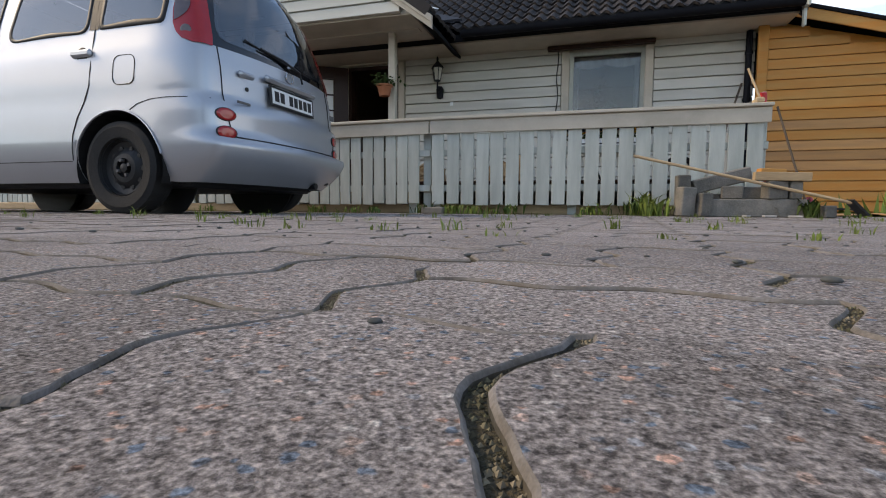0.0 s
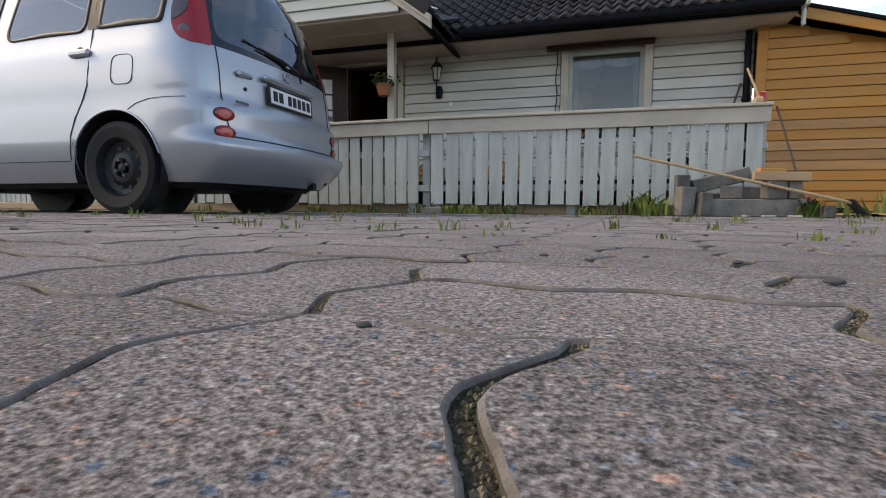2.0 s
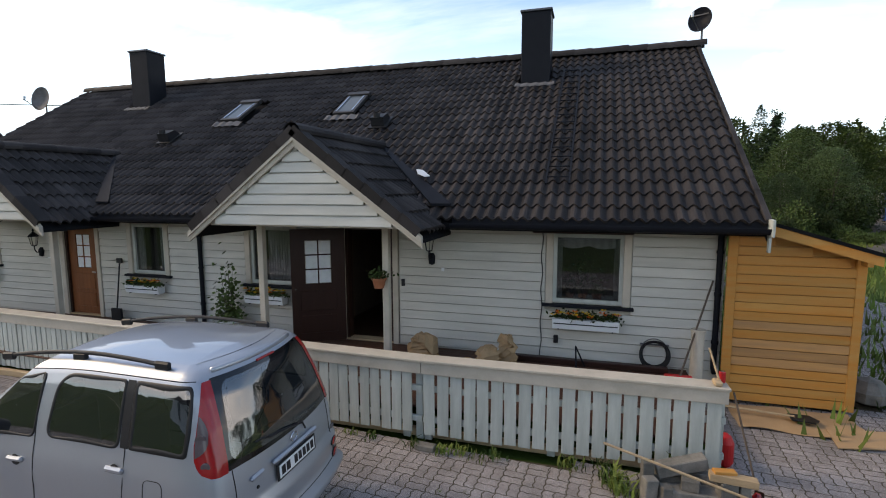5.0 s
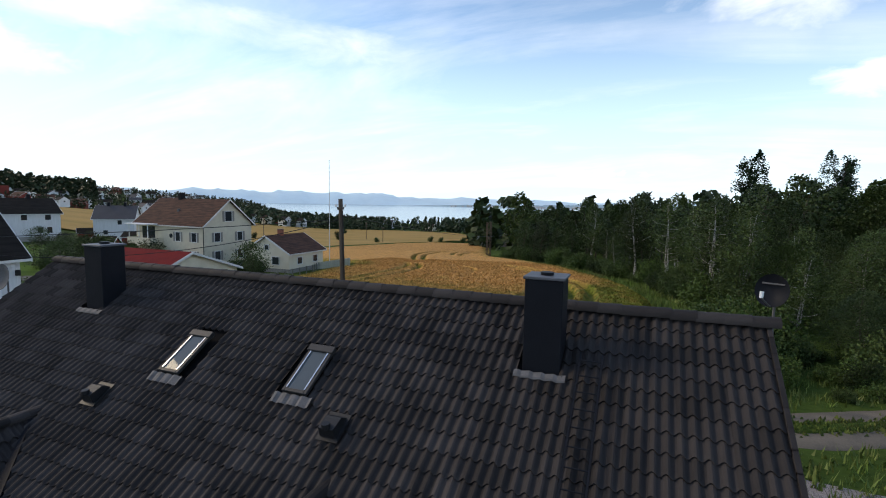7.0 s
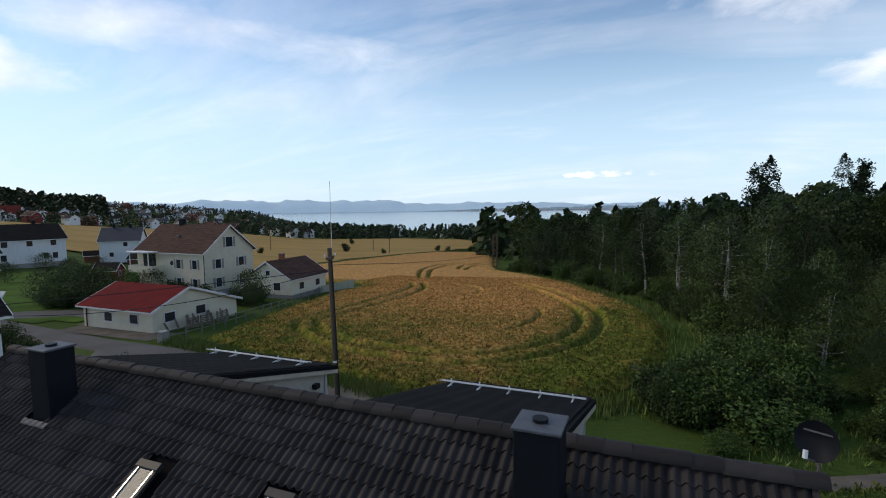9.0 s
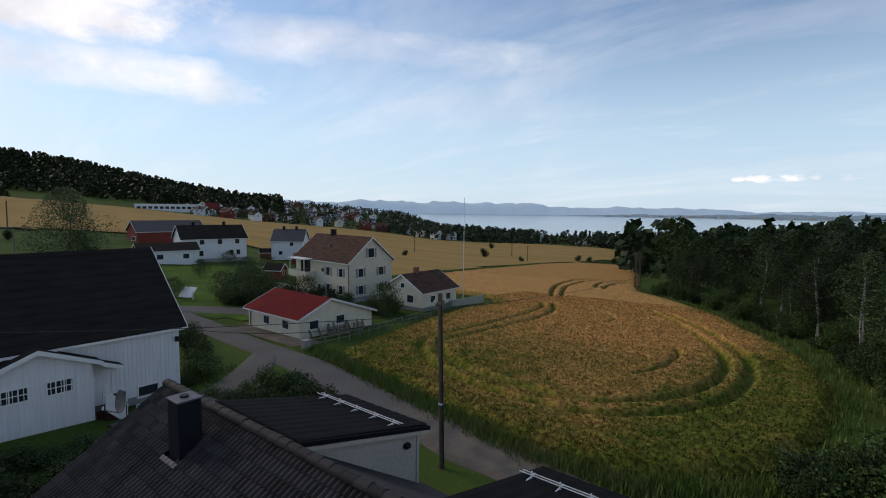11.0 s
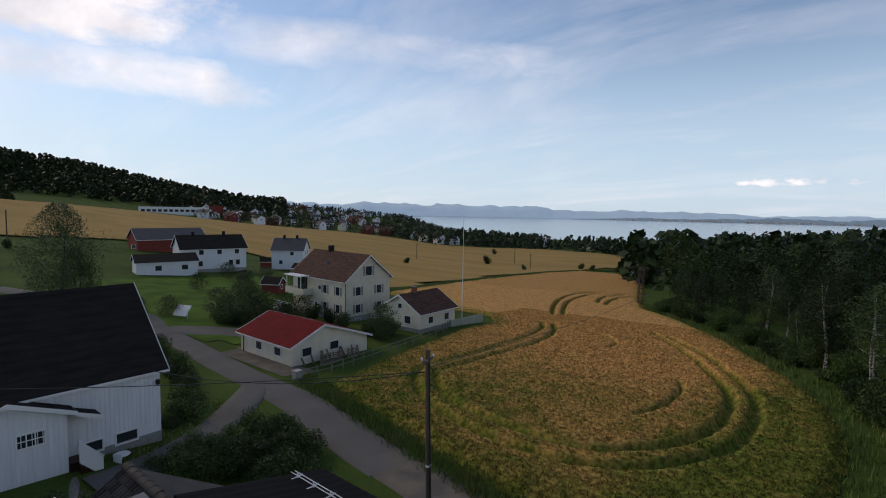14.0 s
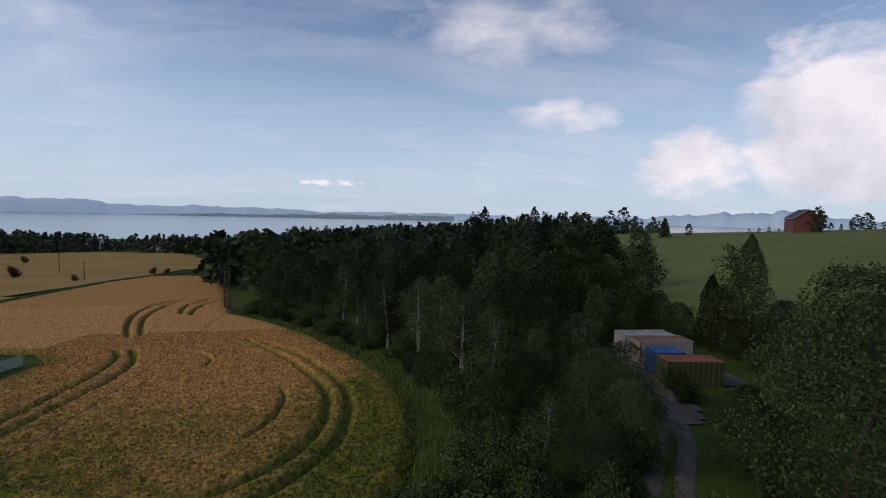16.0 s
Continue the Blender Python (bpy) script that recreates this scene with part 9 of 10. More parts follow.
# undergrowth along the wood's edge and the track
q = rng(202)
edge_line = curve([(-0.4, 28.6), (2.2, 31.5), (4.0, 37), (4.6, 44.5), (4.0, 50), (1.2, 57.5), (-4.6, 68.5), (-11.0, 80), (-19.0, 92), (-26.0, 101)], 6)
for i, (x, y) in enumerate(edge_line):
    for k in range(4 if y < 58 else 2):
        plant(q.choice(SHRUB), x + q.uniform(0.3, 4.4), y + q.uniform(-1.2, 1.6), q.uniform(0.7, 1.5), q.uniform(0.6, 1.35), plan=False)
for x, y, s in ((11.0, 28.5, 0.8), (13.0, 30.0, 1.1), (10.5, 31.5, 0.9), (14.8, 30.5, 1.1), (8.0, 28.5, 0.6), (17.5, 34.5, 1.6), (20.5, 38.5, 1.5), (23.5, 43.0, 1.5), (22.5, 29.0, 1.0),
                (20.5, 25.0, 0.8), (14.0, 15.5, 0.4), (12.0, 7.0, 0.45), (9.5, 4.5, 0.4), (41, 46, 1.5), (39.5, 44.5, 1.3), (42.5, 50.5, 1.4), (31.5, 62, 1.4), (30.0, 47.0, 1.2), (28.5, 43.5, 1.3)):
    plant(q.choice(SHRUB), x, y, s)
for _ in range(34):
    x, y = q.uniform(3.5, 17.0), q.uniform(25.2, 33.0)
    if y > 25.0 + 0.25 * abs(x - 6) and math.hypot(x - 14, y - 26.6) > 2.5 and math.hypot(x - 19.5, y - 31.5) > 3:
        plant(SHRUB[q.choice((1, 2, 2))], x, y, q.uniform(0.35, 0.8), q.uniform(0.3, 0.6))
# hedge and bushes by the lane
for x, y, s, sz in ((-25.6, 22.3, 1.2, 0.85), (-24.2, 23.0, 1.3, 0.95), (-22.8, 23.4, 1.2, 0.8), (-26.4, 20.6, 0.9, 0.5), (-26.9, 19.2, 0.85, 0.45), (-25.2, 20.9, 0.95, 0.5), (-23.2, 21.6, 1.15, 0.6), (-21.8, 22.4, 1.05, 0.6), (-24.6, 21.6, 1.2, 0.7), (-31.6, 20.6, 0.8, 0.5), (-33.0, 21.8, 0.9, 0.7), (-34.6, 22.2, 0.9, 0.6), (-36.5, 22.8, 1.0, 0.8), (-39.0, 23.4, 1.1, 0.9), (-42.0, 24.2, 1.2, 1.0), (-45.5, 24.6, 1.2, 1.1), (-48.5, 25.0, 1.3, 1.2), (-30.4, 19.4, 0.6, 0.4),
                    (-24.0, 23.2, 1.35, 0.9), (-22.2, 21.2, 1.3, 0.7), (-20.6, 21.6, 1.2, 0.6), (-23.6, 19.6, 1.2, 0.5), (-21.4, 19.8, 1.1, 0.45),
                    (-23.0, 11.4, 1.3, 0.7), (-22.0, 9.6, 1.25, 0.7), (-22.6, 13.2, 1.2, 0.6), (-24.4, 8.6, 1.3, 0.65), (-20.8, 11.8, 1.2, 0.6), (-24.9, 12.2, 1.2, 0.5), (-20.6, 8.0, 1.3, 0.65), (-25.6, 10.3, 1.1, 0.45), (-22.8, 7.4, 1.3, 0.7), (-25.9, 17.3, 1.0, 0.5), (-24.4, 18.4, 1.2, 0.7), (-23.0, 19.4, 1.3, 0.9), (-22.3, 21.9, 1.3, 0.9), (-20.9, 20.4, 1.3, 0.8), (-31.2, 20.6, 1.0, 0.7), (-32.6, 21.0, 1.0, 0.7),
                    (-59.7, 37.5, 1.2, 0.9), (-57.4, 38.0, 1.3, 1.0), (-55.4, 38.6, 1.3, 1.1), (-55.3, 41.2, 1.4, 1.1), (-54.6, 43.9, 1.4, 1.2), (-53.6, 46.4, 1.4, 1.2), (-50.6, 47.2, 1.3, 1.1), (-47.4, 46.6, 1.3, 1.0), (-62.4, 40.0, 1.2, 0.9), (-58.5, 41.5, 1.3, 1.0), (-57.0, 44.5, 1.3, 1.1),
                    (-66.0, 41.0, 1.1, 0.8), (-42.0, 46.2, 1.2, 1.0), (-40.3, 46.2, 1.1, 0.9), (-41.0, 48.4, 1.2, 1.2)):
    plant(SHRUB[0 if s > 1.2 else 1], x, y, s, sz, plan=False)
for x, y, s in ((-52, 40.5, 1.0), (-55, 43, 1.05), (-51, 46, 0.95), (-58, 40, 0.9), (-60, 45, 1.0), (-64, 42, 0.9), (-57, 47.5, 0.85), (-67, 47, 0.9), (-39.0, 48.5, 0.95), (-37.4, 47.0, 0.6), (-72, 52, 0.8), (-80, 55, 0.8), (-86, 50, 0.75), (-90, 62, 0.8), (-78, 66, 0.8), (-95, 70, 0.8), (-66, 36, 0.7), (-69, 33.5, 0.6), (-100, 64, 0.9)):
    plant(PROTO["garden"], x, y, s)
for x, y, s in ((-122.5, 214, 2.3), (-131, 160, 1.4), (-91, 192, 1.3), (-78, 226, 1.6), (-72, 224, 1.4), (-60, 222, 1.5), (-168, 300, 2.0), (-150, 36, 1.2), (-48, 214, 1.8)):
    plant(SHRUB[0], x, y, s)

# far woods, joined
def far_wood(name, label, pts, leaf, size, hgt, seed, n=44):
    q = rng(seed)
    g = Geo()
    for x, y in pts:
        h = hgt * q.uniform(0.65, 1.3)
        w = h * q.uniform(0.24, 0.36)
        z0 = th(x, y)
        conif = q.random() < 0.35
        for k in range(n):
            u = q.random()
            a = q.random() * 6.28
            rr_ = (w * (1.05 - u) if conif else w * math.sin(math.pi * min(1, 0.2 + 0.78 * u)) ** 0.6) * q.random() ** 0.4
            p = Vector((x + math.cos(a) * rr_, y + math.sin(a) * rr_, z0 + h * (0.04 + 0.94 * u)))
            d = Vector((q.gauss(0, 1), q.gauss(0, 1), q.gauss(0, 0.8))).normalized()
            e = d.orthogonal().normalized()
            s = size * q.uniform(0.6, 1.3) * h / 12
            leaf_quad(g, p, d * s, e * s * 0.75)
    solo(name, g, leaf, label, "woods", kind="stuff", fix=False)


def scatter(n, seed, fn):
    q = rng(seed)
    out = []
    while len(out) < n:
        az, d = fn(q)
        x, y = swung(-math.sin(radians(az)) * d, math.cos(radians(az)) * d)
        if th(x, y) > SEA_Z + 1 and not inside(FIELD_B, np.array(x), np.array(y)) and not inside(FIELD_C, np.array(x), np.array(y)):
            out.append((x, y))
    return out


far_wood("far_wood", "dark wooded hillside above the village", scatter(2600, 1, lambda q: (q.uniform(54, 100), q.uniform(690, 1250))), LEAF_D, 1.5, 15, 1, 36)
far_wood("far_wood", "wood edge above the upper field", scatter(160, 21, lambda q: (q.uniform(78, 96), q.uniform(420, 690))), LEAF_D, 1.4, 13, 21, 40)
far_wood("far_wood", "trees between the houses of the hillside village", scatter(1250, 2, lambda q: (q.uniform(36, 64), 515 + 540 * q.random())), LEAF_D, 1.1, 8, 2, 40)
far_wood("far_wood", "shore trees below the village", scatter(560, 12, lambda q: (q.uniform(24, 42), q.uniform(430, 760))), LEAF_D, 1.3, 10, 12, 44)
far_wood("far_wood", "belt of trees along the shore", scatter(520, 3, lambda q: (q.uniform(-14, 32), q.uniform(330, 560))), LEAF_D, 1.3, 11, 3, 48)
far_wood("far_wood", "wood behind the field corner", scatter(260, 4, lambda q: (q.uniform(-36, 14), q.uniform(150, 330))), LEAF_B, 1.1, 13, 4, 70)
far_wood("far_wood", "wooded headland by the fjord", scatter(420, 5, lambda q: (q.uniform(-36, 6), q.uniform(420, 800))), LEAF_D, 1.3, 13, 5, 40)
far_wood("far_wood", "trees on the green hill top", [swung(*p) for p in [(185 + 5 * i, 168 + 4 * (i % 3)) for i in range(3)] + [(214, 172), (222, 168), (160, 208), (152, 214), (146, 206), (140, 220), (206, 170)]], LEAF_B, 1.0, 9, 6, 130)
far_wood("far_wood", "grassy scrub on the hill brow", [swung(175 + 3.4 * i, 190 - 1.6 * i) for i in range(30)], LEAF_A, 1.4, 3.0, 7, 60)
# rough grass verges
q = rng(303)
g = Geo()


def blades(x, y, n, hgt, sp):
    for _ in range(n):
        px, py = x + q.gauss(0, sp), y + q.gauss(0, sp)
        a, w, h = q.random() * 6.28, q.uniform(0.02, 0.05), hgt * q.uniform(0.5, 1.2)
        z = th(px, py) - 0.02
        c, s = math.cos(a) * w, math.sin(a) * w
        k = len(g.v)
        g.v += [(px - c, py - s, z), (px + c, py + s, z), (px + s * 3 * q.uniform(0.3, 1.6), py - c * 3 * q.uniform(0.3, 1.6), z + h)]
        g.f.append((k, k + 1, k + 2))


for a, b in zip(FIELD_A[:22], FIELD_A[1:23]):
    L_ = math.hypot(b[0] - a[0], b[1] - a[1])
    for i in range(int(L_ * 8)):
        t = q.random()
        blades(a[0] + (b[0] - a[0]) * t + q.uniform(-0.2, 3.0) * (1 if a[1] > 31.5 else 0.2), a[1] + (b[1] - a[1]) * t - (q.uniform(-0.2, 1.2) if a[1] <= 31.5 else 0), 6, 0.55, 0.25)
RUTS = curve([(-2.0, 23.8), (2.0, 23.4), (5.6, 23.6), (7.1, 24.3), (9.0, 25.3), (11.0, 26.6), (13.4, 30.0), (16.0, 34.4), (19.5, 39.5)], 6)
for _ in range(2000):
    x, y = q.uniform(3, 18), q.uniform(6, 33)
    if float(seg_dist(np.array(x), np.array(y), RUTS)) > 1.6:
        blades(x, y, 5, 0.34, 0.22)
for _ in range(500):
    blades(q.uniform(-9, 4), q.uniform(18.0, 22.5), 5, 0.22, 0.3)
for _ in range(2600):
    x = q.uniform(-34, 6)
    blades(x, np.interp(x, [-35, -27, -18, -10, -5, -2, 6], [31.4, 29.9, 27.9, 26.4, 26.7, 28.6, 34.0]) + q.gauss(0, 0.4), 5, 0.5, 0.3)
for _ in range(900):
    blades(q.uniform(-33, -20), q.uniform(16.0, 24.0), 4, 0.2, 0.3)
solo("verge_grass", g, VERGE, "tall rough grass along verges and wood edge", "grass", kind="stuff", fix=False)

# ---- roof tiles ----
TW, TC = 0.344, 0.332


def tile_verts(w=TW, L=TC + 0.05):
    """One double-roll tile: local x across, y up the slope, z out."""
    n = 12
    prof = [(w * i / n, 0.024 * (1 + math.sin(4 * math.pi * i / n - 0.6)) + 0.004) for i in range(n + 1)]
    v, f = [], []
    for x, z in prof:
        v += [(x, 0.026 * math.cos(4 * math.pi * x / w - 0.9), z + 0.034), (x, L, z)]
    for x, z in prof:
        v.append((x, 0.026 * math.cos(4 * math.pi * x / w - 0.9), z - 0.004))
    m = n + 1
    for i in range(n):
        f.append((2 * i, 2 * i + 2, 2 * i + 3, 2 * i + 1))
        f.append((2 * m + i, 2 * m + i + 1, 2 * i + 2, 2 * i))
    return v, f


TV, TF = tile_verts()
tile_me = Geo().add(TV, TF).mesh("tile", TILE, False, False)
rest = Geo()
NX = int(round((2.32 - (HX0 - 0.35)) / TW))
NC = 20
X0 = 2.30 - NX * TW
SK = [(-5.45, -4.85, 9.56, 10.66), (-8.40, -7.80, 9.5, 10.6), (-1.42, -0.78, 10.75, 11.45), (-12.32, -11.68, 10.75, 11.45)]
q = rng(404)
part("tile_field", Geo().box(HX0 - 0.3, 0, -0.03, HX1 + 0.28, 0.02, -0.02), FELT, house, at=(H0[0], H0[1] - EAVE_Y, H0[2] - EAVE_Z))
slope_len = math.hypot(RIDGE_Y - EAVE_Y, RIDGE_Z - EAVE_Z)
step = (slope_len + 0.02) / NC
for j in range(NC):
    s0 = j * step - 0.03
    y, z = EAVE_Y + s0 * math.cos(rm), EAVE_Z + s0 * math.sin(rm) - 0.045
    for i in range(NX):
        x = X0 + i * TW
        yc = y + 0.15
        if any(a < x + TW / 2 < b and c < yc < d for a, b, c, d in SK):
            continue
        m = Matrix.Translation((x, y, z)) @ Matrix.Rotation(rm + q.gauss(0, 0.004), 4, "X") @ Matrix.Rotation(q.gauss(0, 0.004), 4, "Z")
        if x > -1.85:
            ob = new("roof_tile", tile_me)
            ob.parent = house
            ob.matrix_parent_inverse = Matrix.Translation((-H0[0], -H0[1], -H0[2]))
            ob.matrix_basis = m
        else:
            rest.add([tuple(m @ Vector(p)) for p in TV], TF)
part("roof_tiles", rest, TILES, house, at=H0, fix=False, kind="stuff")
# porch roofs
for (pob, k, zt, ze, yb), (xc, half) in zip(made, porches):
    sl = math.hypot(half, zt - ze)
    nc = int(sl / 0.33)
    g = Geo()
    ang = math.atan2(zt - ze, half)
    for s in (-1, 1):
        for j in range(nc):
            d0 = sl - j * sl / nc
            xx = xc + s * math.cos(ang) * d0
            zz = zt - math.sin(ang) * d0 - 0.03
            yy = 5.72
            while yy < yb + 0.3:
                if roof_z(yy) < zz + 0.16:
                    rot = Matrix.Rotation(radians(90 if s > 0 else -90), 4, "Z") @ Matrix.Rotation(ang, 4, "X")
                    org = Vector((xx, yy if s > 0 else yy + TW, zz))
                    m = Matrix.Translation(org) @ rot
                    g.add([tuple(m @ Vector((p[0], p[1] * sl / nc / TC, p[2]))) for p in TV], TF)
                yy += TW
    part("porch_tiles", g, TILES, pob, at=(xc, 6.2, DECK_Z), fix=False, kind="stuff")
    yy = 5.48
    while yy < yb:
        gg = Geo().grid([[(xc + 0.13 * math.cos(a), yy + t, zt + 0.0 + 0.11 * math.sin(a) + 0.012 * (t > 0)) for a in np.linspace(-0.3, math.pi + 0.3, 9)] for t in (0, 0.34)])
        part("ridge_cap", gg, TILE, pob, at=(xc, 6.2, DECK_Z), fix=False)
        yy += 0.32
# ridge caps of the main roof
x = HX0 - 0.35
ri = 0
ridge_me = Geo().grid([[(t, 0.15 * math.cos(a), 0.125 * math.sin(a) + 0.014 * (t > 0.2)) for a in np.linspace(-0.25, math.pi + 0.25, 9)] for t in (0, 0.42)]).grid([[(0.42, 0.15 * math.cos(a), c * (0.125 * math.sin(a) + 0.014)) for a in np.linspace(-0.25, math.pi + 0.25, 9)] for c in (1, 0.9)]).mesh("ridge_cap", TILE, True, False)
while x < 2.15:
    ob = new("ridge_cap", ridge_me)
    ob.parent = house
    ob.location = (x - H0[0], RIDGE_Y - H0[1], RIDGE_Z + 0.0 + q.gauss(0, 0.004) - H0[2])
    x += 0.40
for j in range(NC):
    s0 = j * step
    y, z = EAVE_Y + s0 * math.cos(rm), EAVE_Z + s0 * math.sin(rm)
    m = Matrix.Translation((2.30, y, z)) @ Matrix.Rotation(rm, 4, "X")
    part("verge_tile", Geo().box(-0.03, -0.02, -0.09, 0.045, step + 0.03, 0.03, 0.008, m), TILE, house, at=H0)

# ---- paving ----
def paver_material(name, joined):
    """Worn concrete with washed-out pebbles in it."""
    m = mat(name, (0.322, 0.285, 0.266), 0.95, var=0.12, scale=7, bump=0.0, fine=260, col2=(0.256, 0.227, 0.209), rnd=0.0 if joined else 0.08, spec=0.08)
    n, l = m.node_tree.nodes, m.node_tree.links
    b = n["Principled BSDF"]
    geo = n.new("ShaderNodeNewGeometry")

    def noise(scale, detail, rough):
        t = n.new("ShaderNodeTexNoise")
        t.inputs["Scale"].default_value, t.inputs["Detail"].default_value, t.inputs["Roughness"].default_value = scale, detail, rough
        l.new(geo.outputs["Position"], t.inputs["Vector"])
        return t

    def ranged(src, a, b, c, d):
        r = n.new("ShaderNodeMapRange")
        for k, x in zip(("From Min", "From Max", "To Min", "To Max"), (a, b, c, d)):
            r.inputs[k].default_value = x
        l.new(src, r.inputs[0])
        return r.outputs[0]

    def times(x, y, op="MULTIPLY"):
        t = n.new("ShaderNodeMath"); t.operation = op
        l.new(x, t.inputs[0]), l.new(y, t.inputs[1])
        return t.outputs[0]

    grit, stain, speck = noise(330, 7, 0.75), noise(1.4, 4, 0.6), noise(720, 2, 0.5)
    v = n.new("ShaderNodeTexVoronoi")
    v.inputs["Scale"].default_value, v.inputs["Randomness"].default_value = 215, 1
    warp = n.new("ShaderNodeVectorMath"); warp.operation = "MULTIPLY_ADD"
    warp.inputs[1].default_value = (0.004, 0.004, 0.004)
    l.new(noise(260, 2, 0.5).outputs["Color"], warp.inputs[0]), l.new(geo.outputs["Position"], warp.inputs[2])
    l.new(warp.outputs[0], v.inputs["Vector"])
    hs = n.new("ShaderNodeSeparateColor")
    l.new(v.outputs["Color"], hs.inputs[0])
    # washed-out pebbles: blue-grey, rusty and pale ones
    ramp = n.new("ShaderNodeValToRGB")
    ramp.color_ramp.interpolation = "CONSTANT"
    e = ramp.color_ramp.elements
    e[0].position, e[0].color = 0.0, (0.14, 0.19, 0.25, 1)
    e[1].position, e[1].color = 0.86, (0.45, 0.42, 0.39, 1)
    for p, c in ((0.22, (0.30, 0.31, 0.33, 1)), (0.40, (0.46, 0.29, 0.22, 1)), (0.56, (0.19, 0.17, 0.165, 1)), (0.70, (0.48, 0.36, 0.30, 1))):
        k = e.new(p)
        k.color = c
    l.new(hs.outputs[0], ramp.inputs[0])
    there = times(ranged(v.outputs["Distance"], 0.30, 0.42, 1.0, 0.0), ranged(hs.outputs[1], 0.56, 0.62, 0.0, 0.85))
    mix = n.new("ShaderNodeMix"); mix.data_type = "RGBA"
    old = b.inputs["Base Color"].links[0].from_socket
    l.new(old, mix.inputs["A"]), l.new(ramp.outputs[0], mix.inputs["B"]), l.new(there, mix.inputs["Factor"])
    tone = n.new("ShaderNodeHueSaturation")
    l.new(mix.outputs["Result"], tone.inputs["Color"])
    l.new(times(times(ranged(grit.outputs["Fac"], 0.38, 0.62, 0.36, 1.66), ranged(speck.outputs["Fac"], 0.36, 0.64, 0.6, 1.4)), ranged(stain.outputs["Fac"], 0.35, 0.65, 0.82, 1.12)), tone.inputs["Value"])
    l.new(tone.outputs[0], b.inputs["Base Color"])
    bp = n.new("ShaderNodeBump")
    bp.inputs["Strength"].default_value, bp.inputs["Distance"].default_value = 1.0, 0.0034
    l.new(times(grit.outputs["Fac"], ranged(there, 0, 1, 0, 0.12), "ADD"), bp.inputs["Height"])
    l.new(bp.outputs[0], b.inputs["Normal"])
    return island(m, 0.10) if joined else m


RIM = mat("smooth_cement_rim", (0.21, 0.19, 0.172), 0.9, var=0.35, scale=60, bump=1.0, fine=700, col2=(0.13, 0.112, 0.092), dist=0.0006, spec=0.15)
EDGE = mat("mossy_paver_edge", (0.105, 0.086, 0.060), 0.9, var=0.3, scale=25, bump=0.3, fine=300, col2=(0.06, 0.056, 0.045), dist=0.002, spec=0.2)
PAVE = paver_material("exposed_aggregate_paver", False)
PAVES = paver_material("exposed_aggregate_pavers", True)
CELL, JX, JY = 0.2225, 0.0034, 0.0026
PAVE_TURN = -4.0


def swing_x(y):
    """Stepped swing of the joints that run away from the house's line."""
    u = ((y - 0.107) / (CELL / 2)) % 1.0
    return 0.0105 * max(-1.0, min(1.0, 1.35 * (2 / math.pi) * math.asin(math.cos(2 * math.pi * u))))


def swing_y(x):
    return 0.0072 * math.cos(2 * math.pi * (x - 0.025) / (CELL / 2))


def paver_outline(x0, y0, x1, y1, kx, ky):
    """A block of the bond: every side swings in step with its neighbour's."""
    pts = []
    xs = [x0 + (x1 - x0) * i / kx for i in range(kx)]
    ys = [y0 + (y1 - y0) * i / ky for i in range(ky)]
    for x in xs:
        pts.append((x, y0, 0, 1))
    for y in ys:
        pts.append((x1, y, -1, 0))
    for x in xs[::-1]:
        pts.append((x + (x1 - x0) / kx, y1, 0, -1))
    for y in ys[::-1]:
        pts.append((x0, y + (y1 - y0) / ky, 1, 0))
    out = []
    cx, cy = (x0 + x1) / 2, (y0 + y1) / 2
    for x, y, ix, iy in pts:
        wx = x + swing_x(y)
        wy = y + swing_y(x)
        out.append((wx, wy, cx, cy))
    return out


def paver_geo(x0, y0, x1, y1, kx, ky, full):
    o = paver_outline(x0, y0, x1, y1, kx, ky)
    n = len(o)
    k_ = 0.8 if full else 1.0

    def ring(inset, z):
        r_ = []
        hx, hy = (x1 - x0) / 2, (y1 - y0) / 2
        for x, y, cx, cy in o:
            chip = 0.0009 * math.sin(x * 611 + 2.1 * math.sin(y * 437)) * math.sin(y * 523 + x * 197) if full else 0.0
            r_.append((x + (cx - x) / hx * (JX * k_ + inset + chip), y + (cy - y) / hy * (JY * k_ + inset + chip), z))
        return r_

    rings = [ring(0, -0.035), ring(0, -0.0065), ring(0.0004, -0.0018), ring(0.0013, -0.0004), ring(0.0020, 0.0)] if full else [ring(0, -0.02), ring(0.0006, -0.004), ring(0.0028, 0.0)][0 if full is False else 1:]
    g = Geo().grid(rings, True)
    g.f.append(tuple(range(len(g.v) - n, len(g.v))))
    return g


def edged(me, count):
    """The first faces of a block are its dirty, mossy edges."""
    me.materials.append(RIM)
    me.materials.append(EDGE)
    for f in me.polygons[:count]:
        f.material_index = 2 if f.index < count // 2 else 1
    return me


PX, PY = 0.070, -0.265         # where the bond starts
paving = thing("paving", "interlocking zigzag concrete block paving with weedy joints", "paving", (PX, PY, 0), kind="structure", rz=PAVE_TURN)
bedg = sheet(np.arange(-16.25, 7.7, 0.5), np.arange(-3.3, 20.2, 0.5), lambda x, y: 0 * x - 0.0026, lambda x, y: inside(PAVED, x, y))
bed = part("joint_bed", bedg, SOIL, paving, "dark soil and moss in the joints", fix=False)
bed.matrix_parent_inverse = paving.matrix_basis.inverted()
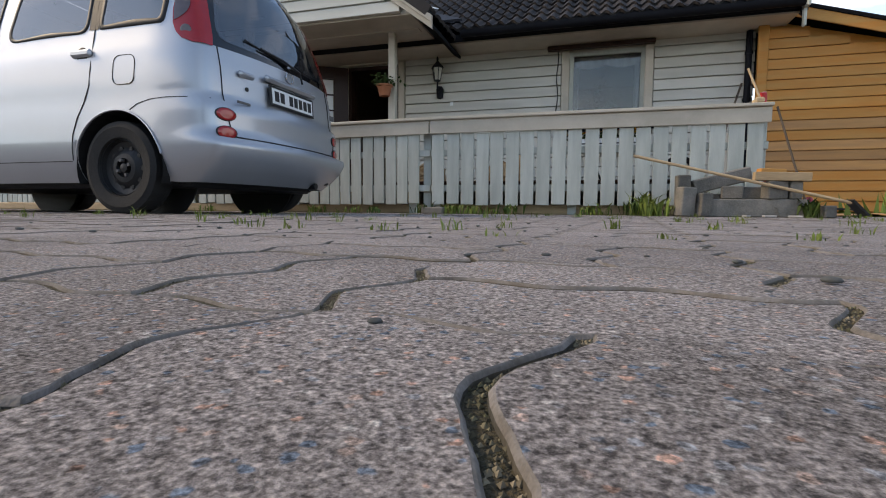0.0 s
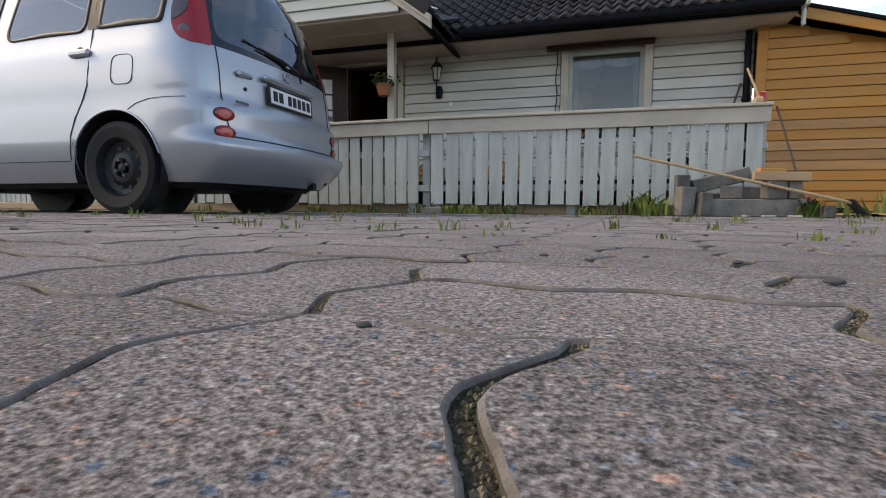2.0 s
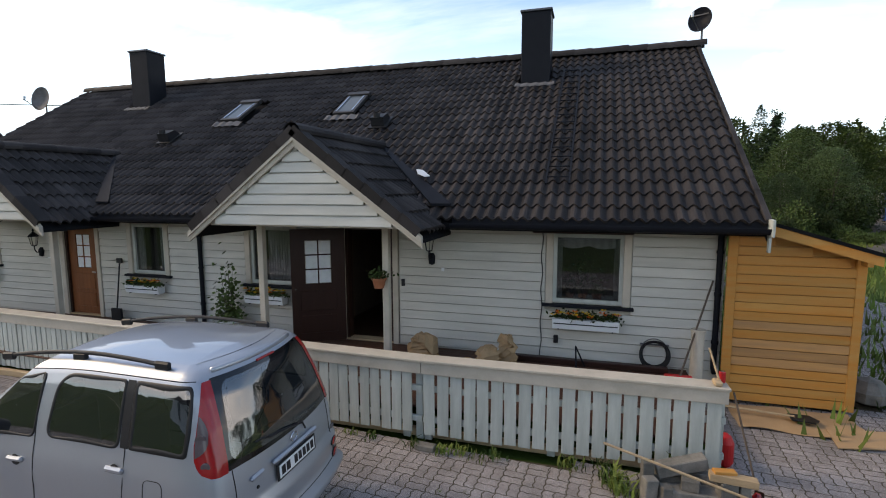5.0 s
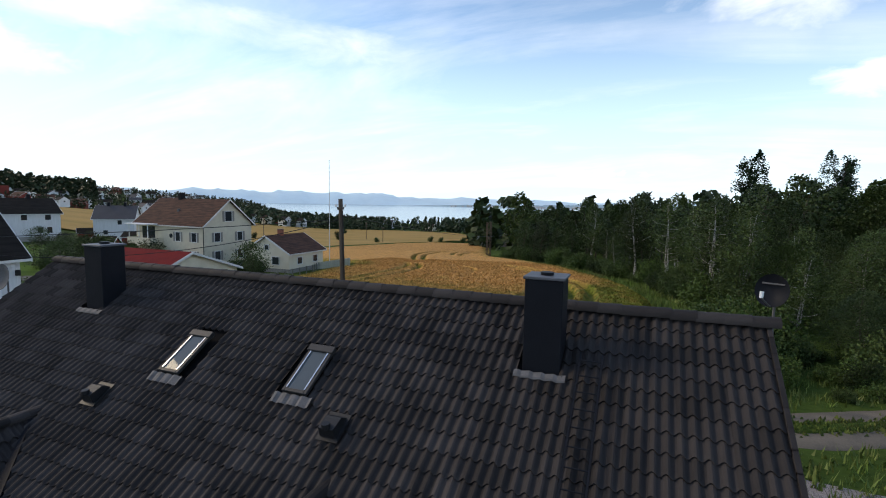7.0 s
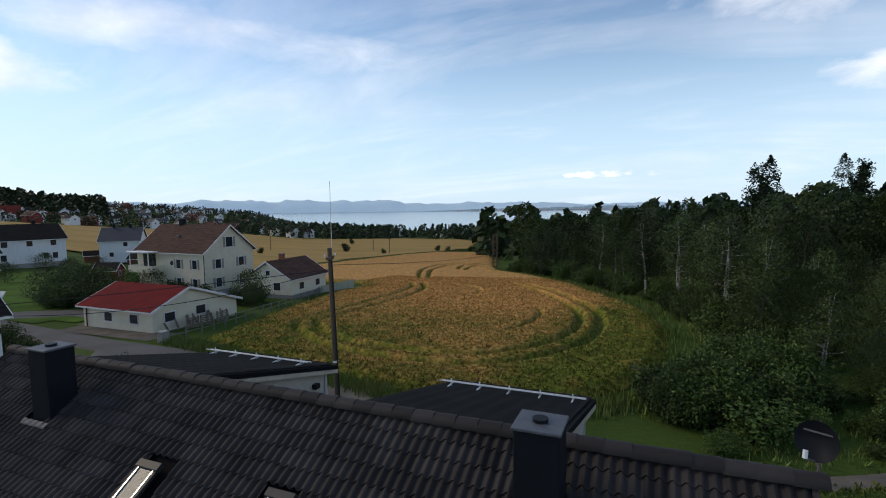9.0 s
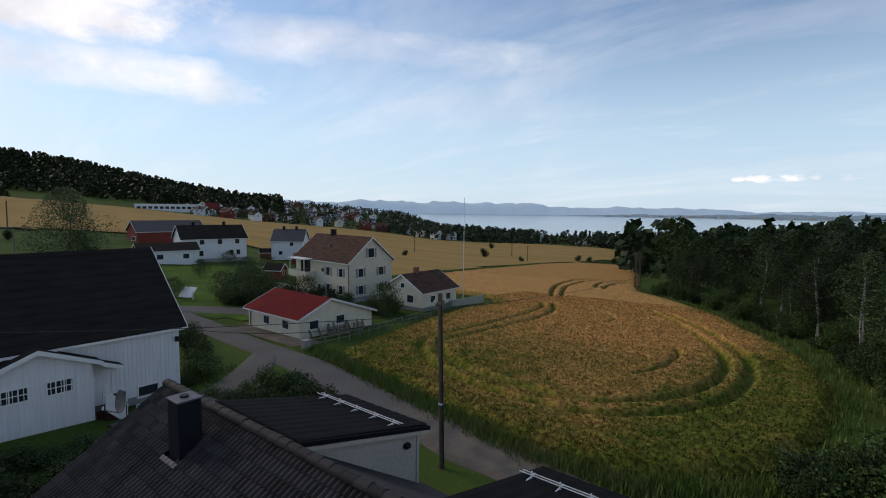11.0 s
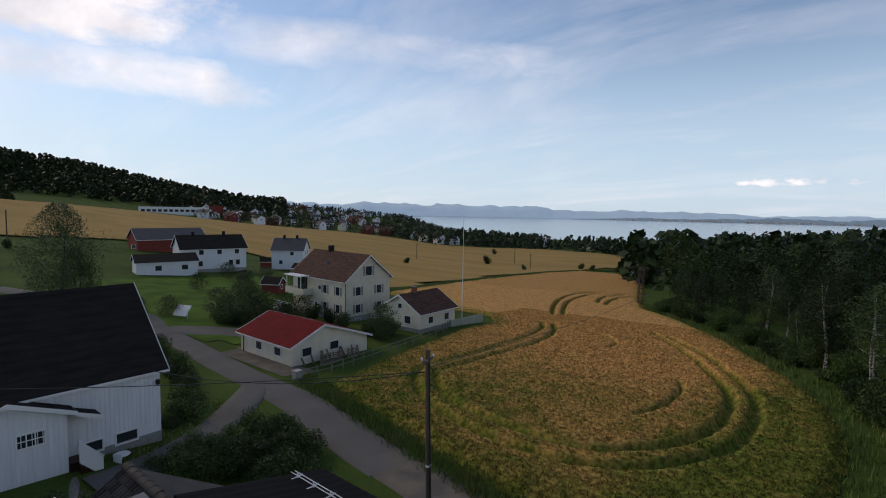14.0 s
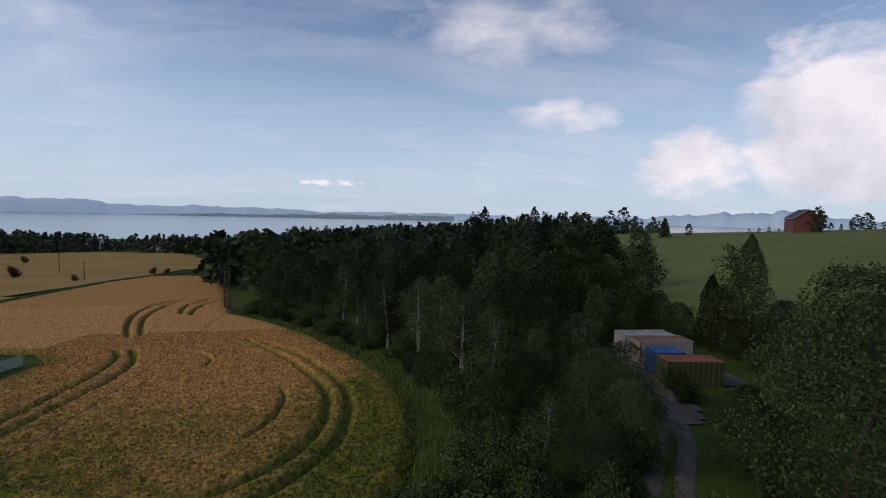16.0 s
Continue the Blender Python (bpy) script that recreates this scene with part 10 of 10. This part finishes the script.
# coarse sand lying in the joints of the nearest blocks
GRIT = island(mat("joint_sand", (0.20, 0.165, 0.11), 0.9, var=0.3, scale=60, bump=0.2, fine=500, col2=(0.09, 0.085, 0.045), spec=0.2), 0.45)
r = np.random.RandomState(64)
gx, gy = r.uniform(-0.45, 0.55, 150000), r.uniform(-0.15, 0.75, 150000)
half = CELL / 2
ju = (gx + 0.1275 - np.array([swing_x(v) for v in gy]) + 0.004) % half - 0.004
jv = (gy - np.array([swing_y(v + 0.1275) for v in gx]) + 0.004) % half - 0.004
ok = (np.abs(ju) < 0.0044) | (np.abs(jv) < 0.004)
g = Geo()
for x, y, s in zip(gx[ok], gy[ok], r.uniform(0.0004, 0.0011, ok.sum())):
    a, k = s * r.uniform(0.7, 1.4), len(g.v)
    z = -0.0025 + r.uniform(-0.3, 0.4) * s
    g.v += [(x + a, y, z), (x, y + s, z + 0.2 * s), (x - s, y + 0.2 * a, z), (x, y - a, z - 0.2 * s), (x + 0.2 * s, y, z + s), (x, y, z - s)]
    g.f += [(k, k + 1, k + 4), (k + 1, k + 2, k + 4), (k + 2, k + 3, k + 4), (k + 3, k, k + 4)]
part("joint_sand", g, GRIT, paving, "coarse mossy sand in the joints", fix=False)
block_me = {}
for name, (a, b, c, d) in {"h0": (0, 0, CELL, CELL / 2), "h1": (0, CELL / 2, CELL, CELL), "v0": (0, 0, CELL / 2, CELL), "v1": (CELL / 2, 0, CELL, CELL)}.items():
    horiz = name[0] == "h"
    block_me[name] = (edged(paver_geo(a, b, c, d, 28 if horiz else 14, 14 if horiz else 28, True).mesh("paver", PAVE, False, False), 4 * 84), paver_geo(a, b, c, d, 8 if horiz else 4, 4 if horiz else 8, False), paver_geo(a, b, c, d, 4 if horiz else 2, 2 if horiz else 4, None))
q = rng(505)
joined = Geo()
i0, i1, j0, j1 = int(-17 / CELL), int(9 / CELL), int(-5 / CELL), int(20.5 / CELL)
OX, OY = -0.1275, 0.0
ct, st_ = math.cos(radians(PAVE_TURN)), math.sin(radians(PAVE_TURN))
far_v, far_f = [], []
for i in range(i0, i1):
    for j in range(j0, j1):
        x, y = i * CELL + OX, j * CELL + OY
        mx_, my_ = x + CELL / 2, y + CELL / 2
        wx_, wy_ = mx_ * ct - my_ * st_ + PX, mx_ * st_ + my_ * ct + PY
        if not inside(PAVED, np.array(wx_), np.array(wy_)):
            continue
        close = -1.35 < x < 1.15 and -0.3 < y < 2.6
        for nm in (("h0", "h1") if (i + j) % 2 == 0 else ("v0", "v1")):
            dz = max(-0.0015, min(0.0015, q.gauss(0, 0.0007)))
            if close:
                ob = new("paver", block_me[nm][0])
                ob.parent = paving
                ob.location = (x, y, dz)
                ob.rotation_euler = (q.gauss(0, 0.002), q.gauss(0, 0.002), 0)
            else:
                gg = block_me[nm][1 if -6.5 < x < 5.5 and -0.5 < y < 6.0 else 2]
                tx_, ty_ = q.gauss(0, 0.0025), q.gauss(0, 0.0025)
                k = len(far_v)
                far_v += [(x + p[0], y + p[1], p[2] + dz + (p[0] - 0.1) * tx_ + (p[1] - 0.1) * ty_) for p in gg.v]
                far_f += [tuple(a + k for a in f) for f in gg.f]
joined.v, joined.f = far_v, far_f
many = part("pavers", joined, PAVES, paving, "worn grey-pink concrete pavers", fix=False, kind="stuff")
many.data.materials.append(EDGE)
many.data.polygons.foreach_set("material_index", [int(len(f) == 4) for f in far_f])

# loose stones on the paving
PEB = mat("loose_pebble", (0.10, 0.105, 0.10), 0.8, var=0.3, scale=30, bump=0.3, fine=200, rnd=0.4)
peb = Geo().lathe([(0.0, 0.0), (0.8, 0.15), (1.0, 0.45), (0.75, 0.85), (0.0, 1.0)], 7).mesh("pebble", PEB, True)
for x, y, s in [(-0.082, 0.168, 0.0032), (0.085, 0.30, 0.0026), (0.115, 0.62, 0.004), (-0.60, 0.85, 0.004), (-0.25, 0.42, 0.003), (0.30, 0.75, 0.004), (-0.40, 1.1, 0.005)] + [(q.gauss(-0.2, 1.2), abs(q.gauss(0, 1.4)) + 0.35, q.uniform(0.003, 0.007)) for _ in range(110)]:
    ob = new("pebble", peb)
    ob.matrix_basis = pose(x + PX, y + PY - 0.175, 0.0, 0, 0, q.uniform(0, 360)) @ Matrix.Diagonal((s, s * q.uniform(0.6, 1), s * 0.7, 1))
    tagged(ob, "small dark stone lying loose on the paving", "pebble", "loose pebbles")


# weeds
def weed(loc, n, hgt, spread, width, seed, leafm=WEED, label="small weed growing in a paving joint", broad=False):
    q_ = rng(seed)
    g = Geo().add([(0, 0, -0.006)], [])
    for _ in range(n):
        a, lean, h = q_.random() * 6.28, q_.uniform(0.1, 0.8), hgt * q_.uniform(0.45, 1.1)
        bx, by = q_.gauss(0, spread), q_.gauss(0, spread)
        d = Vector((math.cos(a), math.sin(a), 0))
        s = Vector((-d.y, d.x, 0)) * width * q_.uniform(0.6, 1.3)
        p0 = Vector((bx, by, -0.005))
        p1 = p0 + d * lean * h * 0.35 + Vector((0, 0, h * 0.6))
        p2 = p0 + d * lean * h + Vector((0, 0, h * (0.95 if not broad else 0.8)))
        w1 = 1.6 if broad else 0.8
        g.add([p0 - s * 0.5, p0 + s * 0.5, p1 + s * w1, p2, p1 - s * w1], [(0, 1, 2, 4), (4, 2, 3)])
        g.f.append((0, len(g.v) - 5, len(g.v) - 4))
    return solo("weed", g, leafm, label, "weed", "weeds", loc=loc, fix=False)


k = 0
for x, y, h in [(-0.42, 0.95, 0.030), (-0.30, 1.02, 0.034), (-0.62, 0.92, 0.034), (-0.75, 0.98, 0.03), (-0.22, 1.15, 0.03), (0.04, 1.25, 0.035), (0.26, 1.3, 0.03), (0.5, 1.2, 0.03), (-0.9, 1.1, 0.035), (0.10, 0.83, 0.02), (0.32, 0.9, 0.02),
                (-0.16, 0.80, 0.024), (-1.1, 1.2, 0.04), (0.75, 1.45, 0.04), (-1.4, 1.5, 0.05), (-1.0, 1.6, 0.05), (-2.1, 1.85, 0.06)] + [(i * CELL + OX + q.gauss(0, 0.01), q.uniform(1.0, 4.5), q.uniform(0.02, 0.05)) for i in list(range(-14, 14)) * 3]:
    k += 1
    weed((x + PX, y + PY - 0.175, 0), q.randint(8, 16), h, 0.012, 0.0022, k)
for x, y, h, n in ((-1.72, 4.66, 0.20, 16), (-1.35, 4.62, 0.16, 26), (-1.15, 4.64, 0.15, 24), (-0.78, 4.66, 0.17, 14), (-0.95, 4.6, 0.12, 14), (0.02, 4.70, 0.13, 16), (0.35, 4.72, 0.2, 12), (-3.0, 4.7, 0.14, 18), (-2.6, 4.72, 0.13, 14), (-2.3, 4.70, 0.12, 10), (-4.6, 4.78, 0.13, 14),
                   (0.52, 4.45, 0.32, 40), (0.42, 4.52, 0.28, 26), (0.60, 4.36, 0.24, 24), (0.10, 4.72, 0.22, 12), (1.72, 4.32, 0.24, 30), (1.80, 4.40, 0.2, 20), (1.15, 4.75, 0.42, 8), (2.05, 4.3, 0.06, 14), (4.0, 6.0, 0.3, 24), (4.2, 6.6, 0.34, 26), (4.1, 7.4, 0.3, 24), (3.9, 5.5, 0.22, 18)):
    k += 1
    weed((x, y, 0), int(n * 1.6), h * 0.85, 0.055, 0.0075 if k % 2 else 0.0055, k, WEED if k % 3 else LEAF_C, "broad-leaved weed growing along the fence foot", True)
WHB = mat("white_kerb_board", (0.6, 0.6, 0.57), 0.7, var=0.15, scale=3, bump=0.2)
for i, (x, y, a) in enumerate(((4.35, 7.3, 62), (4.75, 8.6, 66), (4.15, 6.3, 40), (5.3, 6.4, 78))):
    ob = solo("old_board", Geo().box(-0.7, -0.06, 0, 0.7, 0.06, 0.04, 0.006), WHB, "old white-painted board lying beside the path", "board", "old boards")
    ob.matrix_basis = pose(x, y, 0.02, 0, 0, a)
ob = solo("field_stone", Geo().lathe([(0.05, 0), (0.24, 0.08), (0.26, 0.22), (0.14, 0.36), (0.0, 0.4)], 9), STN, "rounded grey boulder beside the shed", "stone", loc=(3.95, 7.5, 0.0))
